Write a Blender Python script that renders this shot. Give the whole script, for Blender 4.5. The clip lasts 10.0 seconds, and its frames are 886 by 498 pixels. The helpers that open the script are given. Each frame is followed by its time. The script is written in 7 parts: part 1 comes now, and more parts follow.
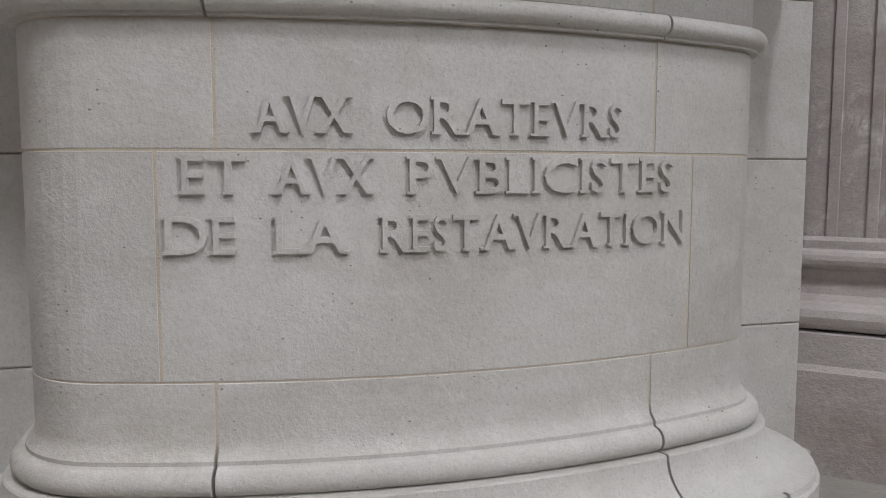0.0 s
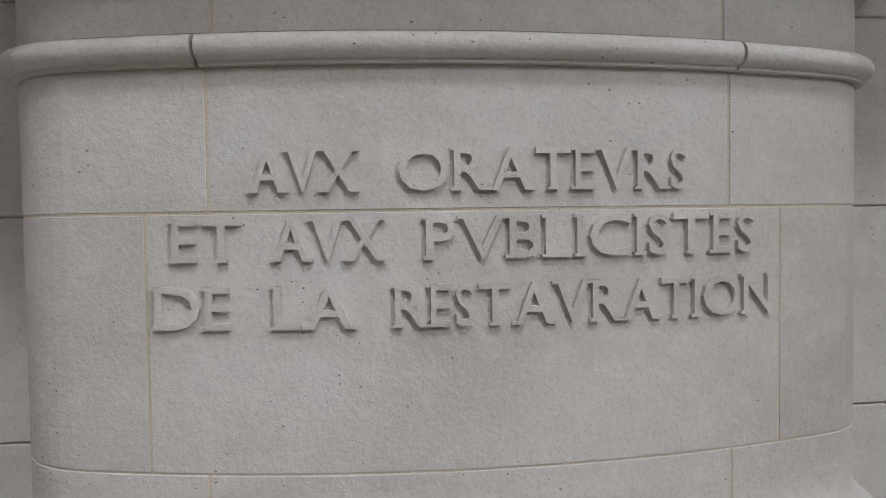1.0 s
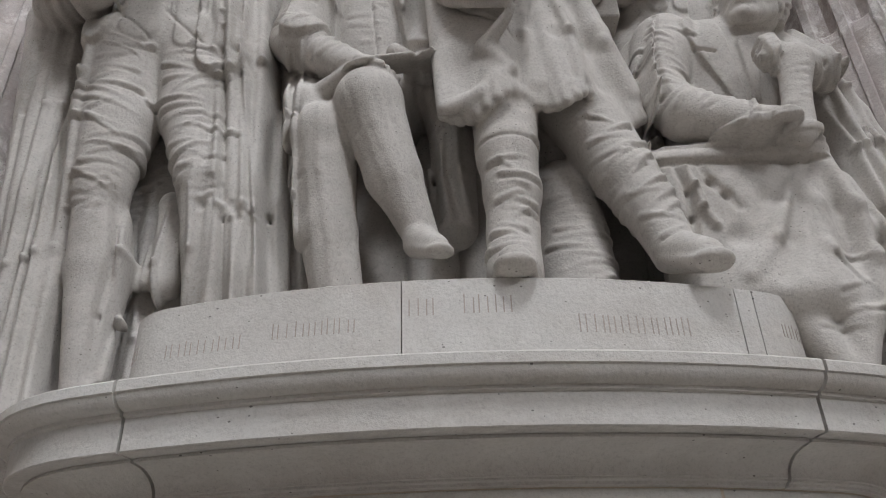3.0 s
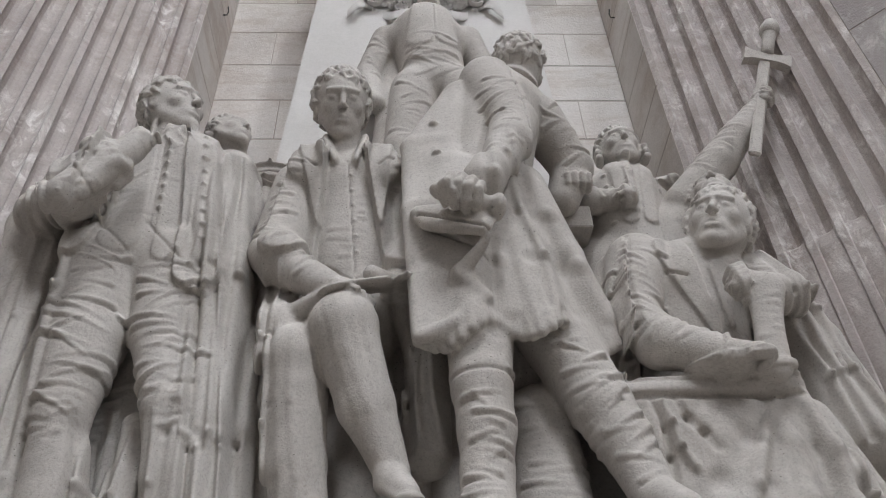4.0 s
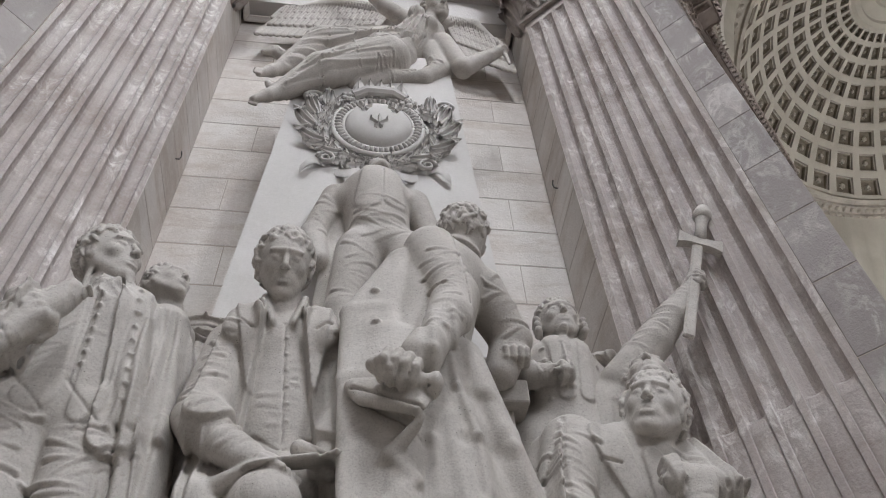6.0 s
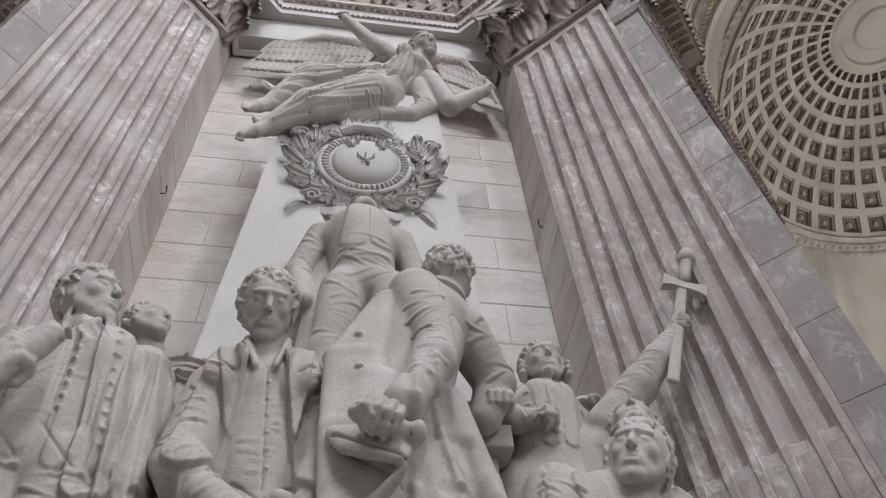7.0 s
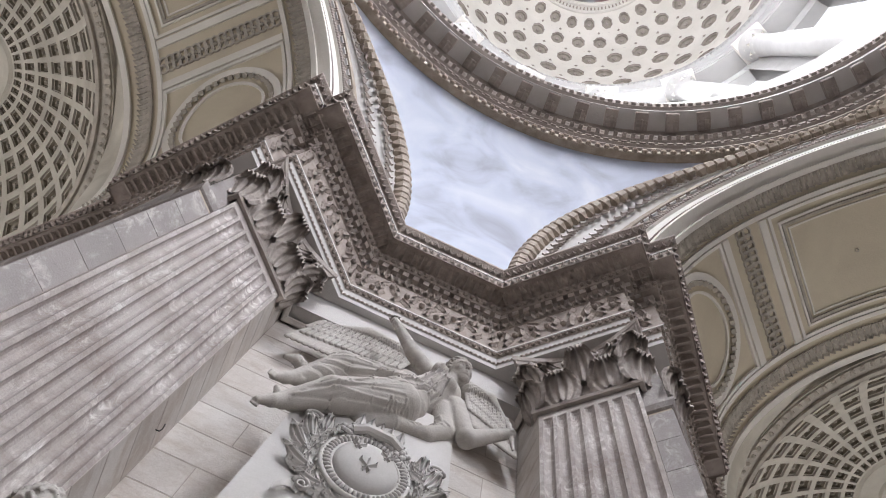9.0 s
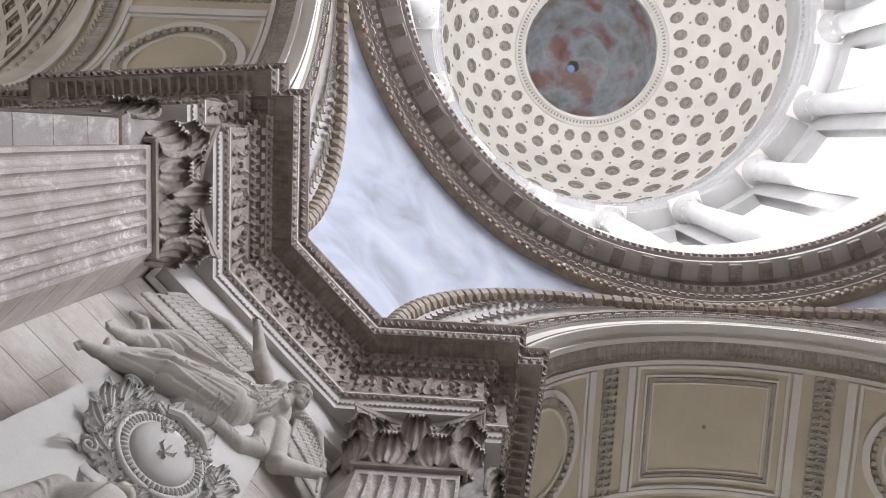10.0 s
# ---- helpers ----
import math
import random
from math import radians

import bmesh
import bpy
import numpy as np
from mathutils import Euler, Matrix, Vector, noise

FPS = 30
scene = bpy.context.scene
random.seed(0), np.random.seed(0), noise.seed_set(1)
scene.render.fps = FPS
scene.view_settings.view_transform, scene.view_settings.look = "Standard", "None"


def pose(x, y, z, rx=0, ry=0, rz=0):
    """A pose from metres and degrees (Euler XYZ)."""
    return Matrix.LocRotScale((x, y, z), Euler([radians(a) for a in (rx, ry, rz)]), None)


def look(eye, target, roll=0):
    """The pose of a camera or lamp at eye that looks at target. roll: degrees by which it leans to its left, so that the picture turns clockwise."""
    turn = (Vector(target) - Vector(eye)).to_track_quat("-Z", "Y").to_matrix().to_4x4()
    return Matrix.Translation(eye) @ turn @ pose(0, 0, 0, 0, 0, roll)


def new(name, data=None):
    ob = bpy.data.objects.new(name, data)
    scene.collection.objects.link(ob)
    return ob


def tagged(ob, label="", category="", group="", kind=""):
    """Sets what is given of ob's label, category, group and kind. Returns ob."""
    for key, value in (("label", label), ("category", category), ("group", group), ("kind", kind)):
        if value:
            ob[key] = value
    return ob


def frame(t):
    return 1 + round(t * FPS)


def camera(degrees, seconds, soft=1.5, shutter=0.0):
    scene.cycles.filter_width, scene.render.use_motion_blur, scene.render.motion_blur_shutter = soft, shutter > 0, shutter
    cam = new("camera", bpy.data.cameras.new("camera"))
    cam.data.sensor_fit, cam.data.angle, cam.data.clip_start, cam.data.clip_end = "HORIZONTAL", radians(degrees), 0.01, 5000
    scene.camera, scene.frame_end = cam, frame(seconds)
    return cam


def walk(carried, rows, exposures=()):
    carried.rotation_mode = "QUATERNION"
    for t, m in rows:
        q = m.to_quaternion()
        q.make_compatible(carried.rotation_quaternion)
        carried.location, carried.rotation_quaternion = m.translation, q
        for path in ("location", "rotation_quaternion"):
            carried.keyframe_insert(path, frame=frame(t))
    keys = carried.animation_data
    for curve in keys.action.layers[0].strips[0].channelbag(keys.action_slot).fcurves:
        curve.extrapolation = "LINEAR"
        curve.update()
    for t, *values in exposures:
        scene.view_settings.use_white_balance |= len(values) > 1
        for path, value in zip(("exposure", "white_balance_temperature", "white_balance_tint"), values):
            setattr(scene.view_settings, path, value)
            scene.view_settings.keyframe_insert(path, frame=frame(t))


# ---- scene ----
EXPOSURES = [(0.0, 0.05, 6500, 10), (2.0, 0.02, 6500, 10), (3.0, 0.10, 6500, 10), (5.0, 0.03, 6500, 11), (6.0, 0.04, 6500, 11), (7.5, 0.03, 6500, 12), (8.5, 0.14, 6500, 13), (10.0, 0.08, 6500, 13)]
cam = camera(58.9, 10.0, soft=1.0)
# seconds, eye x y z, yaw, pitch, roll
PATH_ROWS = [
    (0.0, -0.696, -2.408, 1.436, -15.63, -5.39, 0.07),
    (0.5, -0.511, -2.243, 1.471, -10.33, -4.85, -0.74),
    (1.0, -0.360, -2.125, 1.486, -7.02, -2.24, -0.83),
    (1.5, -0.237, -2.113, 1.565, -3.24, 7.82, -0.11),
    (2.0, -0.229, -2.158, 1.544, -2.37, 17.63, -0.43),
    (2.5, -0.215, -2.220, 1.551, -2.43, 22.94, -2.24),
    (3.0, -0.104, -2.310, 1.602, -0.56, 30.96, -1.83),
    (3.2, -0.092, -2.344, 1.647, -0.48, 34.65, -1.72),
    (4.3, -0.064, -2.528, 1.976, -3.57, 41.19, -2.26),
    (4.5, -0.052, -2.537, 1.984, -3.63, 41.18, -2.24),
    (5.0, -0.061, -2.533, 2.016, -5.88, 42.23, -3.66),
    (5.5, -0.062, -2.561, 2.038, -8.14, 46.72, -4.41),
    (6.0, -0.066, -2.591, 2.050, -9.65, 50.86, -3.67),
    (6.2, -0.061, -2.596, 2.069, -10.18, 52.85, -3.72),
    (7.5, -0.088, -2.659, 2.106, -12.19, 53.08, -5.09),
    (8.0, -0.131, -2.659, 2.109, -9.55, 61.41, -3.76),
    (8.3, -0.126, -2.747, 2.203, -3.78, 65.96, 3.44),
    (8.5, -0.125, -2.697, 2.178, -1.93, 69.33, 9.75),
    (9.0, -0.137, -2.687, 2.204, 0.60, 74.98, 25.40),
    (9.5, -0.098, -2.710, 2.231, -10.39, 78.82, 28.99),
    (10.0, -0.041, -2.698, 2.265, -23.26, 81.25, 24.52),
]


def eye_pose(x, y, z, yaw, pitch, roll):
    return Matrix.Translation((x, y, z)) @ pose(0, 0, 0, 0, 0, yaw) @ pose(0, 0, 0, 90 + pitch) @ pose(0, 0, 0, 0, 0, roll)


walk(cam, [(r[0], eye_pose(*r[1:])) for r in PATH_ROWS], EXPOSURES)

# ---- light ----
world = bpy.data.worlds.new("sky")
scene.world = world
world.use_nodes = True
wn = world.node_tree
sky = wn.nodes.new("ShaderNodeTexSky")
sky.sky_type = "NISHITA"
sky.sun_disc = False
sky.sun_elevation, sky.sun_rotation = radians(40), radians(200)
wn.links.new(sky.outputs["Color"], wn.nodes["Background"].inputs["Color"])
wn.nodes["Background"].inputs["Strength"].default_value = 0.15


def area_light(name, place, target, width, height, watts, tint=(1.0, 0.98, 0.95)):
    """Daylight that a window lets in, set in its opening; also the added fill of the saucer domes."""
    lamp = bpy.data.lights.new(name, "AREA")
    lamp.shape, lamp.size, lamp.size_y, lamp.energy, lamp.color = "RECTANGLE", width, height, watts, tint
    ob = new(name, lamp)
    ob.matrix_world = look(place, target)
    return ob


CX, CY = 0.0, -10.6          # the dome's axis
# high windows of the arms behind the walk and of the drum, then added fill in the arms on both sides
area_light("arm_window_light", (-13.0, -26.0, 18.0), (0, 0, 5), 8.0, 9.0, 450, (0.95, 0.985, 1.05))
area_light("arm_window_light", (16.0, -22.6, 17.5), (-1, 0, 7), 4.0, 6.0, 3300, (0.95, 0.985, 1.05))
for k in range(8):
    ang = radians(11.25 + 45 * k)
    sunny = k == 6
    area_light("drum_window_light", (CX + 9.8 * math.cos(ang), CY + 9.8 * math.sin(ang), 32.7),
                 (0, 0, 6.0) if sunny else (CX - 1 * math.cos(ang), CY - 1 * math.sin(ang), 38.0 if k % 2 else 22.0), 1.7, 9.0, 6000 if sunny else 1050, (0.95, 0.985, 1.05))
for sx in (-1, 1):
    # added lamp, aimed up to brighten the saucer dome; the arm has no window here
    area_light("saucer_fill_light", (sx * 18.2, 7.6, 9.0), (sx * 14.5, 3.9, 20.0), 6.0, 4.0, 1050, (0.97, 0.98, 0.99))
    area_light("cupola_window_light", (CX + sx * 6.3, CY, 54.0), (CX, CY, 61.0), 3.0, 2.0, 160, (1.0, 0.99, 0.97))

# ---- materials ----
def stone(name, base, dark, scale=1.0, rough=0.75, spots=0.0, streak=0.0, bump=0.3, vary=0.06, pits=0.0, pit_scale=34.0, speck=0.0, veil=0.0):
    """Worked stone: broad tone drifts, fine grain, pits, optional streaks along the height, and a tone of its own for each piece."""
    m = bpy.data.materials.new(name)
    m.use_nodes = True
    t = m.node_tree
    n, l = t.nodes, t.links
    b = n["Principled BSDF"]
    b.inputs["Roughness"].default_value = rough
    b.inputs["Specular IOR Level"].default_value = 0.3
    co = n.new("ShaderNodeTexCoord")
    geo = n.new("ShaderNodeNewGeometry")
    info = n.new("ShaderNodeObjectInfo")
    pos = geo.outputs["Position"]

    def tex(sc, detail, rough_=0.6, stretch=None, dist=0.0):
        x = n.new("ShaderNodeTexNoise")
        x.inputs["Scale"].default_value, x.inputs["Detail"].default_value = sc, detail
        x.inputs["Roughness"].default_value, x.inputs["Distortion"].default_value = rough_, dist
        if stretch:
            mp = n.new("ShaderNodeMapping")
            mp.inputs["Scale"].default_value = stretch
            l.new(pos, mp.inputs["Vector"])
            l.new(mp.outputs["Vector"], x.inputs["Vector"])
        else:
            l.new(pos, x.inputs["Vector"])
        return x.outputs["Fac"]

    def ramp(src, lo, hi, a=0.0, c=1.0):
        r = n.new("ShaderNodeMapRange")
        r.inputs["From Min"].default_value, r.inputs["From Max"].default_value = lo, hi
        r.inputs["To Min"].default_value, r.inputs["To Max"].default_value = a, c
        l.new(src, r.inputs["Value"])
        return r.outputs["Result"]

    def mix(fac, ca, cb, mode="MIX"):
        x = n.new("ShaderNodeMix")
        x.data_type, x.blend_type = "RGBA", mode
        if isinstance(fac, float):
            x.inputs["Factor"].default_value = fac
        else:
            l.new(fac, x.inputs["Factor"])
        for v, i in ((ca, 6), (cb, 7)):
            if isinstance(v, tuple):
                x.inputs[i].default_value = (*v, 1)
            else:
                l.new(v, x.inputs[i])
        return x.outputs[2]

    broad = ramp(tex(1.3 * scale, 4, 0.55, dist=0.4), 0.35, 0.68)
    col = mix(broad, dark, base)
    grain = ramp(tex(60 * scale, 3, 0.7), 0.3, 0.7)
    light = tuple(min(1.0, c * 1.07) for c in base)
    col = mix(ramp(grain, 0, 1, 0.0, 0.35), col, light)
    if streak:
        st = ramp(tex(2.2, 6, 0.65, (1.0, 1.0, 0.45), 1.2), 0.44, 0.60)
        fine = ramp(tex(7.0, 5, 0.7, (1.0, 1.0, 0.6), 1.5), 0.47, 0.62)
        mul = n.new("ShaderNodeMath")
        mul.operation = "MULTIPLY"
        l.new(st, mul.inputs[0])
        l.new(fine, mul.inputs[1])
        col = mix(ramp(mul.outputs[0], 0, 1, 0, streak), col, (0.78, 0.75, 0.72))
    if spots:
        sp = ramp(tex(5.0 * scale, 5, 0.7), 0.62, 0.75, 0.0, spots)
        col = mix(sp, col, tuple(c * 0.55 for c in dark))
    if veil:
        vl = ramp(tex(1.5, 6, 0.68, (0.55, 0.55, 1.9), 0.9), 0.47, 0.66, 0.0, veil)
        col = mix(vl, col, tuple(c * k for c, k in zip(dark, (0.78, 0.70, 0.62))))
    if speck:
        fine_dark = ramp(tex(85.0, 4, 0.75), 0.50, 0.66, 0.0, speck)
        col = mix(fine_dark, col, tuple(c * 0.62 for c in dark))
        patch = ramp(tex(9.0, 6, 0.7, dist=0.6), 0.50, 0.64, 0.0, speck * 0.9)
        col = mix(patch, col, tuple(min(1.0, c * 1.16) for c in base))
    tone = ramp(info.outputs["Random"], 0, 1, 1 - vary, 1 + vary)
    hue = n.new("ShaderNodeHueSaturation")
    l.new(tone, hue.inputs["Value"])
    l.new(col, hue.inputs["Color"])
    col = hue.outputs["Color"]
    height = grain
    if pits:
        v = n.new("ShaderNodeTexVoronoi")
        v.inputs["Scale"].default_value = pit_scale
        mp = n.new("ShaderNodeMapping")
        mp.inputs["Scale"].default_value = (1.0, 1.0, 1.6)
        l.new(pos, mp.inputs["Vector"])
        l.new(mp.outputs["Vector"], v.inputs["Vector"])
        gate = ramp(tex(3.0, 3, 0.6), 0.45, 0.62, 0.0, 0.16)
        lt = n.new("ShaderNodeMath")
        lt.operation = "LESS_THAN"
        l.new(v.outputs["Distance"], lt.inputs[0])
        l.new(gate, lt.inputs[1])
        rnd = n.new("ShaderNodeSeparateColor")
        l.new(v.outputs["Color"], rnd.inputs["Color"])
        pick = n.new("ShaderNodeMath")
        pick.operation = "GREATER_THAN"
        pick.inputs[1].default_value = 0.72
        l.new(rnd.outputs["Red"], pick.inputs[0])
        both = n.new("ShaderNodeMath")
        both.operation = "MULTIPLY"
        l.new(lt.outputs[0], both.inputs[0])
        l.new(pick.outputs[0], both.inputs[1])
        col = mix(ramp(both.outputs[0], 0, 1, 0, pits), col, tuple(c * 0.35 for c in dark))
    l.new(col, b.inputs["Base Color"])
    mid = tex(16 * scale, 5, 0.65)
    hsum = n.new("ShaderNodeMath")
    hsum.operation = "MULTIPLY_ADD"
    hsum.inputs[1].default_value = 2.0
    l.new(mid, hsum.inputs[0])
    l.new(height, hsum.inputs[2])
    height = hsum.outputs[0]
    bp = n.new("ShaderNodeBump")
    bp.inputs["Strength"].default_value, bp.inputs["Distance"].default_value = bump, 0.01
    l.new(height, bp.inputs["Height"])
    l.new(bp.outputs["Normal"], b.inputs["Normal"])
    return m


M_PED = stone("pedestal_limestone", (0.57, 0.55, 0.52), (0.47, 0.44, 0.405), 1.0, 0.8, pits=0.95, vary=0.05, spots=0.12, bump=0.22, speck=0.32, veil=0.30)
M_WALLJ = stone("wall_joint", (0.40, 0.36, 0.32), (0.32, 0.28, 0.245), 2.0, 0.9)
M_JOINT = stone("joint_mortar", (0.58, 0.50, 0.40), (0.48, 0.41, 0.33), 2.0, 0.9)
# for the plinth's name bars: shade of cut strokes painted as a darker stone
M_NAME_SHADE = stone("name_stroke_shade", (0.40, 0.35, 0.31), (0.33, 0.29, 0.26), 2.0, 0.9)
M_STATUE = stone("carved_limestone", (0.55, 0.52, 0.485), (0.39, 0.36, 0.325), 1.4, 0.8, pits=0.9, pit_scale=44, bump=0.22, spots=0.22, speck=0.40)
M_STELE = stone("smooth_white_stone", (0.58, 0.56, 0.54), (0.50, 0.48, 0.455), 0.8, 0.7, bump=0.08, speck=0.15)
M_WALL = stone("wall_ashlar", (0.64, 0.61, 0.58), (0.50, 0.45, 0.41), 0.7, 0.7, vary=0.05, spots=0.2, speck=0.25, veil=0.55)
M_PIL = stone("pilaster_limestone", (0.50, 0.455, 0.43), (0.36, 0.315, 0.295), 0.8, 0.6, spots=0.35, streak=0.95, vary=0.0, speck=0.3, veil=0.4)
M_PIER = stone("pier_limestone", (0.36, 0.33, 0.315), (0.28, 0.25, 0.24), 0.9, 0.6, spots=0.4, streak=0.5, vary=0.08)
M_ENT = stone("carved_entablature_stone", (0.45, 0.385, 0.345), (0.30, 0.25, 0.22), 3.0, 0.8, spots=0.5, bump=0.5)
M_CAP = stone("capital_stone", (0.46, 0.41, 0.375), (0.29, 0.25, 0.225), 2.5, 0.8, spots=0.5, bump=0.35)
M_FASCIA = stone("fascia_stone", (0.62, 0.60, 0.58), (0.50, 0.47, 0.45), 1.0, 0.7)
M_VAULT = stone("vault_plaster", (0.60, 0.54, 0.42), (0.50, 0.44, 0.34), 0.5, 0.85)
M_VAULT_RIB = stone("vault_carved_ribs", (0.50, 0.46, 0.40), (0.33, 0.30, 0.26), 2.5, 0.85, spots=0.4)
# darker than the plaster round them: shade of the sunk coffers put into colour
M_COFFER_SHADE = stone("coffer_recess_shade", (0.30, 0.265, 0.21), (0.20, 0.17, 0.13), 3.0, 0.9)
M_DOMEC_SHADE = stone("dome_coffer_recess_shade", (0.36, 0.32, 0.275), (0.27, 0.24, 0.205), 2.0, 0.85)
M_FARWALL = stone("far_wall_stone", (0.40, 0.37, 0.33), (0.32, 0.29, 0.26), 0.4, 0.85)
M_SAUCER = stone("saucer_dome_plaster", (0.60, 0.57, 0.50), (0.43, 0.40, 0.34), 0.6, 0.85)
M_DOME = stone("dome_plaster", (0.74, 0.71, 0.66), (0.64, 0.61, 0.56), 0.4, 0.85)
M_RING = stone("ring_cornice_stone", (0.43, 0.38, 0.345), (0.28, 0.24, 0.215), 2.0, 0.8, spots=0.4)
M_GILT = stone("toned_rope_moulding", (0.42, 0.355, 0.29), (0.25, 0.20, 0.155), 3.0, 0.6, spots=0.5)
M_FLOOR = stone("marble_floor", (0.33, 0.305, 0.275), (0.25, 0.23, 0.205), 0.8, 0.35)
M_WHITE = stone("drum_white_stone", (0.50, 0.49, 0.475), (0.42, 0.41, 0.40), 0.6, 0.7)
M_IRON = stone("dark_iron", (0.06, 0.055, 0.05), (0.03, 0.03, 0.03), 2.0, 0.5)


def painting(name, low, mid, high, scale, patches=False):
    """A pale painted sky with drifting clouds."""
    m = bpy.data.materials.new(name)
    m.use_nodes = True
    n, l = m.node_tree.nodes, m.node_tree.links
    b = n["Principled BSDF"]
    b.inputs["Roughness"].default_value = 0.75
    geo = n.new("ShaderNodeNewGeometry")
    x = n.new("ShaderNodeTexNoise")
    x.inputs["Scale"].default_value, x.inputs["Detail"].default_value, x.inputs["Distortion"].default_value = scale, 7, 1.2
    l.new(geo.outputs["Position"], x.inputs["Vector"])
    r = n.new("ShaderNodeValToRGB")
    r.color_ramp.elements[0].position, r.color_ramp.elements[0].color = 0.3, (*low, 1)
    r.color_ramp.elements[1].position, r.color_ramp.elements[1].color = 0.72, (*high, 1)
    e = r.color_ramp.elements.new(0.5)
    e.color = (*mid, 1)
    l.new(x.outputs["Fac"], r.inputs["Fac"])
    out = r.outputs["Color"]
    if patches:
        y = n.new("ShaderNodeTexNoise")
        y.inputs["Scale"].default_value, y.inputs["Detail"].default_value = scale * 1.7, 4
        l.new(geo.outputs["Position"], y.inputs["Vector"])
        k = n.new("ShaderNodeValToRGB")
        k.color_ramp.elements[0].position, k.color_ramp.elements[0].color = 0.36, (0.30, 0.09, 0.07, 1)
        k.color_ramp.elements[1].position, k.color_ramp.elements[1].color = 0.66, (0.20, 0.17, 0.12, 1)
        k.color_ramp.elements.new(0.5).color = (0.46, 0.54, 0.60, 1)
        l.new(y.outputs["Fac"], k.inputs["Fac"])
        mx = n.new("ShaderNodeMix")
        mx.data_type = "RGBA"
        mx.inputs["Factor"].default_value = 0.62
        l.new(out, mx.inputs[6])
        l.new(k.outputs["Color"], mx.inputs[7])
        out = mx.outputs[2]
    l.new(out, b.inputs["Base Color"])
    return m


M_PEND = painting("painted_pendentive", (0.33, 0.34, 0.41), (0.46, 0.50, 0.60), (0.60, 0.62, 0.68), 0.6)
M_APOTH = painting("painted_dome_sky", (0.26, 0.15, 0.10), (0.44, 0.45, 0.46), (0.70, 0.69, 0.64), 0.28, True)

# ---- mesh helpers ----
def mesh_of(name, verts, faces, material, smooth=False):
    me = bpy.data.meshes.new(name)
    me.from_pydata([tuple(map(float, v)) for v in verts], [], faces)
    me.materials.append(material)
    me.validate()
    bm = bmesh.new()
    bm.from_mesh(me)
    bmesh.ops.remove_doubles(bm, verts=bm.verts, dist=1e-5)
    bmesh.ops.recalc_face_normals(bm, faces=bm.faces)
    bm.to_mesh(me)
    bm.free()
    if smooth:
        me.shade_smooth()
    return me


def thing(name, label, category, verts=None, faces=None, material=None, kind="", group="", smooth=False):
    data = mesh_of(name, verts, faces, material, smooth) if verts is not None else None
    return tagged(new(name, data), label, category, group, kind)


def sub(name, parent, me, m=None, label=""):
    """A part: a mesh under its thing."""
    ob = new(name, me)
    ob.parent = parent
    if m is not None:
        ob.matrix_basis = m
    if label:
        tagged(ob, label)
    return ob


def join(*lots):
    """One list of corners and faces out of several."""
    vs, fs = [], []
    for v, f in lots:
        k = len(vs)
        vs += [tuple(p) for p in v]
        fs += [tuple(i + k for i in q) for q in f]
    return vs, fs


def box(x0, x1, y0, y1, z0, z1, bevel=0.0):
    b = bevel
    if not b:
        v = [(x, y, z) for x in (x0, x1) for y in (y0, y1) for z in (z0, z1)]
        return v, [(0, 1, 3, 2), (4, 6, 7, 5), (0, 4, 5, 1), (2, 3, 7, 6), (0, 2, 6, 4), (1, 5, 7, 3)]
    bm = bmesh.new()
    bmesh.ops.create_cube(bm, size=1)
    for p in bm.verts:
        p.co = ((x0 + x1) / 2 + p.co.x * (x1 - x0), (y0 + y1) / 2 + p.co.y * (y1 - y0), (z0 + z1) / 2 + p.co.z * (z1 - z0))
    bmesh.ops.bevel(bm, geom=list(bm.edges), offset=b, segments=1, affect="EDGES")
    bm.verts.index_update()
    out = [tuple(p.co) for p in bm.verts], [tuple(q.index for q in f.verts) for f in bm.faces]
    bm.free()
    return out


def moved(lot, m):
    return [tuple(m @ Vector(p)) for p in lot[0]], lot[1]


def rings(rows, closed_u=False, caps=False):
    """A skin over rows of points of equal length."""
    n = len(rows[0])
    v = [tuple(p) for r in rows for p in r]
    f = []
    for i in range(len(rows) - 1):
        for j in range(n if closed_u else n - 1):
            k = (j + 1) % n
            f.append((i * n + j, i * n + k, (i + 1) * n + k, (i + 1) * n + j))
    if caps:
        f.append(tuple(range(n)))
        f.append(tuple(range((len(rows) - 1) * n, len(rows) * n)))
    return v, f


def offset_line(pts, d):
    """The open plan line moved sideways by d (to its right), corners mitred."""
    out = []
    n = len(pts)
    for i in range(n):
        a = Vector(pts[i]) - Vector(pts[i - 1]) if i else None
        b = Vector(pts[i + 1]) - Vector(pts[i]) if i < n - 1 else None
        na = Vector((a.y, -a.x)).normalized() if a else None
        nb = Vector((b.y, -b.x)).normalized() if b else None
        if na and nb:
            h = (na + nb).normalized()
            q = h * (d / max(0.3, h.dot(na)))
        else:
            q = (na or nb) * d
        out.append(Vector(pts[i]) + q)
    return out


def sweep(pts, profile):
    """A moulding: profile rows (out, z) along the plan line."""
    return rings([[(p.x, p.y, z) for p in offset_line(pts, d)] for d, z in profile])


def revolve(profile, seg, a0=0.0, a1=2 * math.pi, centre=(0.0, 0.0)):
    rows = []
    for r, z in profile:
        rows.append([(centre[0] + r * math.cos(a0 + (a1 - a0) * k / seg), centre[1] + r * math.sin(a0 + (a1 - a0) * k / seg), z) for k in range(seg + 1)])
    return rings(rows)


def arc_profile(cx, cz, r, a0, a1, n=6):
    """Points of a round moulding, for profiles: (out, z)."""
    return [(cx + r * math.cos(radians(a0 + (a1 - a0) * k / n)), cz + r * math.sin(radians(a0 + (a1 - a0) * k / n))) for k in range(n + 1)]


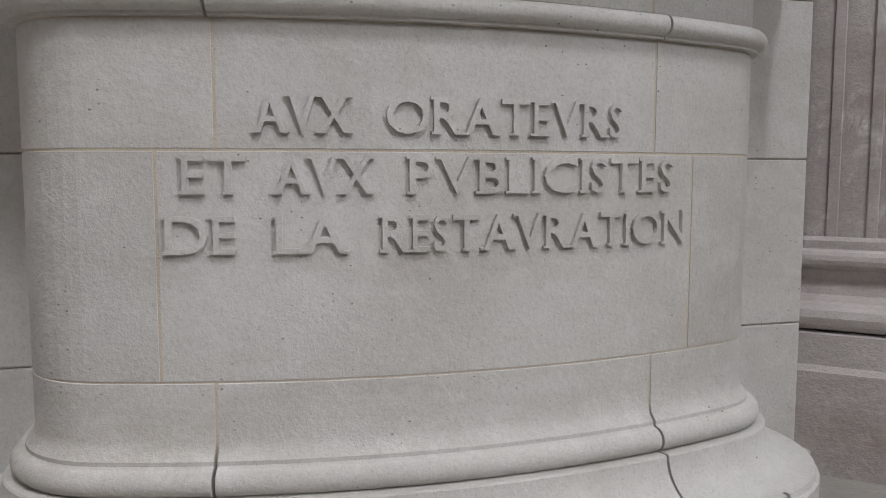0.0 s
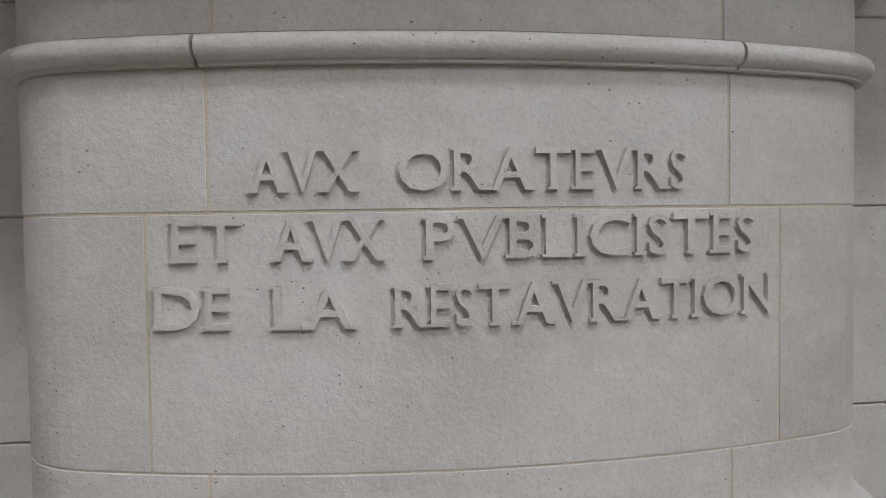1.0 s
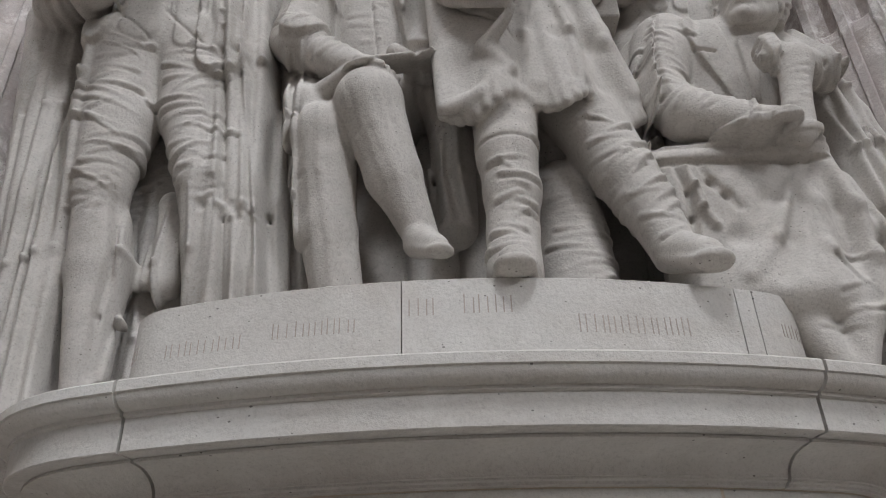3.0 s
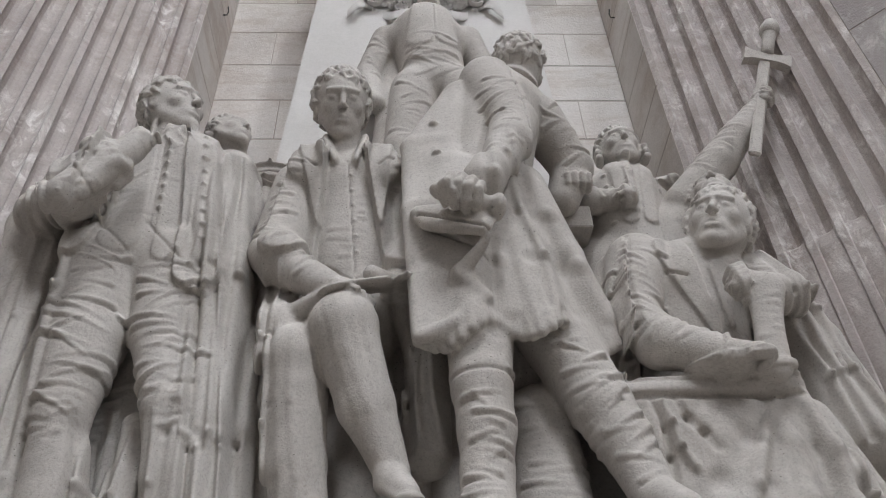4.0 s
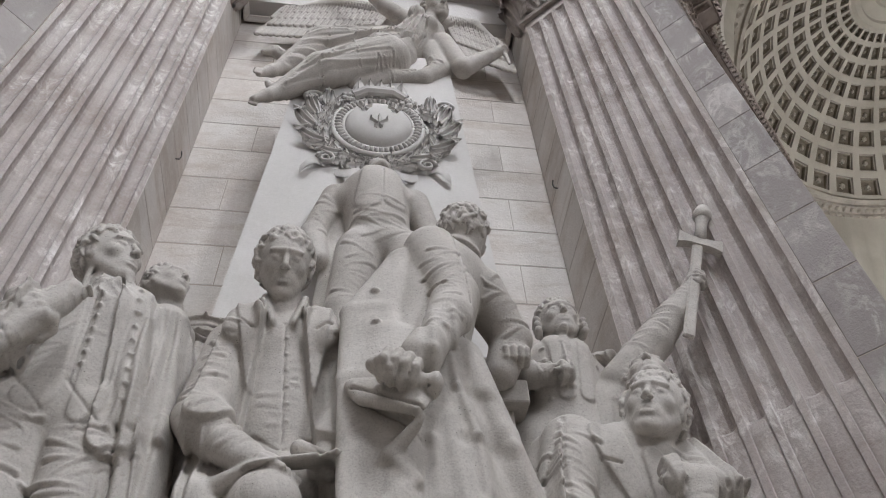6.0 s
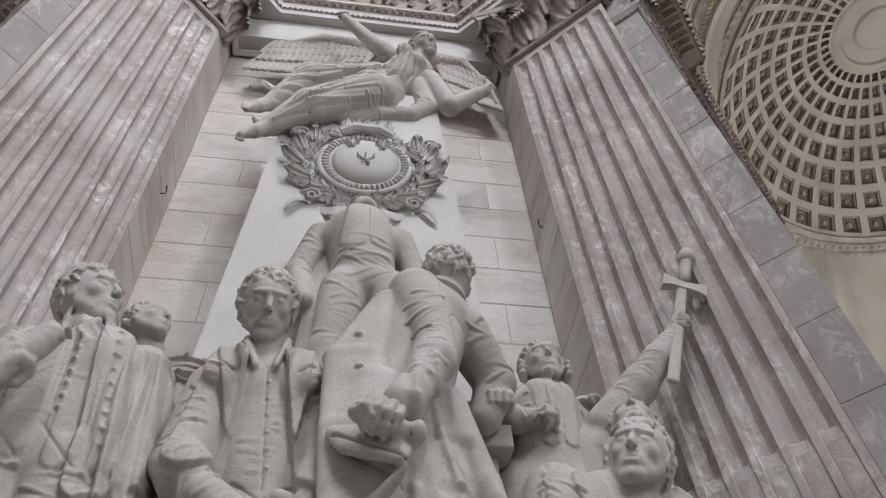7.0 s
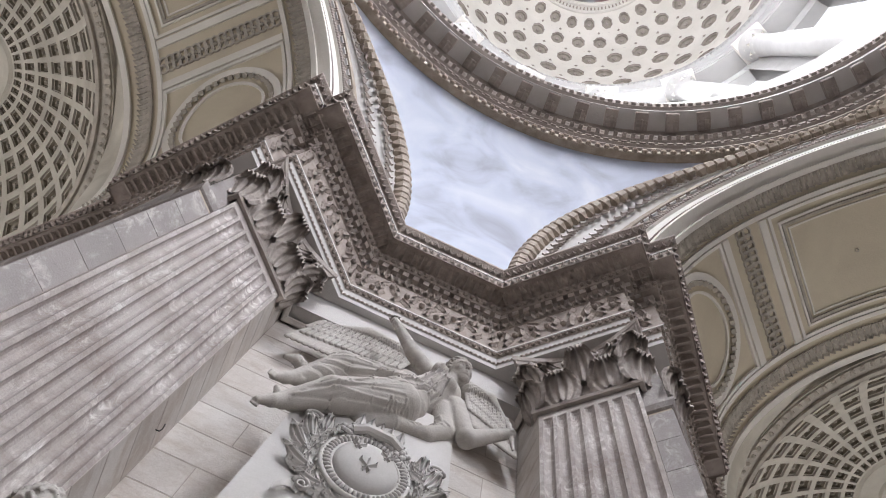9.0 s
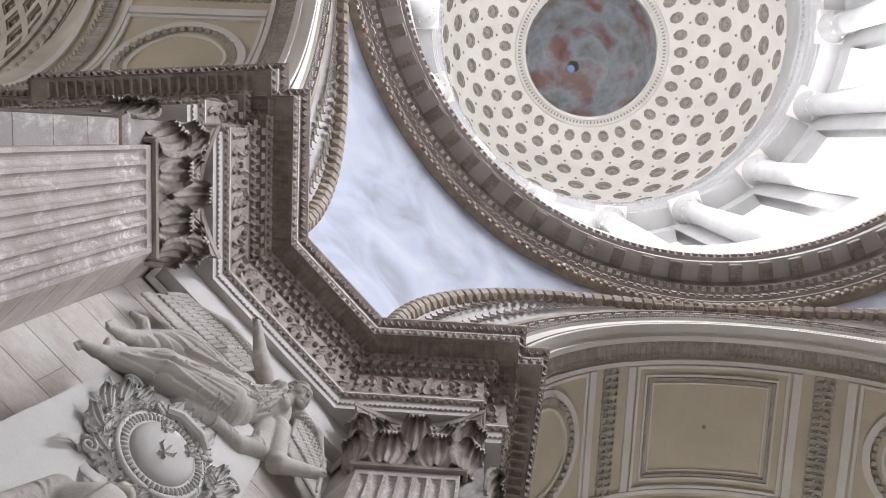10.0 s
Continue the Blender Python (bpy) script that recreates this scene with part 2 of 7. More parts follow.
def tube(points, radius, seg=8, taper=None):
    """A round bar along points."""
    pts = [Vector(p) for p in points]
    rows = []
    up = Vector((0.13, 0.21, 0.97))
    for i, p in enumerate(pts):
        d = (pts[min(i + 1, len(pts) - 1)] - pts[max(i - 1, 0)]).normalized()
        s = d.cross(up)
        if s.length < 1e-3:
            s = d.cross(Vector((1, 0, 0)))
        s.normalize()
        q = d.cross(s)
        r = radius if taper is None else taper[i]
        rows.append([p + r * (math.cos(2 * math.pi * k / seg) * s + math.sin(2 * math.pi * k / seg) * q) for k in range(seg)])
    return rings(rows, closed_u=True, caps=True)

# ---- floor and pier wall ----
S2 = math.sqrt(0.5)
floor = thing("floor", "pale grey marble floor slabs of the crossing", "floor", *box(-40, 40, -60, 30, -0.3, 0.0), M_FLOOR, kind="structure")


def block_line(a, b, joints):
    cuts = [a] + list(joints) + [b]
    return list(zip(cuts[:-1], cuts[1:]))


wall = thing("wall_niche", "pale ashlar wall of the pier behind the monument", "wall", *box(-1.9, 1.9, 1.753, 2.3, 0, 13.0), M_WALLJ, kind="structure")
rnd = random.Random(4)
z = 2.3
course = 0
while z < 11.75:
    h = min(0.5, 11.83 - z)
    joints = [-0.95 + rnd.uniform(-.15, .15), 0.1 + rnd.uniform(-.2, .2), 1.0 + rnd.uniform(-.15, .15)]
    if course % 2:
        joints = [-1.3 + rnd.uniform(-.1, .1), -0.35 + rnd.uniform(-.2, .2), 0.6 + rnd.uniform(-.2, .2), 1.35]
    for a, b in block_line(-1.77, 1.77, joints):
        d = rnd.uniform(-.004, .004)
        sub("stone", wall, mesh_of("stone", *box(a + .0012, b - .0012, 1.75 + d * .3, 1.80, z + .005, z + h - .005, .005), M_WALL))
    z += h
    course += 1
sub("frieze_panel", wall, mesh_of("frieze_panel", *box(-1.768, 1.768, 1.50, 1.80, 11.98, 12.95, .004), M_FASCIA), label="smooth pale panel below the entablature")

# side faces of the recess, turned towards each other
for sx in (-1, 1):
    ret = thing("wall_return", "ashlar return between niche wall and pilaster", "wall", *box(*sorted((sx * 1.77, sx * 2.1)), 1.16, 1.9, 0, 11.83), M_WALLJ, kind="structure")
    z = 0.2
    while z < 11.7:
        h = min(0.5, 11.83 - z)
        x0, x1 = sorted((sx * 1.767, sx * 1.8))
        sub("stone", ret, mesh_of("stone", *box(x0, x1, 1.13, 1.75, z + .003, z + h - .003, .006), M_WALL))
        z += h
    # thin string moulding that runs round the recess below the panel
string = sweep([(-1.735, 1.10), (-1.735, 1.725), (1.735, 1.725), (1.735, 1.10)], [(0, 11.83), (.02, 11.84), (.06, 11.88), (.06, 11.92), (.03, 11.96), (-.03, 11.97)])
thing("string_moulding", "slim stone string moulding round the recess", "moulding", *string, M_WALL, kind="structure")

# ---- pilasters ----
PILA, PILB, PILE = 1.77, 2.65, 2.85      # x of the pilaster's edges and the pier's corner, on the plane x + y = 2.9
PW = (PILB - PILA) / S2


def side_frame(sx):
    """Local x runs from the recess outwards along the pier's face, local y out of it towards the crossing."""
    e = Vector((sx * S2, -S2, 0))
    n = Vector((-sx * S2, -S2, 0))
    m = Matrix((e, n, (0, 0, 1))).transposed().to_4x4()
    return Matrix.Translation((sx * PILA, 2.9 - PILA, 0)) @ m


def flute_section(fill):
    """Plan of a pilaster's face with seven flutes; fill 0: hollow, 1: with a round cable laid in."""
    pts = [(0.0, -0.5), (0.0, 0.0)]
    n, fw = 7, 0.128
    fil = (PW - n * fw) / (n + 1)
    for k in range(n):
        x0 = fil + k * (fw + fil)
        for i in range(9):
            a = math.pi * i / 8
            hollow = -math.sin(a) * fw * 0.5
            cable = -0.02 - 0.0 * a + math.sin(a) * 0.012 if 0 < i < 8 else 0.0
            pts.append((x0 + fw / 2 - math.cos(a) * fw / 2, hollow * (1 - fill) + cable * fill))
    pts += [(PW, 0.0), (PW, -0.5)]
    return pts


def pilaster_shaft():
    levels = [(1.13, 1.0, 0.02), (1.2, 1.0, 0), (4.72, 1.0, 0), (4.80, 0.55, 0), (4.83, 0.0, 0), (10.9, 0.0, 0), (10.97, 0.25, 0), (11.01, 0.6, 0), (11.03, 1.0, 0), (11.05, 1.25, .0)]
    rows = []
    for zz, fill, push in levels:
        sec = flute_section(min(1.0, fill)) if fill <= 1 else [(x, y if y < -.4 else 0.0) for x, y in flute_section(0)]
        if zz in (11.03,):
            sec = [(x, y if y < -.4 else y * 0.05) for x, y in flute_section(0)]
        elif zz in (11.01, 10.97):
            sec = [(x, y if y < -.4 else y * (0.75 if zz < 11 else 0.4)) for x, y in flute_section(0)]
        rows.append([(x, y, zz) for x, y in sec])
    rows.append([(x, y if y < -.4 else 0.0, 11.16) for x, y in flute_section(0)])
    return rings(rows)


def pilaster_base():
    line = [(0.0, -0.4), (0.0, 0.0), (PW, 0.0), (PW, -0.4)]
    prof = [(.0, 1.14), (.02, 1.12), (.02, 1.08)] + arc_profile(.03, 1.03, .045, 90, -90, 6) + [(.03, .97), (.015, .93), (.03, .86), (.06, .84)] + arc_profile(.07, .76, .07, 90, -90, 6) + [(.14, .68), (.14, .54), (0.14, .53), (.16, .50), (.16, 0.0)]
    return sweep([(p[0], -p[1]) for p in line][::1], [(d, zz) for d, zz in prof])


def flip_y(lot):
    return [(x, -y, z) for x, y, z in lot[0]], lot[1]


shaft_me = mesh_of("shaft", *pilaster_shaft(), M_PIL)
base_me = mesh_of("base", *flip_y(pilaster_base()), M_PIL)


def leaf(width, height, curl, lobes=5, thick=.012):
    """An acanthus leaf: lobed outline, raised midrib, tip rolled forward."""
    rows = []
    nv, nu = 12, 8
    for i in range(nv + 1):
        v = i / nv
        w = width * 0.5 * (0.62 + 0.38 * math.sin(v * math.pi * 0.95 + .25)) * (1 - 0.55 * max(0, v - .78) / .22) * (1 + 0.16 * math.sin(v * lobes * 2 * math.pi))
        bend = max(0.0, v - .55) / .45
        zc = height * (min(v, .80) + max(0, v - .80) * (0.35 - bend * .6))
        yc = 0.02 + curl * bend ** 1.8
        row = []
        for j in range(nu + 1):
            u = j / nu * 2 - 1
            rib = 0.022 * (1 - abs(u)) - 0.014 * abs(math.sin(u * math.pi * 2.5)) + .012 * math.cos(u * 3)
            row.append((u * w, yc + rib * (1 - .3 * bend), zc - abs(u) * .05 * height))
        rows.append(row)
    return rings(rows)


def volute(r, turns, bar, side=1):
    pts = []
    for k in range(26):
        a = k / 25 * turns * 2 * math.pi
        q = r * (1 - 0.78 * k / 25)
        pts.append((side * (q * math.cos(a)), 0.0, q * math.sin(a)))
    return tube(pts, bar, 6, [bar * (1 - .45 * k / 25) for k in range(26)])




def acanthus(width, height, roll, lean=.10, ribs=9):
    """A capital's leaf: deep ribs that fan out from the foot, toothed sides, the tip rolled forward and down."""
    rows, nu, nv = [], 36, 22
    for i in range(nv + 1):
        v = i / nv
        up, turn = min(v / .74, 1), max(0, v - .74) / .26
        ph = turn * math.pi * 1.1
        yc = .02 + lean * up ** 2.2 + roll * (1 - math.cos(ph))
        zc = (height - roll) * up + roll * math.sin(ph)
        tooth = .09 * abs(math.sin(v * 5.5 * math.pi))
        w = width / 2 * (.62 + .38 * math.sin(up * 2.4)) * (1 - .55 * turn) * (.93 + tooth)
        row = []
        for j in range(nu + 1):
            u = j / nu * 2 - 1
            rib = .020 * math.cos(u * math.pi * ribs * .5 * (1.15 - .15 * up)) * (.4 + .6 * up) + .045 * (1 - u * u)
            mid = .02 * math.exp(-(u * 9) ** 2)
            row.append((u * w, yc + (rib + mid) * math.cos(ph), zc + (rib + mid) * math.sin(ph) - .16 * height * abs(u) ** 1.7 * (.15 + .85 * up)))
        rows.append(row)
    return rings(rows)


leaf_low = mesh_of("acanthus_leaf", *acanthus(.56, .60, .085), M_CAP, True)
leaf_high = mesh_of("acanthus_leaf", *acanthus(.50, .66, .10, .15), M_CAP, True)
leaf_slim = mesh_of("acanthus_leaf", *acanthus(.30, .52, .07, .10, 7), M_CAP, True)
petal_me = mesh_of("petal", *leaf(.36, .55, .17), M_CAP)
vol_r = mesh_of("volute", *volute(.15, 2.2, .035, 1), M_CAP, True)
vol_l = mesh_of("volute", *volute(.15, 2.2, .035, -1), M_CAP, True)


def capital(m):
    cap = thing("capital", "carved Corinthian pilaster capital of grey-brown stone", "capital", group="pilaster capitals")
    cap.matrix_basis = m
    z0, z1 = 11.17, 12.52
    bell = rings([[(-.03 - g, -.3, zz), (-.03 - g, g, zz), (PW + .03 + g, g, zz), (PW + .03 + g, -.3, zz)] for zz, g in
                  ((z0, .0), (z0, .05), (z0 + .04, .065), (z0 + .08, .05), (z0 + .08, -.01), (z0 + .8, .02), (z0 + 1.05, .08), (z1 - .18, .13))])
    sub("bell", cap, mesh_of("bell", *bell, M_CAP))
    ab = []
    for zz, g in ((z1 - .17, .14), (z1 - .14, .17), (z1 - .07, .18), (z1 - .055, .21), (z1 + .04, .23), (z1 + .07, .21)):
        row = [(-.05 - g, -.3, zz)]
        for k in range(17):
            u = k / 16
            row.append((-.05 - g + u * (PW + .1 + 2 * g), g + .12 - .27 * math.sin(math.pi * u), zz))
        row.append((PW + .05 + g, -.3, zz))
        ab.append(row)
    ab.append([(x, -.3, zz) for x, y, zz in ab[-1]])
    sub("abacus", cap, mesh_of("abacus", *rings(ab), M_CAP))
    for u in (.25, .75):
        sub("acanthus_leaf", cap, leaf_low, pose(PW * u, .01, z0 + .07))
    sub("acanthus_leaf", cap, leaf_high, pose(PW * .5, .03, z0 + .42))
    for s, x in ((-1, -.02), (1, PW + .02)):
        sub("acanthus_leaf", cap, leaf_low, pose(x, -.02, z0 + .07, 0, 0, -45 * s))
        sub("acanthus_leaf", cap, leaf_high, pose(x - s * .03, .02, z0 + .42, 0, 0, -45 * s))
        sub("acanthus_leaf", cap, leaf_low, pose(x, -.34, z0 + .07, 0, 0, -90 * s))
        sub("volute", cap, vol_r if s > 0 else vol_l, pose(x + s * .10, .17, z1 - .25, 0, 0, -38 * s))
        sub("volute", cap, vol_l if s > 0 else vol_r, pose(PW / 2 + s * .15, .12, z1 - .26) @ Matrix.Scale(.75, 4))
        for q, u in enumerate((.30, .40)):
            sub("acanthus_leaf", cap, leaf_slim, pose(PW / 2 + s * PW * (u - .08), .04, z0 + .60 + .06 * q, 0, 0, -16 * s) @ Matrix.Rotation(s * .35, 4, "Y"))
    for k in range(8):
        a = k / 8 * 2 * math.pi
        sub("petal", cap, petal_me, pose(PW / 2, .13, z1 - .04, 0, 0, 0) @ Matrix.Rotation(a, 4, "Y") @ Matrix.Scale(.30, 4))
    return cap


for sx in (-1, 1):
    fm = side_frame(sx)
    pil = thing("pilaster", "tall fluted pilaster of streaked grey-brown limestone", "pilaster", group="fluted pilasters")
    pil.matrix_basis = fm
    sub("shaft", pil, shaft_me)
    sub("base", pil, base_me)
    capital(fm)
    # the pier's body: flat margin beside the pilaster, and its flank under the arch
    D = 7.0
    body = [(PW + .0, -.10), (PW + .283, -.10), (PW + .283, -D), (-.35, -D), (-.35, -1.2), (-.02, -.45), (PW, -.45)]
    pier = thing("pier", "flat pier of grey limestone beside the pilaster", "pier", *rings([[(x, y, zz) for x, y in body] for zz in (0, 10.6)], closed_u=True, caps=True), M_JOINT, kind="structure")
    pier.matrix_basis = fm
    zz, k = 0.0, 0
    while zz < 10.5:
        h = min(.62, 10.6 - zz)
        sub("stone", pier, mesh_of("stone", *box(PW + .002, PW + .288, -.30 if k % 2 else -.5, -.095, zz + .002, zz + h - .002, .005), M_PIER))
        for a, b in block_line(.5 if not k % 2 else .3, D, [1.4 + .4 * (k % 2), 2.5 + .5 * (k % 2), 3.6, 4.9]):
            sub("stone", pier, mesh_of("stone", *box(PW + .25, PW + .289, -b + .002, -a - .002, zz + .002, zz + h - .002, .004), M_PIER))
        zz += h
        k += 1
    # band and panel where the pier meets the entablature
    band = sweep([(PW, .10), (PW + .283, .10), (PW + .283, D)], [(.0, 10.58), (.03, 10.6), (.06, 10.68), (.06, 10.74), (.02, 10.78), (.0, 10.8), (.0, 12.61), (-.05, 12.61)])
    sub("necking_band", pier, mesh_of("necking_band", *flip_y(band), M_PIER))
    for k in range(2):
        sub("acanthus_leaf", pier, leaf_low, pose(PW + .28, -.22 - .3 * k, 11.0, 0, 0, -90))

# ---- pedestal of the monument ----
ARC_R, ARC_Y, ARC_X, COR_R = 3.6, -0.09, 1.08, 0.32
TH0 = math.asin(ARC_X / ARC_R)
S_ARC, S_COR = ARC_R * TH0, COR_R * (math.pi / 2 - TH0)


def plan_at(s):
    """Place and outward normal on the pedestal's plan line, s metres from its middle."""
    sg, q = (1 if s >= 0 else -1), abs(s)
    if q <= S_ARC:
        th = q / ARC_R
        p = (ARC_R * math.sin(th), ARC_Y + ARC_R - ARC_R * math.cos(th))
    elif q <= S_ARC + S_COR:
        th = TH0 + (q - S_ARC) / COR_R
        bx, by = ARC_X, ARC_Y + ARC_R - ARC_R * math.cos(TH0)
        p = (bx + COR_R * (math.sin(th) - math.sin(TH0)), by + COR_R * (math.cos(TH0) - math.cos(th)))
    else:
        th = math.pi / 2
        e = q - S_ARC - S_COR
        bx, by = ARC_X, ARC_Y + ARC_R - ARC_R * math.cos(TH0)
        p = (bx + COR_R * (1 - math.sin(TH0)), by + COR_R * math.cos(TH0) + e)
    return Vector((sg * p[0], p[1])), Vector((sg * math.sin(th), -math.cos(th)))


S_END = S_ARC + S_COR + 0.75


def ped_block(s0, s1, profile, back=-.12, gap=.0055):
    """A curved stone of the pedestal between two joints, with its moulded front and a plain back."""
    n = max(3, int((s1 - s0) / .045))
    rows = []
    prof = [(back, profile[0][1])] + list(profile) + [(back, profile[-1][1])]
    for k in range(n + 1):
        s = s0 + gap + (s1 - s0 - 2 * gap) * k / n
        p, q = plan_at(s)
        rows.append([(p.x + q.x * d, p.y + q.y * d, zz) for d, zz in prof])
    return rings(rows, closed_u=True, caps=True)


pedestal = thing("pedestal", "bow-fronted pale limestone pedestal with moulded base and cornice", "pedestal")
core = rings([[tuple(plan_at(-S_END + 2 * S_END * k / 90)[0] - plan_at(-S_END + 2 * S_END * k / 90)[1] * .0025) + (zz,) for k in range(91)] for zz in (0.05, 2.40)], closed_u=True, caps=True)
sub("core", pedestal, mesh_of("core", *core, M_JOINT), label="mortar joints")


def course_of(profile, joints, name="stone", mat=M_PED, smooth=False, back=-.12):
    for a, b in block_line(-S_END, S_END, joints):
        me = mesh_of(name, *ped_block(a, b, profile, back), mat)
        if smooth:
            me.shade_smooth()
            me.set_sharp_from_angle(angle=radians(35))
        sub(name, pedestal, me)


def soft(z0, z1, d=0.0, e=.004):
    return [(d - e, z0 + .0015), (d, z0 + e), (d, z1 - e), (d - e, z1 - .0015)]


base_prof = [(.30, .0), (.30, .30), (.29, .31), (.285, .33)] + [(.10 + .185 * (1 - math.sin(radians(a))), .33 + .15 * (1 - math.cos(radians(a)))) for a in range(10, 91, 10)] + [(.095, .485)] + arc_profile(.035, .525, .042, -80, 90, 8) + [(.03, .572), (.03, .585), (.008, .61), (.0, .64)]
course_of(base_prof[:4] + [(0.27, .332)], [-1.0, .1, 1.1], "base_stone")
course_of([(0.27, .334)] + base_prof[4:] + [(0.0, .70), (0.0, .812), (-.003, .8155)], [-.735, .728], "base_stone", smooth=True)
course_of(soft(.818, 1.5065), [-.895, .90])
course_of(soft(1.5095, 1.885), [-.72, .72])
roll = [(.0, 1.8865), (.022, 1.888), (.022, 1.898)] + arc_profile(.022, 1.932, .034, -90, 90, 8) + [(.004, 1.968)]
course_of(roll, [-.735, .735], "moulding", smooth=True)
course_of(soft(1.970, 2.150), [-.70, .70])
cove = [(.0, 2.152), (.022, 2.153), (.022, 2.162), (.035, 2.165), (.035, 2.172)] + [(.04 + .11 * (1 - math.cos(radians(a))), 2.174 + .068 * math.sin(radians(a))) for a in range(0, 91, 10)] + [(.165, 2.243), (.165, 2.252)]
course_of(cove, [-.94, .90], "cove_stone", smooth=True)
corona = [(.16, 2.254), (.215, 2.255), (.22, 2.259), (.22, 2.352), (.232, 2.356), (.232, 2.366)] + [(.232 + .045 * math.sin(radians(a)), 2.367 + .040 * (1 - math.cos(radians(a)))) for a in range(0, 91, 15)] + [(.285, 2.410), (.285, 2.440), (.278, 2.447), (.0, 2.485), (-.25, 2.497)]
course_of(corona, [-.95, .915], "cornice_stone", smooth=True, back=-.3)
# the top slab behind the cornice
slab = rings([[tuple(plan_at(-S_END + 2 * S_END * k / 60)[0] - plan_at(-S_END + 2 * S_END * k / 60)[1] * .2) + (zz,) for k in range(61)] for zz in (2.4, 2.498)], closed_u=True, caps=True)
sub("top_slab", pedestal, mesh_of("top_slab", *slab, M_PED))

# curved plinth under the figures, with dark bars in place of the cut names
plinth = thing("plinth", "curved pale stone plinth with faint cut names on the cornice", "plinth")
PL = -.085
for a, b in block_line(-1.40, 1.42, [-.23, .962, 1.035]):
    me = mesh_of("stone", *ped_block(a, b, soft(2.478, 2.872, PL, .006), -.22, .002), M_PED)
    sub("stone", plinth, me)

fill = rings([[tuple(plan_at(-1.40 + 2.82 * k / 60)[0] - plan_at(-1.40 + 2.82 * k / 60)[1] * .12) + (zz,) for k in range(61)] for zz in (2.49, 2.869)], closed_u=True, caps=True)
sub("core", plinth, mesh_of("core", *fill, M_PED))

# backing block that widens the pedestal to the pilasters
backing = thing("backing_block", "plain pale ashlar block behind the pedestal", "block", *box(-1.94, 1.94, .72, 1.78, 0, 2.47), M_JOINT)
for z0, z1 in ((0, .02), (.02, .735), (.735, 1.51), (1.51, 2.235), (2.235, 2.495)):
    if z1 - z0 < .1:
        continue
    for a, b in block_line(-1.95, 1.95, [-1.3, 1.3] if z0 < 1 else [-1.1, 1.1]):
        sub("stone", backing, mesh_of("stone", *box(a + .002, b - .002, .70, 1.2, z0 + .002, z1 - .002, .006), M_PED))
    for sx in (-1, 1):
        x0, x1 = sorted((sx * 1.9, sx * 1.952))
        sub("stone", backing, mesh_of("stone", *box(x0, x1, 1.204, 1.78, z0 + .002, z1 - .002, .005), M_PED))
sub("foot", backing, mesh_of("foot", *box(-2.0, 2.0, .64, 1.7, 0.001, .12, .01), M_PED))

# ---- stele ----
stele_v = [(sx * hw, yy, zz) for zz, hw in ((2.61, 1.17), (9.75, .72)) for sx, yy in ((-1, 1.03), (1, 1.03), (1, 1.748), (-1, 1.748))]
stele = thing("stele", "tall tapering slab of smooth white stone against the wall", "stele", *rings([stele_v[:4], stele_v[4:]], closed_u=True, caps=True), M_STELE)

# ---- entablature ----
HALF = 9.55                      # half the side of the crossing's square
E_HALF = [(1.2, 1.33), (2.615, -.085), (2.865, .165), (3.115, -.085), (4.95, 2.05), (4.72, 2.28), (8.1, 5.66)]
E_LINE = [(-x, y) for x, y in E_HALF[::-1]] + E_HALF


def ent(name, prof, mat, label):
    return sub(name, entablature, mesh_of(name, *sweep(E_LINE, prof), mat), label=label)


entablature = thing("entablature", "carved entablature of grey-brown stone round the pier", "entablature", kind="structure")
ent("architrave", [(-.6, 12.60), (-.05, 12.60), (-.05, 12.72), (-.038, 12.725)], M_FASCIA, "pale smooth fascia")
ent("bead_band", [(-.038, 12.725), (-.03, 12.73), (-.03, 12.76), (-.035, 12.765)], M_ENT, "")
ent("upper_fascia", [(-.035, 12.765), (-.035, 12.93), (-.025, 12.94)], M_FASCIA, "pale smooth fascia")
ent("leaf_band", [(-.025, 12.94), (-.015, 12.95), (.0, 13.0), (.02, 13.02)], M_ENT, "")
ent("top_fillet", [(.02, 13.02), (.035, 13.025), (.035, 13.07), (.03, 13.08)], M_FASCIA, "")
ent("frieze", [(.03, 13.08), (.03, 13.92)], M_ENT, "frieze with carved foliage")
ent("bed_mould", [(.03, 13.92), (.05, 13.94), (.07, 14.04), (.08, 14.08), (.08, 14.30), (.17, 14.31), (.20, 14.36), (.23, 14.42), (.23, 14.46)], M_ENT, "")
ent("corona", [(.23, 14.46), (.25, 14.48), (.53, 14.49), (.55, 14.47), (.56, 14.50), (.56, 14.70)], M_ENT, "carved corona")
ent("cornice_lip", [(.56, 14.70), (.58, 14.71), (.58, 14.77), (.57, 14.775)], M_FASCIA, "")
ent("cyma", [(.57, 14.775), (.575, 14.84), (.64, 14.92), (.69, 14.98), (.69, 15.05), (-.4, 15.3), (-1.5, 15.3)], M_ENT, "")

dent = mesh_of("dentil", *box(-.05, .05, 0, .085, 14.10, 14.295), M_ENT)


def blob(rx, ry, rz):
    """A small rounded carving: an egg or a bud."""
    return rings([[(rx * w * math.cos(u * math.pi / 3), ry * w * math.sin(u * math.pi / 3), rz * h) for u in range(6)] for h, w in ((-1, .3), (-.5, .9), (.3, 1), (1, .35))], closed_u=True, caps=True)



def along(line, d, step, a_from=0.0, a_to=1e9):
    """Places along the moved line, with their turn, corner to corner."""
    pts = offset_line(line, d)
    out = []
    for a, b in zip(pts[:-1], pts[1:]):
        n = max(1, int((b - a).length / step))
        t = (b - a).normalized()
        for k in range(n):
            p = a + (b - a) * ((k + .5) / n)
            out.append((p, math.degrees(math.atan2(t.y, t.x))))
    return out


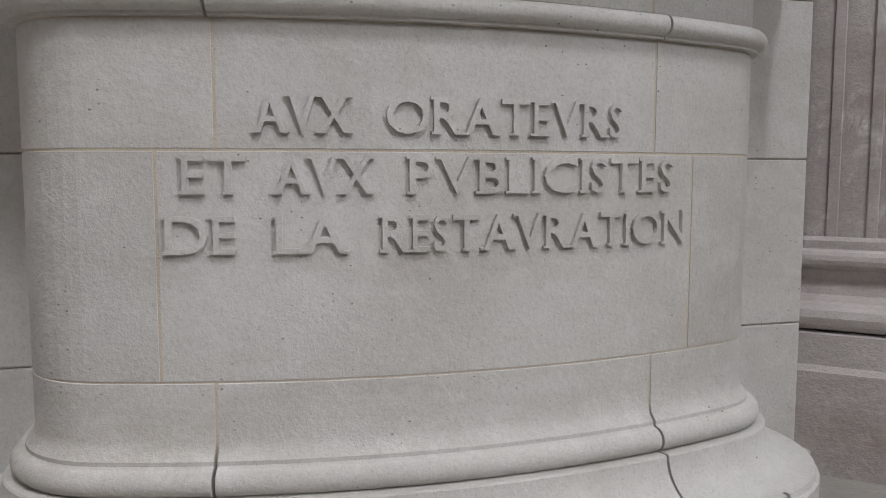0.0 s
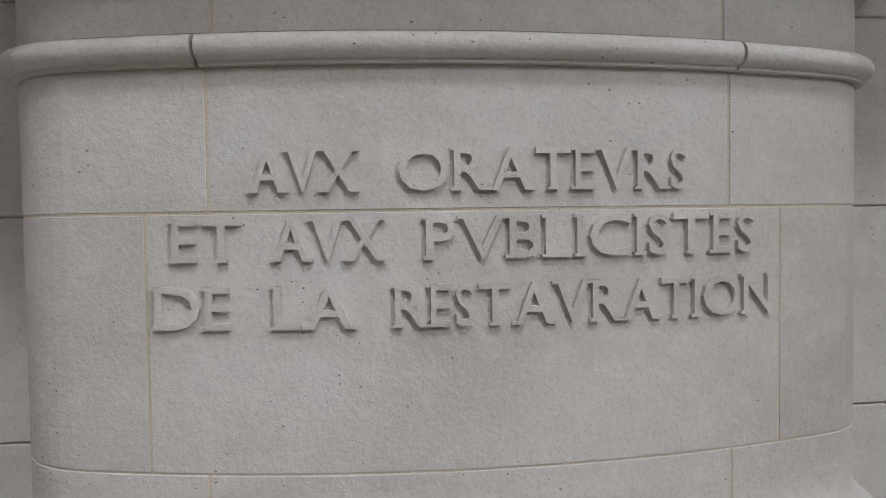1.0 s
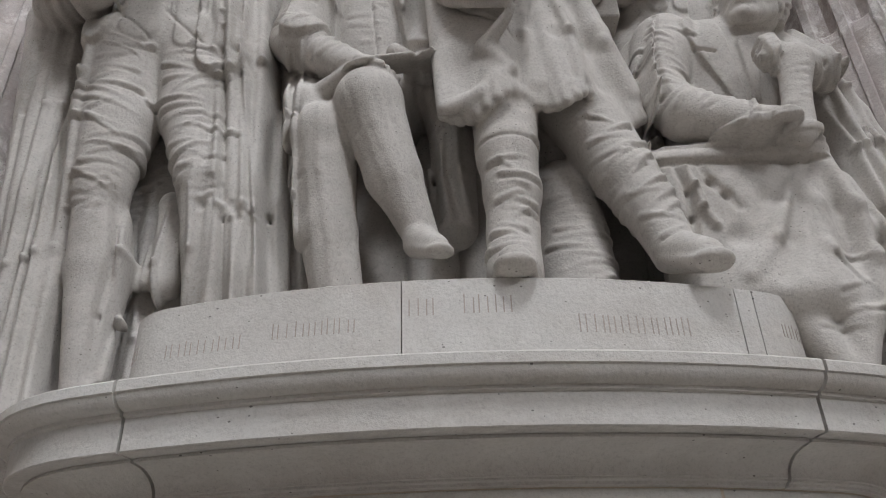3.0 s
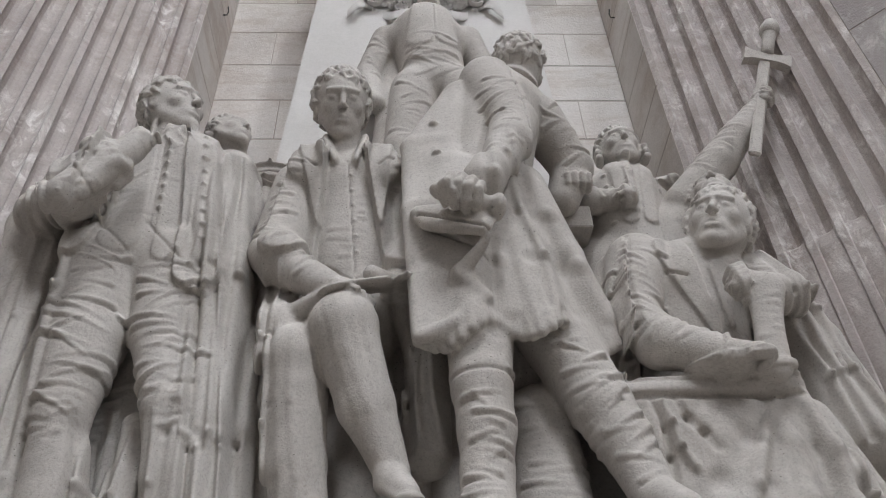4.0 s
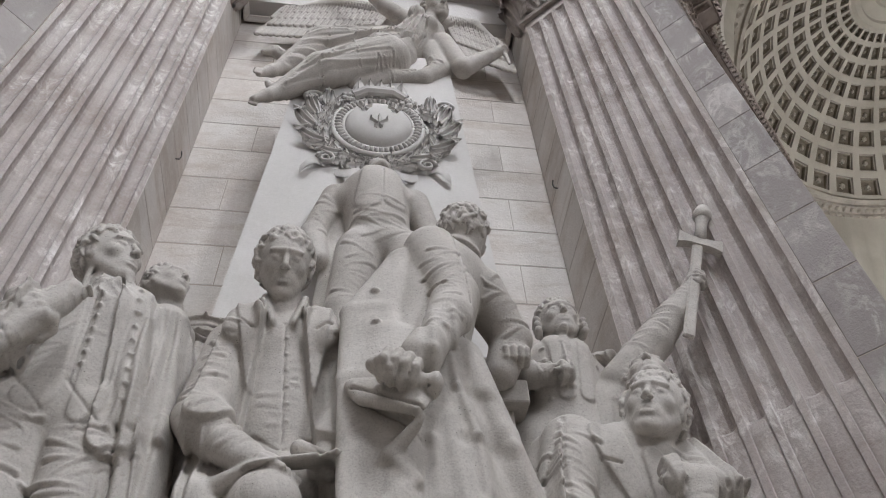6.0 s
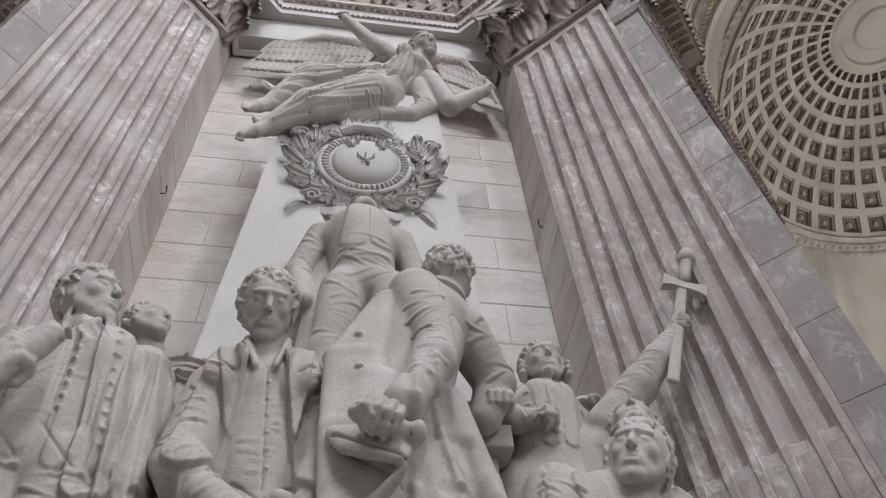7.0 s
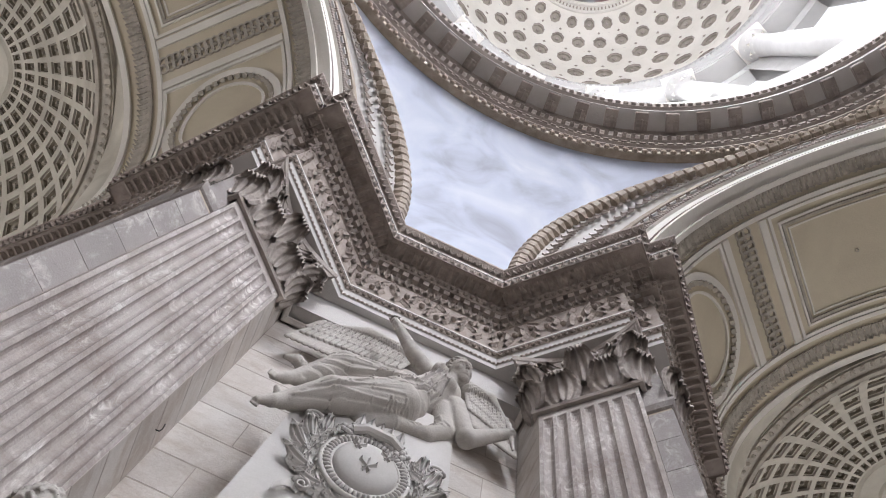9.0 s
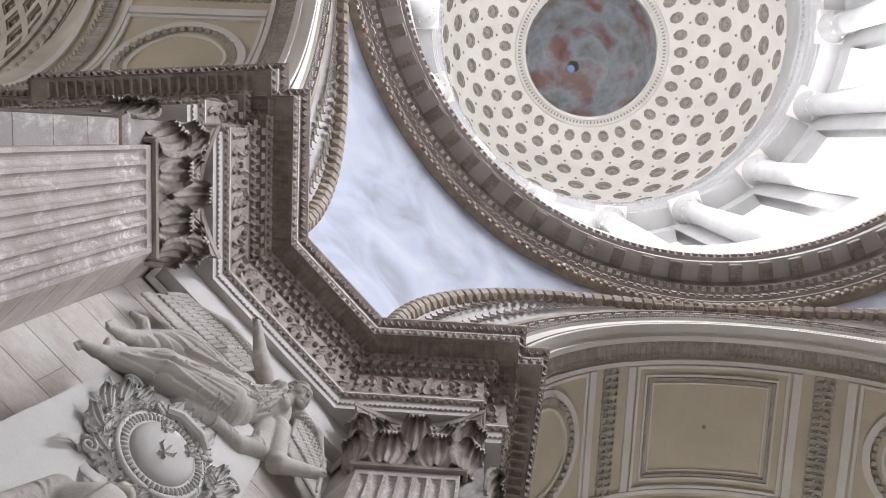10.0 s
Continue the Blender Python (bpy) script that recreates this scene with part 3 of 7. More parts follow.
for p, ang in along(E_LINE[3:11], .08, .175):
    sub("dentil", entablature, dent, pose(p.x, p.y, 0, 0, 0, ang + 180))
far_d = []
for seg in (E_LINE[:4], E_LINE[10:]):
    for p, ang in along(seg, .08, .175):
        far_d.append(moved(box(-.05, .05, 0, .085, 14.10, 14.295), pose(p.x, p.y, 0, 0, 0, ang + 180)))
tagged(sub("dentil_rows", entablature, mesh_of("dentil_rows", *join(*far_d), M_ENT)), kind="stuff")
lots = []
rr = random.Random(12)
for p, ang in along(E_LINE, .25, .15):     # long leaves on the underside of the corona
    lots.append(moved(leaf(.14, .30, .015, 4), pose(p.x, p.y, 14.485, -90, 0, ang + 180)))
for p, ang in along(E_LINE, .56, .12):
    lots.append(moved(leaf(.10, .17, .008, 2), pose(p.x, p.y, 14.51, 0, 0, ang + 180)))
for k, (p, ang) in enumerate(along(E_LINE, .03, .24)):      # scrolling foliage of the frieze
    for q in range(3):
        lots.append(moved(leaf(.13, .26, .02, 3), pose(p.x, p.y, 13.16 + .24 * q, 0, 0, ang + 180) @ Matrix.Rotation(rr.uniform(-.9, .9), 4, "Y")))
    lots.append(moved(blob(.05, .05, .05), pose(p.x, p.y, 13.2 + rr.uniform(0, .6), 0, 0, ang + 180) @ Matrix.Translation((.1, .04, 0))))
for p, ang in along(E_LINE, .66, .11):
    lots.append(moved(leaf(.10, .16, .006, 2), pose(p.x, p.y, 14.85, 0, 0, ang + 180) @ Matrix.Translation((0, -.045, 0))))
for p, ang in along(E_LINE, .01, .10):
    lots.append(moved(blob(.036, .03, .04), pose(p.x, p.y, 12.98, 0, 0, ang + 180)))
for p, ang in along(E_LINE, -.03, .07):
    lots.append(moved(blob(.026, .02, .018), pose(p.x, p.y, 12.745, 0, 0, ang + 180)))
for p, ang in along(E_LINE, .215, .115):
    lots.append(moved(blob(.042, .04, .06), pose(p.x, p.y, 14.39, 0, 0, ang + 180)))
for p, ang in along(E_LINE, .07, .12):
    lots.append(moved(leaf(.10, .14, .03, 2), pose(p.x, p.y, 13.94, 0, 0, ang + 180)))
tagged(sub("carving", entablature, mesh_of("carving", *join(*lots), M_ENT), label="rows of carved leaves and eggs"), kind="stuff")

# ---- pendentive ----
SPH_Z, SPH_R = 15.2, 11.45
ROPE_R = math.sqrt(SPH_R ** 2 - HALF ** 2)
TOP_Z = SPH_Z + math.sqrt(SPH_R ** 2 - 9.55 ** 2)


def pendentive_rows(turn, inset=0.0):
    rows = []
    n, m = 48, 20
    for i in range(n + 1):
        al = radians(-45 + 90 * i / n)
        rho = min(HALF / math.cos(math.pi / 4 - abs(al)), SPH_R - .001)
        z0 = SPH_Z + math.sqrt(max(0, SPH_R ** 2 - rho ** 2))
        row = [(CX + (rho + .3) * math.sin(al + turn), CY + (rho + .3) * math.cos(al + turn), z0 - .3)]
        for k in range(m + 1):
            zz = z0 + (TOP_Z - z0) * k / m
            r = math.sqrt(max(0, SPH_R ** 2 - (zz - SPH_Z) ** 2))
            a = al + turn
            row.append((CX + r * math.sin(a), CY + r * math.cos(a), zz))
        rows.append(row)
    return rows


for q in range(4):
    tagged(new("pendentive", mesh_of("pendentive", *rings(pendentive_rows(q * math.pi / 2)), M_PEND, True)), "painted pendentive with a pale blue clouded sky", "pendentive", kind="structure")


# ---- the four arches: face bands, soffit and the vaults behind ----
def arch_frame(q):
    """Local x across the opening, local y away from the crossing, origin on the springing at the face's middle."""
    a = math.pi / 4 + q * math.pi / 2
    n = Vector((math.sin(a), math.cos(a), 0))
    e = Vector((math.cos(a), -math.sin(a), 0))
    m = Matrix((e, n, (0, 0, 1))).transposed().to_4x4()
    return Matrix.Translation((CX + n.x * HALF, CY + n.y * HALF, SPH_Z)) @ m


def arch_sweep(profile, seg=72):
    """Profile rows (radius, depth) swept over the half circle."""
    return rings([[(-r * math.cos(math.pi * k / seg), d, r * math.sin(math.pi * k / seg)) for k in range(seg + 1)] for r, d in profile])


def on_arch(lot, r, d, ang, lean=0.0):
    """A small carving set on the arch: its z axis points to the arch's centre line outwards."""
    m = Matrix.Translation((-r * math.cos(ang), d, r * math.sin(ang))) @ Matrix.Rotation(ang - math.pi / 2, 4, "Y")
    return moved(lot, m)


R_OPEN, SOFFIT = 5.15, 5.0


def arch(q, detail):
    fr = arch_frame(q)
    ob = thing("arch", "great round arch with carved bands on its face", "arch", kind="structure")
    ob.matrix_basis = fr
    bands = (("rope_bed", [(ROPE_R + .05, .05), (ROPE_R + .02, -.05), (ROPE_R - .22, -.06), (ROPE_R - .23, .0)], M_GILT),
             ("fillet", [(ROPE_R - .23, .0), (ROPE_R - .24, -.03), (ROPE_R - .30, -.03), (ROPE_R - .31, .02)], M_WHITE),
             ("carved_band", [(ROPE_R - .31, .02), (ROPE_R - .62, .02)], M_RING),
             ("plain_band", [(ROPE_R - .62, .02), (ROPE_R - .64, -.02), (ROPE_R - .70, -.02), (ROPE_R - .71, .05), (R_OPEN + .1, .05), (R_OPEN + .08, .02), (R_OPEN, .02), (R_OPEN, .30)], M_DOME))
    for nm, prof, mat in bands:
        sub(nm, ob, mesh_of(nm, *arch_sweep(prof), mat))
    if not detail:
        return ob
    # the carved outer band lies on the pendentive and narrows towards the crown
    spread = lambda ang: .85 * (1 - math.sin(ang) ** 3)
    lean = lambda r: math.sqrt(SPH_R ** 2 - r * r) - HALF
    band_rows = []
    for t, lift in ((-.02, 0.0), (0.0, -.05), (.3, -.05), (.32, -.08), (.40, -.08), (.42, -.05), (.95, -.05), (1.0, -.02), (1.0, .15)):
        row = []
        for k in range(73):
            ang = math.pi * k / 72
            r = ROPE_R - .02 + (spread(ang) + .02) * t
            row.append((-r * math.cos(ang), lean(max(r, ROPE_R)) + lift, r * math.sin(ang)))
        band_rows.append(row)
    sub("outer_band", ob, mesh_of("outer_band", *rings(band_rows), M_FASCIA))
    rope, lots = [], []
    for k in range(78):
        ang = math.pi * (k + .5) / 78
        r = ROPE_R + spread(ang) + .02
        knot = moved(rings([[(.20 * math.cos(u) * w, .17 * math.sin(u) * w, .36 * h) for u in [q * math.pi / 3 for q in range(6)]] for h, w in ((-.5, .4), (-.15, 1), (.2, 1), (.5, .35))], closed_u=True, caps=True), Matrix.Rotation(.7, 4, "X"))
        rope.append(on_arch(knot, r, lean(r) - .06, ang))
        if spread(ang) > .25:
            for t in (.12, .52):
                q = ROPE_R + spread(ang) * t
                lots.append(on_arch(moved(leaf(.19, spread(ang) * .36, .05, 3), pose(0, 0, 0, 0, 0, 180)), q, lean(q + .15) - .06, ang))
    tagged(sub("rope_moulding", ob, mesh_of("rope_moulding", *join(*rope), M_GILT), label="twisted rope moulding"), kind="stuff")
    tagged(sub("leaf_band", ob, mesh_of("leaf_band", *join(*lots), M_RING), label="carved leaf band"), kind="stuff")
    lots = []
    for k in range(110):
        ang = math.pi * (k + .5) / 110
        lots.append(on_arch(moved(leaf(.17, .32, .09, 3), pose(0, 0, 0, 0, 0, 180) @ Matrix.Rotation(.5 if k % 2 else -.5, 4, "Y")), ROPE_R - .62, .01, ang))
        for e in (-.25, .25):
            lots.append(on_arch(blob(.05, .05, .035), ROPE_R - .66, -.02, ang + e * math.pi / 110))
    for k in range(230):
        lots.append(on_arch(blob(.026, .03, .02), R_OPEN + .14, .04, math.pi * (k + .5) / 230))
    tagged(sub("carving", ob, mesh_of("carving", *join(*lots), M_RING), label="carved leaf band"), kind="stuff")
    return ob


for q in range(4):
    arch(q, q in (0, 3))


def soffit_point(ang, d, lift=0.0):
    r = R_OPEN - lift
    return (-r * math.cos(ang), d, r * math.sin(ang))


def soffit_patch(a0, a1, d0, d1, lift0, lift1, na=10):
    """A raised slab of the vault between two angles and two depths."""
    rows = [[soffit_point(a0 + (a1 - a0) * k / na, d, lf) for k in range(na + 1)] for d, lf in ((d0, lift0), (d0, lift1), (d1, lift1), (d1, lift0))]
    v, f = rings(rows)
    n = na + 1
    for j in (0, na):
        f.append((j, n + j, 2 * n + j, 3 * n + j))
    return v, f


def soffit_frame(a0, a1, d0, d1, wa, lift):
    """A raised frame round a sunk panel of the vault."""
    da = wa / R_OPEN
    return join(soffit_patch(a0, a1, d0, d0 + wa, 0, lift), soffit_patch(a0, a1, d1 - wa, d1, 0, lift),
                soffit_patch(a0, a0 + da, d0 + wa, d1 - wa, 0, lift, 2), soffit_patch(a1 - da, a1, d0 + wa, d1 - wa, 0, lift, 2))


def soffit(q):
    lots_p = [rings([[soffit_point(math.pi * k / 80, d) for k in range(81)] for d in (.30, SOFFIT)])]
    ribs, carve = [], []
    for d0, d1 in ((.30, .42), (.86, .96), (SOFFIT - .98, SOFFIT - .88), (SOFFIT - .15, SOFFIT)):
        ribs.append(soffit_patch(0.02, math.pi - .02, d0, d1, -.02, .07, 80))
    # bays over the half circle: small field with a roundel, large square panel, in turn
    d0, d1 = 1.0, SOFFIT - 1.0
    sh = -.06
    spans = [(.33 + sh, .94 + sh, 2), (1.22 + sh, 1.92 + sh, 0), (2.20 + sh, 2.81 + sh, 2)]
    bands_at = [1.08 + sh, 2.06 + sh]
    if q == 3:
        spans = [(math.pi - b, math.pi - a, w) for a, b, w in spans]
        bands_at = [math.pi - b for b in bands_at]
    for a0, a1, what in spans:
        ribs.append(soffit_frame(a0, a1, d0, d1, .07, .06))
        if what == 0:
            ribs.append(soffit_frame(a0 + .045, a1 - .045, d0 + .22, d1 - .22, .05, .05))
            ribs.append(soffit_frame(a0 + .085, a1 - .085, d0 + .42, d1 - .42, .04, .03))
            for k in range(46):
                u = (k + .5) / 46
                for aa, dd in ((a0 + .065, d0 + .3 + (d1 - d0 - .6) * u), (a1 - .065, d0 + .3 + (d1 - d0 - .6) * u), (a0 + .06 + (a1 - a0 - .12) * u, d0 + .33), (a0 + .06 + (a1 - a0 - .12) * u, d1 - .33)):
                    carve.append(on_arch(box(-.03, .03, -.03, .03, -.04, .03), R_OPEN - .01, dd, aa))
            carve.append(on_arch(blob(.05, .05, .06), R_OPEN - .01, (d0 + d1) / 2, (a0 + a1) / 2))
        else:
            am, dm = (a0 + a1) / 2, (d0 + d1) / 2
            ra = min((a1 - a0) / 2 * R_OPEN, (d1 - d0) / 2) * .93
            for rr, lf, w in ((ra, .06, .16), (ra * .72, .05, .06)):
                for r0, r1, l0 in ((rr, rr - w, lf),):
                    rows = []
                    for rad, lift in ((r0, 0), (r0, l0), (r1, l0), (r1, 0)):
                        rows.append([soffit_point(am + rad * math.cos(2 * math.pi * k / 48) / R_OPEN, dm + rad * math.sin(2 * math.pi * k / 48), lift) for k in range(49)])
                    ribs.append(rings(rows))
            for k in range(40):
                u = 2 * math.pi * k / 40
                p = soffit_point(am + ra * .84 * math.cos(u) / R_OPEN, dm + ra * .84 * math.sin(u), .05)
                carve.append(moved(box(-.05, .05, -.05, .05, -.04, .04), Matrix.Translation(p)))
    for a in bands_at:
        for e in (-.11, .11):
            ribs.append(soffit_patch(a + e - .018, a + e + .018, d0, d1, 0, .06, 2))
        for k in range(18):
            dd = d0 + (d1 - d0) * (k + .5) / 18
            for e in (-.018, .018):
                loop = [[soffit_point(a + e + rad * math.cos(2 * math.pi * q / 12) / R_OPEN, dd + rad * math.sin(2 * math.pi * q / 12), lf) for q in range(13)] for rad, lf in ((.13, 0), (.13, .05), (.09, .05), (.09, 0))]
                carve.append(rings(loop))
            carve.append(on_arch(blob(.045, .05, .06), R_OPEN - .01, dd, a))
    for k in range(100):
        a = .03 + (math.pi - .06) * (k + .5) / 100
        for dd in (.64, SOFFIT - .5):
            carve.append(on_arch(moved(leaf(.17, .36, .09, 3), pose(0, -.17, 0, -90, 0, 0)), R_OPEN - .02, dd, a))
            for e in (-.25, .25):
                carve.append(on_arch(box(-.028, .028, -.025, .025, -.06, .02), R_OPEN, dd - .19, a + e * math.pi / 100))
    v1, f1 = join(*lots_p)
    v2, f2 = join(*ribs)
    v3, f3 = join(*carve)
    vs, fs = join((v1, f1), (v2, f2), (v3, f3))
    me = bpy.data.meshes.new("ceiling")
    me.from_pydata([tuple(map(float, p)) for p in vs], [], fs)
    for mt in (M_VAULT, M_DOME, M_VAULT_RIB):
        me.materials.append(mt)
    idx = [0] * len(f1) + [1] * len(f2) + [2] * len(f3)
    me.polygons.foreach_set("material_index", idx)
    ob2 = bpy.data.objects.new("ceiling", me)
    scene.collection.objects.link(ob2)
    tagged(ob2, "coffered barrel vault of ochre plaster with carved ribs", "ceiling", kind="structure")
    ob2.matrix_basis = arch_frame(q)
    return ob2


soffit(0)
soffit(3)


# ---- coffered domes ----
def coffer_dome(name, label, place, nu, rows_t, cell, depth, plain, recess_shade, rosette_r, round_cell=False, shift=False):
    """place(u, t) gives a point and the way outwards; nu cells round, between the heights rows_t."""
    vs, fs, mi = [], [], []

    def add(lot, k):
        o = len(vs)
        vs.extend(lot[0])
        fs.extend([tuple(i + o for i in f) for f in lot[1]])
        mi.extend([k] * len(lot[1]))

    n = 8 if round_cell else 4
    for i, (t0, t1) in enumerate(zip(rows_t[:-1], rows_t[1:])):
        for j in range(nu):
            off = .5 if (shift and i % 2) else 0
            def P(a, b, dep=0.0):
                p, w = place((j + off + a) / nu, t0 + (t1 - t0) * b)
                return tuple(p + w * dep)
            if round_cell:
                ang = [math.pi / 4 * k + math.pi / 8 for k in range(8)]
                outer = []
                for k in range(8):
                    c, s = math.cos(ang[k]), math.sin(ang[k])
                    q = .5 / max(abs(c), abs(s))
                    outer.append((.5 + c * q, .5 + s * q))
                hole = [(.5 + cell * .5 * math.cos(a), .5 + cell * .5 * math.sin(a)) for a in ang]
            else:
                outer = [(0, 0), (1, 0), (1, 1), (0, 1)]
                h = cell / 2
                hole = [(.5 - h, .5 - h), (.5 + h, .5 - h), (.5 + h, .5 + h), (.5 - h, .5 + h)]
            shr = [(.5 + (a - .5) * .84, .5 + (b - .5) * .84) for a, b in hole]
            shr2 = [(.5 + (a - .5) * .78, .5 + (b - .5) * .78) for a, b in hole]
            rws = [[P(a, b) for a, b in outer], [P(a, b) for a, b in hole]]
            add(rings(rws, closed_u=True), 0)
            if round_cell:
                for k, (ca, cb) in enumerate(((1, 1), (0, 1), (0, 0), (1, 0))):
                    add(([P(*outer[2 * k]), P(ca, cb), P(*outer[2 * k + 1])], [(0, 1, 2)]), 0)
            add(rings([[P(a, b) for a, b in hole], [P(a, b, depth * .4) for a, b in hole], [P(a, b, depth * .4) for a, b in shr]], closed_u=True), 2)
            # recess sides and floor get the dark tone that paints their shade
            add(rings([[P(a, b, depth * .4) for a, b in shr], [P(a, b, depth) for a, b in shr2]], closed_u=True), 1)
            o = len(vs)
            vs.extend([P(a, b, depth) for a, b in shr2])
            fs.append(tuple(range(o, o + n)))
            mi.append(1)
            if round_cell:
                q = .075
                lozenge = [(q, 0), (0, q), (-q, 0), (0, -q)]
                add(rings([[P(a, b, -.02) for a, b in lozenge], [P(a * .5, b * .5, -.05) for a, b in lozenge], [P(0, 0, .03)] * 4], closed_u=True), 2)
            # rosette: a ring of petals and a boss
            cpt, w = place((j + off + .5) / nu, t0 + (t1 - t0) * .5)
            e1 = (place((j + off + .6) / nu, t0 + (t1 - t0) * .5)[0] - cpt) * 5
            e2 = (place((j + off + .5) / nu, t0 + (t1 - t0) * .6)[0] - cpt) * 5
            k0 = cell * rosette_r
            row_o, row_i = [], []
            for k in range(12):
                a = 2 * math.pi * k / 12
                q = k0 * (1.0 if k % 2 else .62)
                row_o.append(tuple(cpt + w * depth * .85 + e1 * (q * math.cos(a)) + e2 * (q * math.sin(a))))
                row_i.append(tuple(cpt + w * depth * .35 + e1 * (k0 * .5 * math.cos(a)) + e2 * (k0 * .5 * math.sin(a))))
            ctr = [tuple(cpt + w * depth * .5)] * 12
            add(rings([row_o, row_i, ctr], closed_u=True), 2)
    me = bpy.data.meshes.new(name)
    me.from_pydata(vs, [], fs)
    for mt in (plain, recess_shade, M_VAULT_RIB if plain is M_SAUCER else M_RING):
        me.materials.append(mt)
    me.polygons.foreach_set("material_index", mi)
    me.validate()
    return tagged(new(name, me), label, "ceiling", kind="structure")


DOME_R, DOME_Z, EYE_R = 8.9, 43.5, 3.95


def main_dome(u, t):
    a = 2 * math.pi * u
    w = Vector((math.cos(a) * math.cos(t), math.sin(a) * math.cos(t), math.sin(t)))
    return Vector((CX, CY, DOME_Z)) + w * DOME_R, w


t_top = math.acos((EYE_R + .65) / DOME_R)
coffer_dome("ceiling", "cream coffered dome with carved rosettes", main_dome, 32, [0.06 + (t_top - .06) * k / 6 for k in range(7)], 0.64, .16, M_DOME, M_DOMEC_SHADE, .36, True, True)
zt = DOME_Z + DOME_R * math.sin(t_top)
eye_ring = revolve([(EYE_R + .65, zt), (EYE_R + .60, zt - .10), (EYE_R + .52, zt - .10), (EYE_R + .50, zt), (EYE_R + .25, zt + .02), (EYE_R + .22, zt - .08), (EYE_R + .12, zt - .08), (EYE_R + .08, zt + .05), (EYE_R, zt + .08), (EYE_R, zt + .5), (EYE_R + .3, zt + .9)], 96, centre=(CX, CY))
thing("oculus_ring", "carved ring round the oculus of the dome", "moulding", *eye_ring, M_DOME, kind="structure")
tagged(new("oculus_leaves", mesh_of("oculus_leaves", *join(*[moved(blob(.10, .05, .06), Matrix.Translation((CX, CY, zt - .02)) @ Matrix.Rotation(2 * math.pi * k / 130, 4, "Z") @ Matrix.Translation((EYE_R + .37, 0, 0))) for k in range(130)]), M_RING)), "carved leaf ring round the oculus", "moulding", kind="structure")
cap = revolve([(EYE_R + 3.0, 52.0), (EYE_R + 2.0, 55), (4.6, 59), (2.5, 61.3), (.45, 62.2)], 64, centre=(CX, CY))
thing("painted_cupola", "painted cupola seen through the oculus", "ceiling", *cap, M_APOTH, kind="structure")

# the ring cornice over the pendentives and the drum
ringc = thing("ring_cornice", "richly carved ring cornice below the drum", "cornice", kind="structure")
RZ = TOP_Z
sub("rope_base", ringc, mesh_of("rope_base", *revolve([(9.6, RZ - .1), (9.40, RZ - .08), (9.36, RZ + .05), (9.42, RZ + .15)], 128, centre=(CX, CY)), M_GILT, True))
sub("lower_bands", ringc, mesh_of("lower_bands", *revolve([(9.42, RZ + .15), (9.30, RZ + .18), (9.30, RZ + .30), (9.22, RZ + .32), (9.22, RZ + .55), (9.12, RZ + .58), (9.05, RZ + .66)], 128, centre=(CX, CY)), M_RING))
sub("frieze", ringc, mesh_of("frieze", *revolve([(9.05, RZ + .66), (9.05, RZ + 1.0), (8.95, RZ + 1.05)], 128, centre=(CX, CY)), M_RING))
sub("soffit_band", ringc, mesh_of("soffit_band", *revolve([(8.95, RZ + 1.05), (8.45, RZ + 1.1), (8.45, RZ + 1.3)], 128, centre=(CX, CY)), M_FASCIA))
sub("lip", ringc, mesh_of("lip", *revolve([(8.45, RZ + 1.3), (8.36, RZ + 1.34), (8.30, RZ + 1.5), (8.36, RZ + 1.56), (9.6, RZ + 1.6)], 128, centre=(CX, CY)), M_RING))
block = mesh_of("modillion", *join(box(-.16, .16, -.02, .46, -.16, .0, .02), moved(leaf(.26, .34, .06, 3), pose(0, .02, -.165, -90, 0, 0))), M_RING)
for k in range(72):
    a = 2 * math.pi * k / 72
    sub("modillion", ringc, block, Matrix.Translation((CX + 8.95 * math.cos(a), CY + 8.95 * math.sin(a), RZ + 1.10)) @ Matrix.Rotation(a + math.pi / 2, 4, "Z"))
lots, rope = [], []
for k in range(260):
    a = 2 * math.pi * (k + .5) / 260
    mm = Matrix.Translation((CX, CY, 0)) @ Matrix.Rotation(a, 4, "Z")
    lots.append(moved(box(8.28, 8.40, -.06, .06, RZ + 1.36, RZ + 1.52), mm))
    lots.append(moved(box(9.18, 9.26, -.07, .07, RZ + .34, RZ + .53), mm))
    lots.append(moved(box(9.0, 9.14, -.05, .05, RZ + .58, RZ + .66), mm))
    rope.append(moved(join(box(9.30, 9.42, -.08, .05, RZ - .09, RZ + .08, .03)), mm @ Matrix.Rotation(.0, 4, "X")))
tagged(sub("beads", ringc, mesh_of("beads", *join(*lots), M_RING), label="carved beads and eggs"), kind="stuff")
tagged(sub("rope_moulding", ringc, mesh_of("rope_moulding", *join(*rope), M_GILT), label="toned leaf rope"), kind="stuff")

drum = thing("drum", "white drum with tall windows between columns", "drum", kind="structure")
NB = 16
for k in range(NB):
    a0, a1 = 2 * math.pi * (k + .26) / NB, 2 * math.pi * (k + .74) / NB
    b0, b1 = 2 * math.pi * (k - .26) / NB, 2 * math.pi * (k + .26) / NB
    pier_p = [(9.6, 23.0), (9.6, 41.0)]
    sub("wall_pier", drum, mesh_of("wall_pier", *join(revolve([(9.6, 23.0), (9.6, 41.2), (10.2, 41.2), (10.2, 23.0), (9.6, 23.0)], 6, b0, b1, (CX, CY))), M_WHITE))
    sub("window_foot", drum, mesh_of("window_foot", *revolve([(9.62, 23.0), (9.62, 27.5), (10.2, 27.5)], 6, a0, a1, (CX, CY)), M_WHITE))
    sub("window_head", drum, mesh_of("window_head", *revolve([(10.2, 38.0), (9.62, 38.0), (9.62, 41.2)], 6, a0, a1, (CX, CY)), M_WHITE))
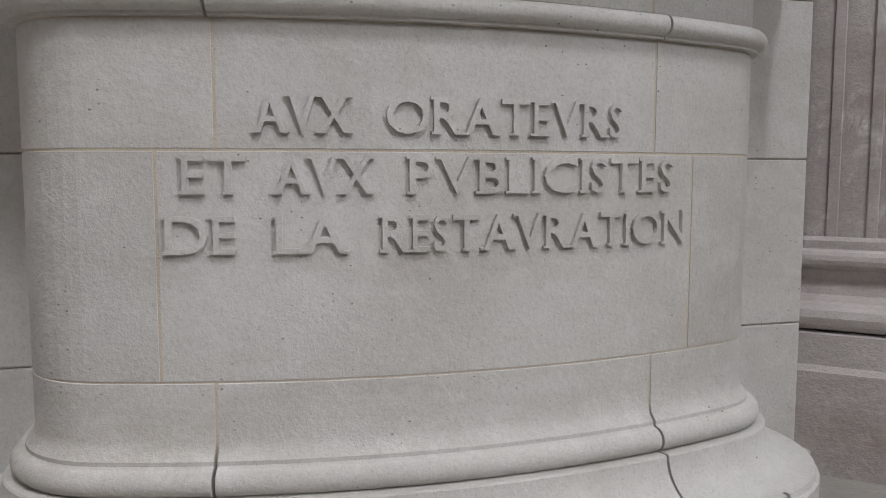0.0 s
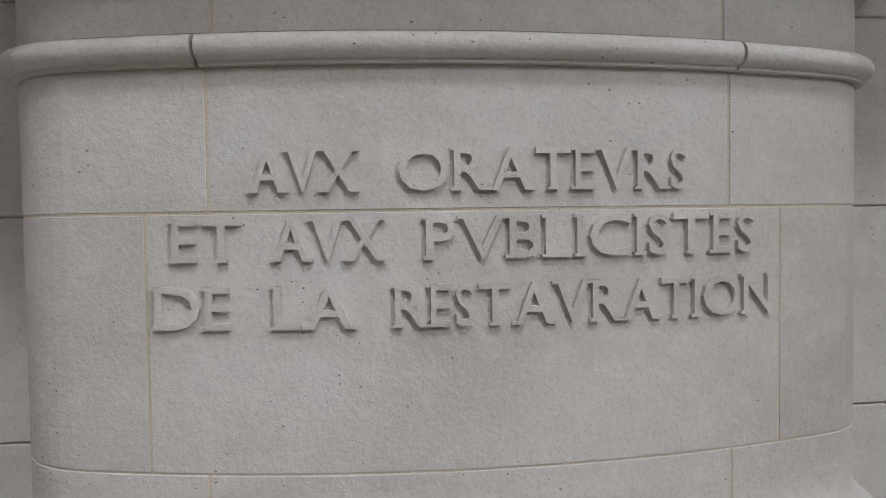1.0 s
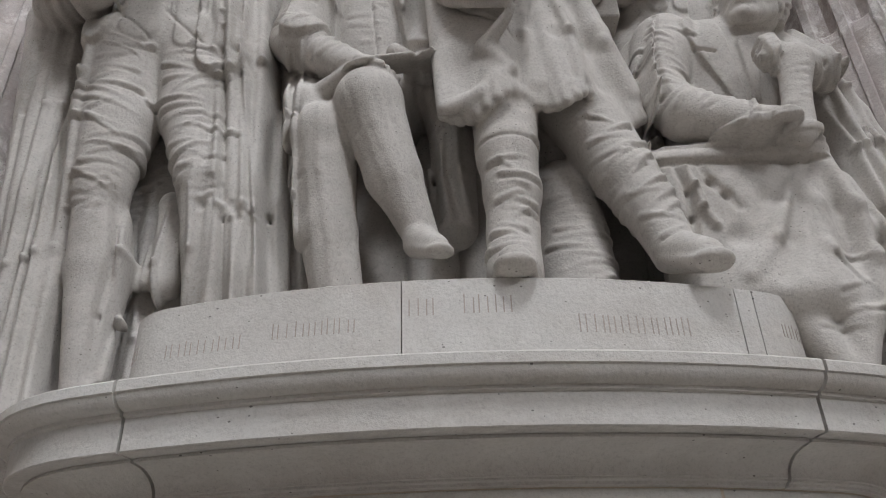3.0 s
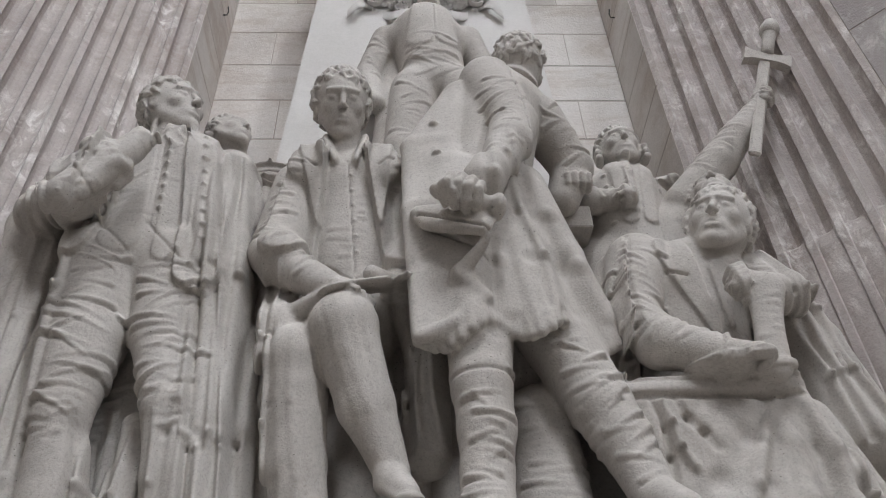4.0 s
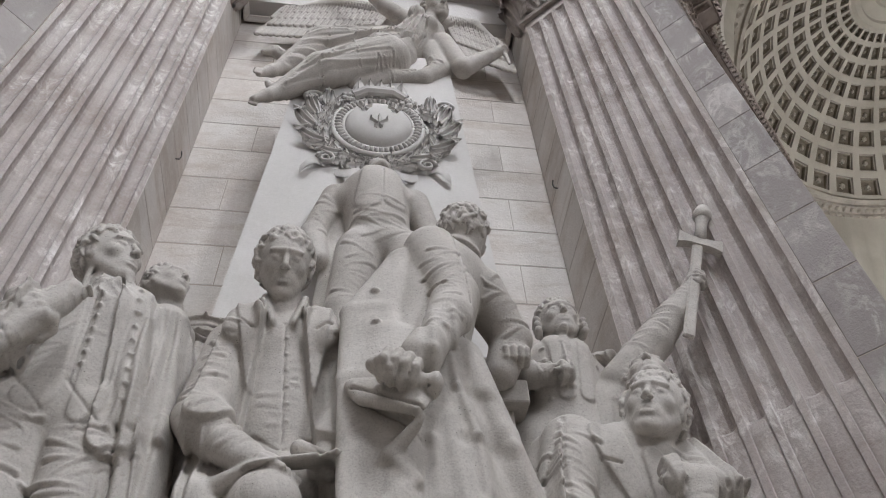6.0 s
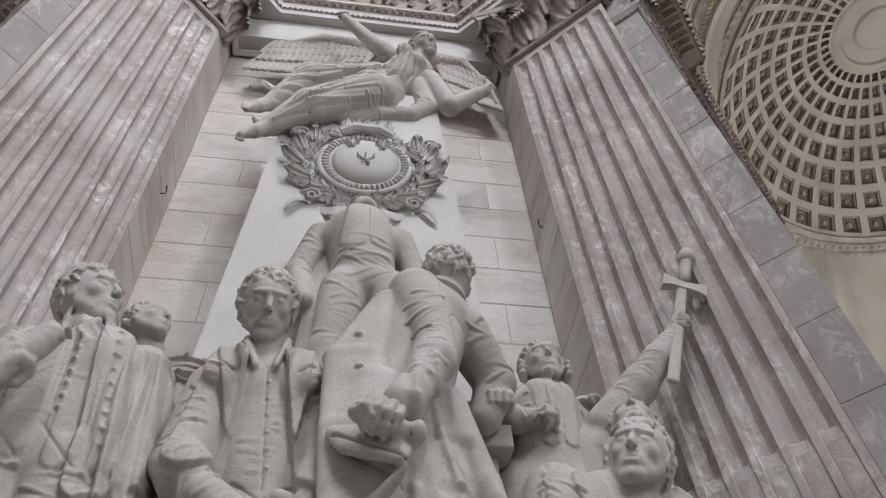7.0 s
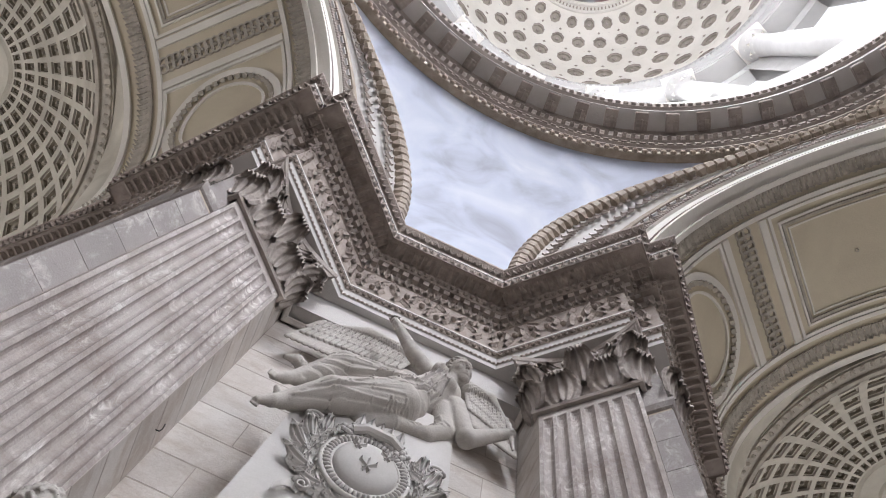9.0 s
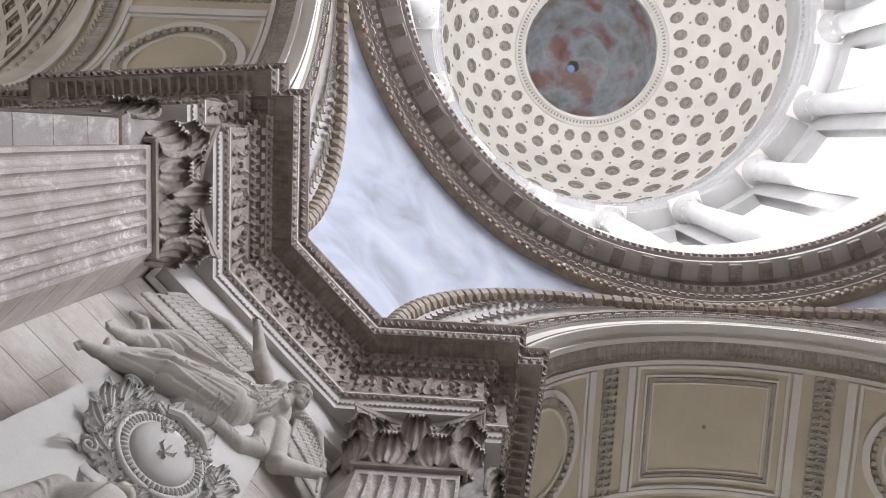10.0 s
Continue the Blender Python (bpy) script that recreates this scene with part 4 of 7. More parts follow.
col_me = mesh_of("column", *revolve([(.66, 25.5), (.66, 25.8), (.58, 25.9), (.60, 26.1), (.52, 26.2), (.50, 30), (.44, 37.2), (.50, 37.3), (.46, 37.4), (.52, 38.2), (.72, 38.9), (.74, 39.1)], 20), M_WHITE, True)
cap_leaf = [moved(leaf(.30, .55, .16, 3), Matrix.Rotation(math.pi / 4 * k + q * .39, 4, "Z") @ Matrix.Translation((0, .42, 37.5 + .5 * q))) for k in range(8) for q in (0, 1)]
cap_me = mesh_of("column_capital", *join(box(-.72, .72, -.72, .72, 38.88, 39.12, .03), *cap_leaf), M_DOME)
dent_row = [moved(box(8.36, 8.50, -.07, .07, 40.58, 40.74), Matrix.Translation((CX, CY, 0)) @ Matrix.Rotation(2 * math.pi * k / 200, 4, "Z")) for k in range(200)]
tagged(sub("dentil_rows", drum, mesh_of("dentil_rows", *join(*dent_row), M_WHITE)), kind="stuff")
for k in range(NB):
    a = 2 * math.pi * k / NB
    sub("capital", drum, cap_me, pose(CX + 9.1 * math.cos(a), CY + 9.1 * math.sin(a), 0, 0, 0, math.degrees(a)))
    sub("column", drum, col_me, pose(CX + 9.1 * math.cos(a), CY + 9.1 * math.sin(a), 0))
sub("stylobate", drum, mesh_of("stylobate", *revolve([(8.40, RZ + 1.58), (8.40, 25.5), (9.7, 25.5)], 96, centre=(CX, CY)), M_WHITE))
sub("drum_entablature", drum, mesh_of("drum_entablature", *revolve([(9.7, 39.1), (8.72, 39.1), (8.70, 39.35), (8.66, 39.36), (8.66, 39.7), (8.70, 39.72), (8.70, 40.2), (8.62, 40.25), (8.62, 40.5), (8.45, 40.55), (8.42, 40.75), (8.36, 40.9), (8.75, 41.0), (8.78, 41.8), (8.72, 41.85), (8.72, 42.1), (8.88, 42.15), (8.90, 43.5), (8.885, 44.04)], 96, centre=(CX, CY)), M_WHITE))


# ---- saucer domes over the arms on both sides of the pier ----
def arm(q):
    fr = arch_frame(q)
    c = fr @ Vector((0, SOFFIT + 5.95, 0))
    rad, rise = 5.35, 2.9
    R = (rad * rad + rise * rise) / (2 * rise)
    z_c = SPH_Z + 5.3 + rise - R

    def place(u, t):
        a = 2 * math.pi * u
        w = Vector((math.cos(a) * math.cos(t), math.sin(a) * math.cos(t), math.sin(t)))
        return Vector((c.x, c.y, z_c)) + w * R, w
    t0 = math.acos(rad / R)
    coffer_dome("ceiling", "grey coffered saucer dome with rosettes and an oculus roundel", place, 40, [t0 + (1.36 - t0) * (1 - (1 - k / 8) ** 1.25) for k in range(9)], .70, .15, M_SAUCER, M_COFFER_SHADE, .40)
    zt = z_c + R * math.sin(1.36)
    rt = R * math.cos(1.36)
    crown = thing("dome_crown", "roundel at the top of the saucer dome", "moulding", *revolve([(rt, zt), (rt - .1, zt - .06), (rt - .25, zt - .05), (rt - .3, zt + .05), (rt * .5, zt + .1), (rt * .45, zt + .02), (.4, zt + .02), (.0, zt)], 48, centre=(c.x, c.y)), M_SAUCER, kind="structure")
    ringp = revolve([(rad + .03, SPH_Z + 5.32), (rad + .0, SPH_Z + 5.24), (rad + .10, SPH_Z + 5.22), (rad + .12, SPH_Z + 5.30), (rad + .22, SPH_Z + 5.28), (rad + .24, SPH_Z + 5.2), (rad + .44, SPH_Z + 5.14), (rad + .45, SPH_Z + 5.06), (rad + .50, SPH_Z + 5.04), (rad + .51, SPH_Z + 5.08), (rad + .56, SPH_Z + 5.06), (rad + .57, SPH_Z + 5.2)], 96, centre=(c.x, c.y))
    thing("dome_ring", "banded ring below the saucer dome", "moulding", *ringp, M_VAULT_RIB, kind="structure")
    beads = []
    for k in range(150):
        turn = Matrix.Translation((c.x, c.y, SPH_Z + 5.14)) @ Matrix.Rotation(2 * math.pi * k / 150, 4, "Z")
        beads.append(moved(blob(.09, .07, .05), turn @ Matrix.Translation((rad + .34, 0, .02))))
        beads.append(moved(blob(.04, .06, .04), turn @ Matrix.Translation((rad + .475, 0, -.10))))
    thing("ring_carving", "carved leaves and beads on the saucer dome's ring", "moulding", *join(*beads), M_VAULT_RIB, kind="structure")
    # pendentives between the ring and the four lunettes, and the walls that close the arm
    inner, outer = [], []
    for k in range(193):
        t = 2 * math.pi * k / 192
        ca, sa = math.cos(t), math.sin(t)
        sq = 5.92 / max(abs(ca), abs(sa))
        lat = min(abs(ca), abs(sa)) * sq
        inner.append(tuple(fr @ Vector((5.83 * ca, SOFFIT + 5.95 + 5.83 * sa, 5.18))))
        outer.append(tuple(fr @ Vector((sq * ca, SOFFIT + 5.95 + sq * sa, math.sqrt(max(0, R_OPEN ** 2 - lat ** 2))))))
    mids = [tuple((a + b) / 2 + (.25 if i == 2 else 0) for i, (a, b) in enumerate(zip(p, q))) for p, q in zip(inner, outer)]
    thing("arm_pendentives", "plain plaster zone under the saucer dome", "wall", *rings([inner, mids, outer]), M_SAUCER, kind="structure", smooth=True)
    spandrel = rings([[tuple(fr @ Vector((-r * math.cos(math.pi * k / 60), SOFFIT, r * math.sin(math.pi * k / 60) - (0 if 0 < k < 60 else .5)))) for k in range(61)] for r in (R_OPEN, 9.5)])
    thing("arm_spandrel", "plain plaster face of the vault's far end", "wall", *spandrel, M_SAUCER, kind="structure")
    wl = join(box(-6.2, -5.93, SOFFIT, SOFFIT + 12, -15.2, 5.4), box(5.93, 6.2, SOFFIT, SOFFIT + 12, -15.2, 5.4), box(-6.2, 6.2, SOFFIT + 11.9, SOFFIT + 12.2, -15.2, 5.4))
    thing("wall_arm", "plain stone walls closing the arm", "wall", *moved(wl, fr), M_WALL, kind="structure")


arm(0)
arm(3)

overcast = bpy.data.materials.new("overcast_sky")
overcast.use_nodes = True
em = overcast.node_tree.nodes.new("ShaderNodeEmission")
em.inputs["Color"].default_value, em.inputs["Strength"].default_value = (0.93, 0.96, 1.0, 1), 1.1
overcast.node_tree.links.new(em.outputs[0], overcast.node_tree.nodes["Material Output"].inputs["Surface"])
thing("backdrop", "pale overcast sky outside the drum windows", "sky", *revolve([(14.5, 25.0), (14.5, 60.0)], 48, centre=(CX, CY)), overcast, kind="structure")
# outer shells that keep the roof closed
thing("roof_shell", "outer shell of the dome", "roof", *revolve([(10.3, 41.2), (10.3, 47.0), (9.0, 53.0), (8.2, 56.5), (5.0, 61.5), (.3, 64.0)], 48, centre=(CX, CY)), M_WHITE, kind="structure")
thing("roof", "closed roof round the drum over the arms", "roof", *revolve([(9.7, 24.2), (48.0, 24.2), (48.0, 24.8), (9.7, 24.8)], 48, centre=(CX, CY)), M_VAULT, kind="structure")
thing("wall_far", "plain far walls that close the arms of the church", "wall", *revolve([(34.0, 0.0), (34.0, 24.3), (34.5, 24.3), (34.5, 0.0)], 48, centre=(CX, CY)), M_FARWALL, kind="structure")
for q in range(1, 4):
    turn = Matrix.Translation((CX, CY, 0)) @ Matrix.Rotation(-q * math.pi / 2, 4, "Z") @ Matrix.Translation((-CX, -CY, 0))
    plan = [(-2.85, .05), (-1.77, 1.13), (-1.77, 1.75), (1.77, 1.75), (1.77, 1.13), (2.85, .05), (7.0, 4.2), (0, 9.0), (-7.0, 4.2)]
    lot = moved(rings([[(x, y, zz) for x, y in plan] for zz in (0, 15.3)], closed_u=True, caps=True), turn)
    thing("pier_far", "plain limestone pier across the crossing", "pier", *lot, M_PIER, kind="structure")

# ---- sculpture: soft solids blended into one skin ----
def wob(p, f, s=0.0):
    """A smooth uneven wave in space."""
    return (np.sin(p[:, 0] * f + 1.3 * np.sin(p[:, 2] * f * .7 + s) + s) + np.sin(p[:, 1] * f * 1.1 + 1.1 * np.sin(p[:, 0] * f * .8 + 2 * s) + 2.0)
            + np.sin(p[:, 2] * f * .9 + 1.2 * np.sin(p[:, 1] * f * .6 + 3 * s) + 4.0)) / 3


class Sculpt:
    """Collects limbs, lumps and cloths; skin() meshes them as one carved figure."""

    def __init__(self, voxel=.0088, blend=.026):
        self.parts, self.marks, self.voxel, self.blend = [], [], voxel, blend

    def limb(self, a, b, ra, rb, folds=0.0, rings_=9.0, ribs=0, k=None, flat=None, seed=0.0, cut=False):
        """A tapered limb from a to b. folds: depth of creases; rings_: creases per metre along it; ribs: folds round it. flat: (way, squeeze)."""
        a, b = np.array(a, float), np.array(b, float)
        r = max(ra, rb) * (1.0 if not flat else 1.0) + folds + .06
        self.parts.append(("limb", a, b, ra, rb, folds, rings_, ribs, k, flat, seed, cut, np.minimum(a, b) - r, np.maximum(a, b) + r))

    def lump(self, c, radii, bumps=0.0, freq=30.0, k=None, seed=0.0, cut=False, turn=None):
        c, radii = np.array(c, float), np.array(radii, float)
        r = radii.max() + bumps + .06
        self.parts.append(("lump", c, radii, turn, bumps, freq, k, seed, cut, c - r, c + r))

    def mark(self, a, b, w, h, w2=None, edge=.3, deep=None, h2=None):
        """A raised (h > 0) or cut line on the carved face, from a to b in x and z; w: its half width, deep: how far back it reaches."""
        self.marks.append((np.array(a, float), np.array(b, float), w, w if w2 is None else w2, h, h if h2 is None else h2, edge, deep))

    def folds(self, p0, p1, q0, q1, n, w, h, seed=0, bend=.04, deep=None, fade=1.0):
        """n folds from the line p0-p1 to the line q0-q1, crests and hollows in turn, slightly wavy."""
        r = random.Random(seed)
        for i in range(n):
            u = (i + .5 + r.uniform(-.25, .25)) / n
            a = np.array(p0) * (1 - u) + np.array(p1) * u
            b = np.array(q0) * (1 - u) + np.array(q1) * u
            d = b - a
            nrm = np.array((-d[1], d[0])) / (math.hypot(*d) + 1e-9)
            m1 = a + d * .35 + nrm * r.uniform(-bend, bend)
            m2 = a + d * .7 + nrm * r.uniform(-bend, bend)
            hh = h * r.uniform(.5, 1.1) * (1 if i % 2 else -.8)
            ww = w * r.uniform(.75, 1.3)
            e = fade if i % 3 else fade * .5
            self.mark(a, m1, ww * .7, hh * .5, ww, .05, deep, hh)
            self.mark(m1, m2, ww, hh, ww, .05, deep, hh)
            self.mark(m2, b, ww, hh, ww * 1.1, .05, deep, hh * e)

    def creases(self, a, b, width, n, h, seed=0, slant=.35, deep=None):
        """Short wrinkles across a limb that runs from a to b."""
        r = random.Random(seed)
        a, b = np.array(a, float), np.array(b, float)
        d = (b - a)
        L = math.hypot(*d)
        t, nr = d / L, np.array((-d[1], d[0])) / L
        for i in range(n):
            c = a + d * ((i + .5 + r.uniform(-.3, .3)) / n)
            sgn = 1 if r.random() < .5 else -1
            l0, l1 = r.uniform(.35, 1.0) * width, r.uniform(.1, .8) * width
            sl = r.uniform(-slant, slant) * width
            p, q = c - nr * l0 * sgn - t * sl, c + nr * l1 * sgn + t * (sl + r.uniform(.0, .04))
            hh = h * r.uniform(.3, .75)
            self.mark(p, q, .020, hh, .008, .02, deep, hh * .2)
            self.mark(p + t * .024, q + t * .020, .011, -hh * .9, .005, .02, deep, 0)

    def chain(self, pts, radii, **kw):
        for i in range(len(pts) - 1):
            self.limb(pts[i], pts[i + 1], radii[i], radii[i + 1], **kw)

    def value(self, part, p):
        if part[0] == "limb":
            _, a, b, ra, rb, folds, rg, ribs, k, flat, seed, cut, lo, hi = part
            d = b - a
            L = math.sqrt(d @ d) + 1e-9
            u = d / L
            q = p - a
            t = np.clip(q @ u / L, 0, 1)
            rest = q - np.outer(t * L, u)
            if flat is not None:
                n = np.array(flat[0], float)
                n = n / math.sqrt(n @ n)
                s = rest @ n
                rest = rest + np.outer(s * (flat[1] - 1), n)
            dist = np.sqrt((rest * rest).sum(1))
            r = ra + (rb - ra) * t
            if folds:
                e1 = np.cross(u, (0.31, 0.87, 0.38))
                e1 /= math.sqrt(e1 @ e1)
                e2 = np.cross(u, e1)
                ang = np.arctan2(rest @ e2, rest @ e1)
                if ribs:
                    ph = ribs * ang + 2.2 * np.sin(t * 2.3 + seed) + 1.5 * wob(p, 4.0, seed)
                    f = 1 - np.abs(np.sin(ph * .5)) * 2
                    r = r + folds * f * (0.35 + .65 * t)
                else:
                    ph = 2 * math.pi * rg * t * L + 1.6 * np.sin(ang + seed) + 2.0 * wob(p, 6.0, seed)
                    f = 1 - np.abs(np.sin(ph * .5)) * 2
                    r = r + folds * f * (.5 + .5 * np.sin(ang * 2 + seed + 3 * t))
            dist = dist - r
            if flat is not None:
                dist = dist / max(1.0, flat[1]) ** .5
            return dist, k, cut
        _, c, radii, turn, bumps, freq, k, seed, cut, lo, hi = part
        q = p - c
        if turn is not None:
            q = q @ np.array(turn)
        w = q / radii
        m = np.sqrt((w * w).sum(1)) + 1e-9
        dist = (m - 1) * radii.min() * .5 + (m - 1) * .5 * np.sqrt((q * q).sum(1)) / m
        if bumps:
            f = 1 - 2 * np.abs(np.sin(wob(p, freq, seed) * 2.4 + freq * .12 * q[:, 2]))
            dist = dist - bumps * f
        return dist, k, cut

    def head(self, c, r, face, up=(0, 0, 1), hair=.014, curls=34.0, wide=1.0, long_hair=False, tall=1.18):
        """A head of plain features: skull, brow, nose, mouth, chin, ears and combed hair."""
        f = np.array(face, float)
        f /= math.sqrt(f @ f)
        u = np.array(up, float)
        u = u - f * (u @ f)
        u /= math.sqrt(u @ u)
        s = np.cross(f, u)
        c = np.array(c, float)
        basis = np.stack([s, f, u], 1)
        at = lambda x, y, z: c + r * (x * s + y * f + z * tall * u)
        # skull, then the face as a tapering wedge
        self.lump(at(0, -.12, .18), (r * .76 * wide, r * .90, r * .84 * tall), turn=basis, k=.012)
        self.limb(at(0, .28, .16), at(0, .40, -.52), r * .56, r * .40, k=.02)
        for e in (-1, 1):
            self.lump(at(e * .38, .50, -.16), (r * .20, r * .22, r * .20), turn=basis, k=.035)
            self.limb(at(e * .50, .06, -.36), at(e * .17, .52, -.84), r * .18, r * .17, k=.04)
        self.lump(at(0, .62, -.86), (r * .19, r * .18, r * .16), turn=basis, k=.025)
        self.lump(at(0, .58, -.52), (r * .30, r * .29, r * .24), turn=basis, k=.03)
        for e in (-1, 1):
            self.lump(at(e * .29, .97, .02), (r * .20, r * .19, r * .13), turn=basis, k=.014, cut=True)
            self.lump(at(e * .28, .69, .01), (r * .14, r * .14, r * .105), turn=basis, k=.004)
            self.limb(at(e * .13, .80, .085), at(e * .43, .69, .06), r * .040, r * .035, k=.004)
            self.limb(at(e * .15, .79, -.08), at(e * .40, .70, -.07), r * .028, r * .025, k=.004)
            self.limb(at(e * .09, .86, .20), at(e * .47, .70, .22), r * .085, r * .055, k=.018)
            self.lump(at(e * .76 * wide, -.04, -.08), (r * .08, r * .17, r * .24), turn=basis, k=.006)
            self.lump(at(e * .85 * wide, .0, -.06), (r * .06, r * .08, r * .13), turn=basis, k=.004, cut=True)
        self.limb(at(0, .80, .14), at(0, 1.02, -.25), r * .075, r * .095, k=.012)
        for e in (-1, 1):
            self.lump(at(e * .10, .92, -.28), (r * .075, r * .09, r * .065), turn=basis, k=.008)
        for e in (-1, 1):
            self.limb(at(0, .87, -.485), at(e * .19, .77, -.53), r * .050, r * .025, k=.005)
        self.limb(at(-.12, .81, -.625), at(.12, .81, -.625), r * .062, r * .062, k=.008)
        self.limb(at(-.19, .86, -.555), at(.19, .86, -.555), r * .022, r * .022, k=.003, cut=True)
        self.lump(at(0, .93, -.73), (r * .14, r * .09, r * .05), turn=basis, k=.02, cut=True)
        self.lump(at(0, -.20, .22), (r * .82 * wide, r * .90, r * .86 * tall), turn=basis, k=.008)
        rr = random.Random(int(abs(c[0]) * 1000))
        for i in range(300):
            th, ph = rr.uniform(0, 2 * math.pi), rr.uniform(-.55, 1.45)
            x, y, z = math.cos(ph) * math.cos(th), math.cos(ph) * math.sin(th), math.sin(ph)
            if y > .30 and z < .52:
                continue
            if z < -.1 and (y > -.1 and not long_hair):
                continue
            nrm = np.array((x, y, z))
            d = np.array((rr.uniform(-.7, .7), rr.uniform(-.5, .9), rr.uniform(-1.0, -.1)))
            d = d - nrm * (d @ nrm)
            d /= math.sqrt(d @ d) + 1e-6
            b2 = np.cross(nrm, d)
            L, w0 = rr.uniform(.20, .38), rr.uniform(.055, .095)
            p0 = np.array((x * .83 * wide, -.20 + y * .89, .22 + z * .87))
            p1 = p0 + d * L * .5 + nrm * .05
            p2 = p0 + d * L + b2 * rr.uniform(-.14, .14)
            self.limb(at(*p0), at(*p1), r * w0, r * w0, k=.003)
            self.limb(at(*p1), at(*p2), r * w0, r * .05, k=.003)
        if long_hair:
            for e in (-1, 1):
                for q in range(3):
                    self.limb(at(e * .86, -.30 + .06 * q, .05 - .26 * q), at(e * .92, .16, .02 - .26 * q), r * .17, r * .15, k=.006)

    def fist(self, c, r, way, across):
        """A closed hand: palm, four bent fingers and a thumb."""
        c, w, a = np.array(c, float), np.array(way, float), np.array(across, float)
        w, a = w / math.sqrt(w @ w), a / math.sqrt(a @ a)
        up = np.cross(a, w)
        if up[2] < 0:
            up = -up
        self.lump(c - w * r * .35 + up * r * .12, (r * .72,) * 3, k=.02)
        for i in range(4):
            o = c + a * r * (i - 1.5) * .44
            big = r * (.62, .68, .66, .56)[i]
            pts = [o + big * (math.cos(q) * up + math.sin(q) * w) for q in (-.75, .25, 1.15, 2.1, 2.9)]
            for p, q in zip(pts[:-1], pts[1:]):
                self.limb(p, q, r * .225, r * .205, k=.004)
        self.limb(c - a * r * .95 - w * r * .1, c - a * r * .80 + w * r * .55 + up * r * .1, r * .25, r * .22, k=.006)
        self.limb(c - a * r * .80 + w * r * .55 + up * r * .1, c - a * r * .35 + w * r * .80 - up * r * .1, r * .22, r * .17, k=.006)

    def skin(self, name, label, material, category="statue"):
        lo = np.min([p[-2] for p in self.parts], 0) - .03
        hi = np.max([p[-1] for p in self.parts], 0) + .03
        h = self.voxel
        dims = np.ceil((hi - lo) / h).astype(int) + 1
        ax = [lo[i] + h * np.arange(dims[i]) for i in range(3)]
        field = np.full(dims, 9.0, np.float64)
        for part in self.parts:
            i0 = np.maximum(((part[-2] - lo) / h).astype(int) - 1, 0)
            i1 = np.minimum(((part[-1] - lo) / h).astype(int) + 2, dims)
            g = np.stack(np.meshgrid(*[ax[i][i0[i]:i1[i]] for i in range(3)], indexing="ij"), -1)
            shp = g.shape[:3]
            d, k, cut = self.value(part, g.reshape(-1, 3))
            d = d.reshape(shp)
            k = self.blend if k is None else k
            sl = tuple(slice(i0[i], i1[i]) for i in range(3))
            old = field[sl]
            if cut:
                m = np.maximum(k - np.abs(old + d), 0) / k
                field[sl] = np.maximum(old, -d) + m * m * k * .25
            else:
                m = np.maximum(k - np.abs(old - d), 0) / k
                field[sl] = np.minimum(old, d) - m * m * k * .25
        X, Z = np.meshgrid(ax[0], ax[2], indexing="ij")
        for a, b, w0, w1, h0, h1, edge, deep in self.marks:
            wm = max(w0, w1)
            mn, mx = np.minimum(a, b) - wm, np.maximum(a, b) + wm
            i0, i1 = max(0, int((mn[0] - lo[0]) / h)), min(dims[0], int((mx[0] - lo[0]) / h) + 2)
            k0, k1 = max(0, int((mn[1] - lo[2]) / h)), min(dims[2], int((mx[1] - lo[2]) / h) + 2)
            if i1 <= i0 or k1 <= k0:
                continue
            px, pz = X[i0:i1, k0:k1] - a[0], Z[i0:i1, k0:k1] - a[1]
            d = b - a
            L2 = d @ d + 1e-9
            t = np.clip((px * d[0] + pz * d[1]) / L2, 0, 1)
            dist = np.hypot(px - t * d[0], pz - t * d[1]) / (w0 + (w1 - w0) * t)
            m = np.clip((1 - dist) / (1 - edge), 0, 1)
            m = m * m * (3 - 2 * m) * (h0 + (h1 - h0) * t)
            j1 = dims[1] if deep is None else max(1, min(dims[1], int((deep - lo[1]) / h)))
            field[i0:i1, :j1, k0:k1] -= m[:, None, :]
        verts, quads = nets(field, lo, h)
        me = bpy.data.meshes.new(name)
        me.vertices.add(len(verts))
        me.vertices.foreach_set("co", verts.ravel())
        me.loops.add(len(quads) * 4)
        me.loops.foreach_set("vertex_index", quads.ravel())
        me.polygons.add(len(quads))
        me.polygons.foreach_set("loop_start", np.arange(0, len(quads) * 4, 4))
        me.update(calc_edges=True)
        me.validate()
        me.materials.append(material)
        me.shade_smooth()
        return tagged(new(name, me), label, category)


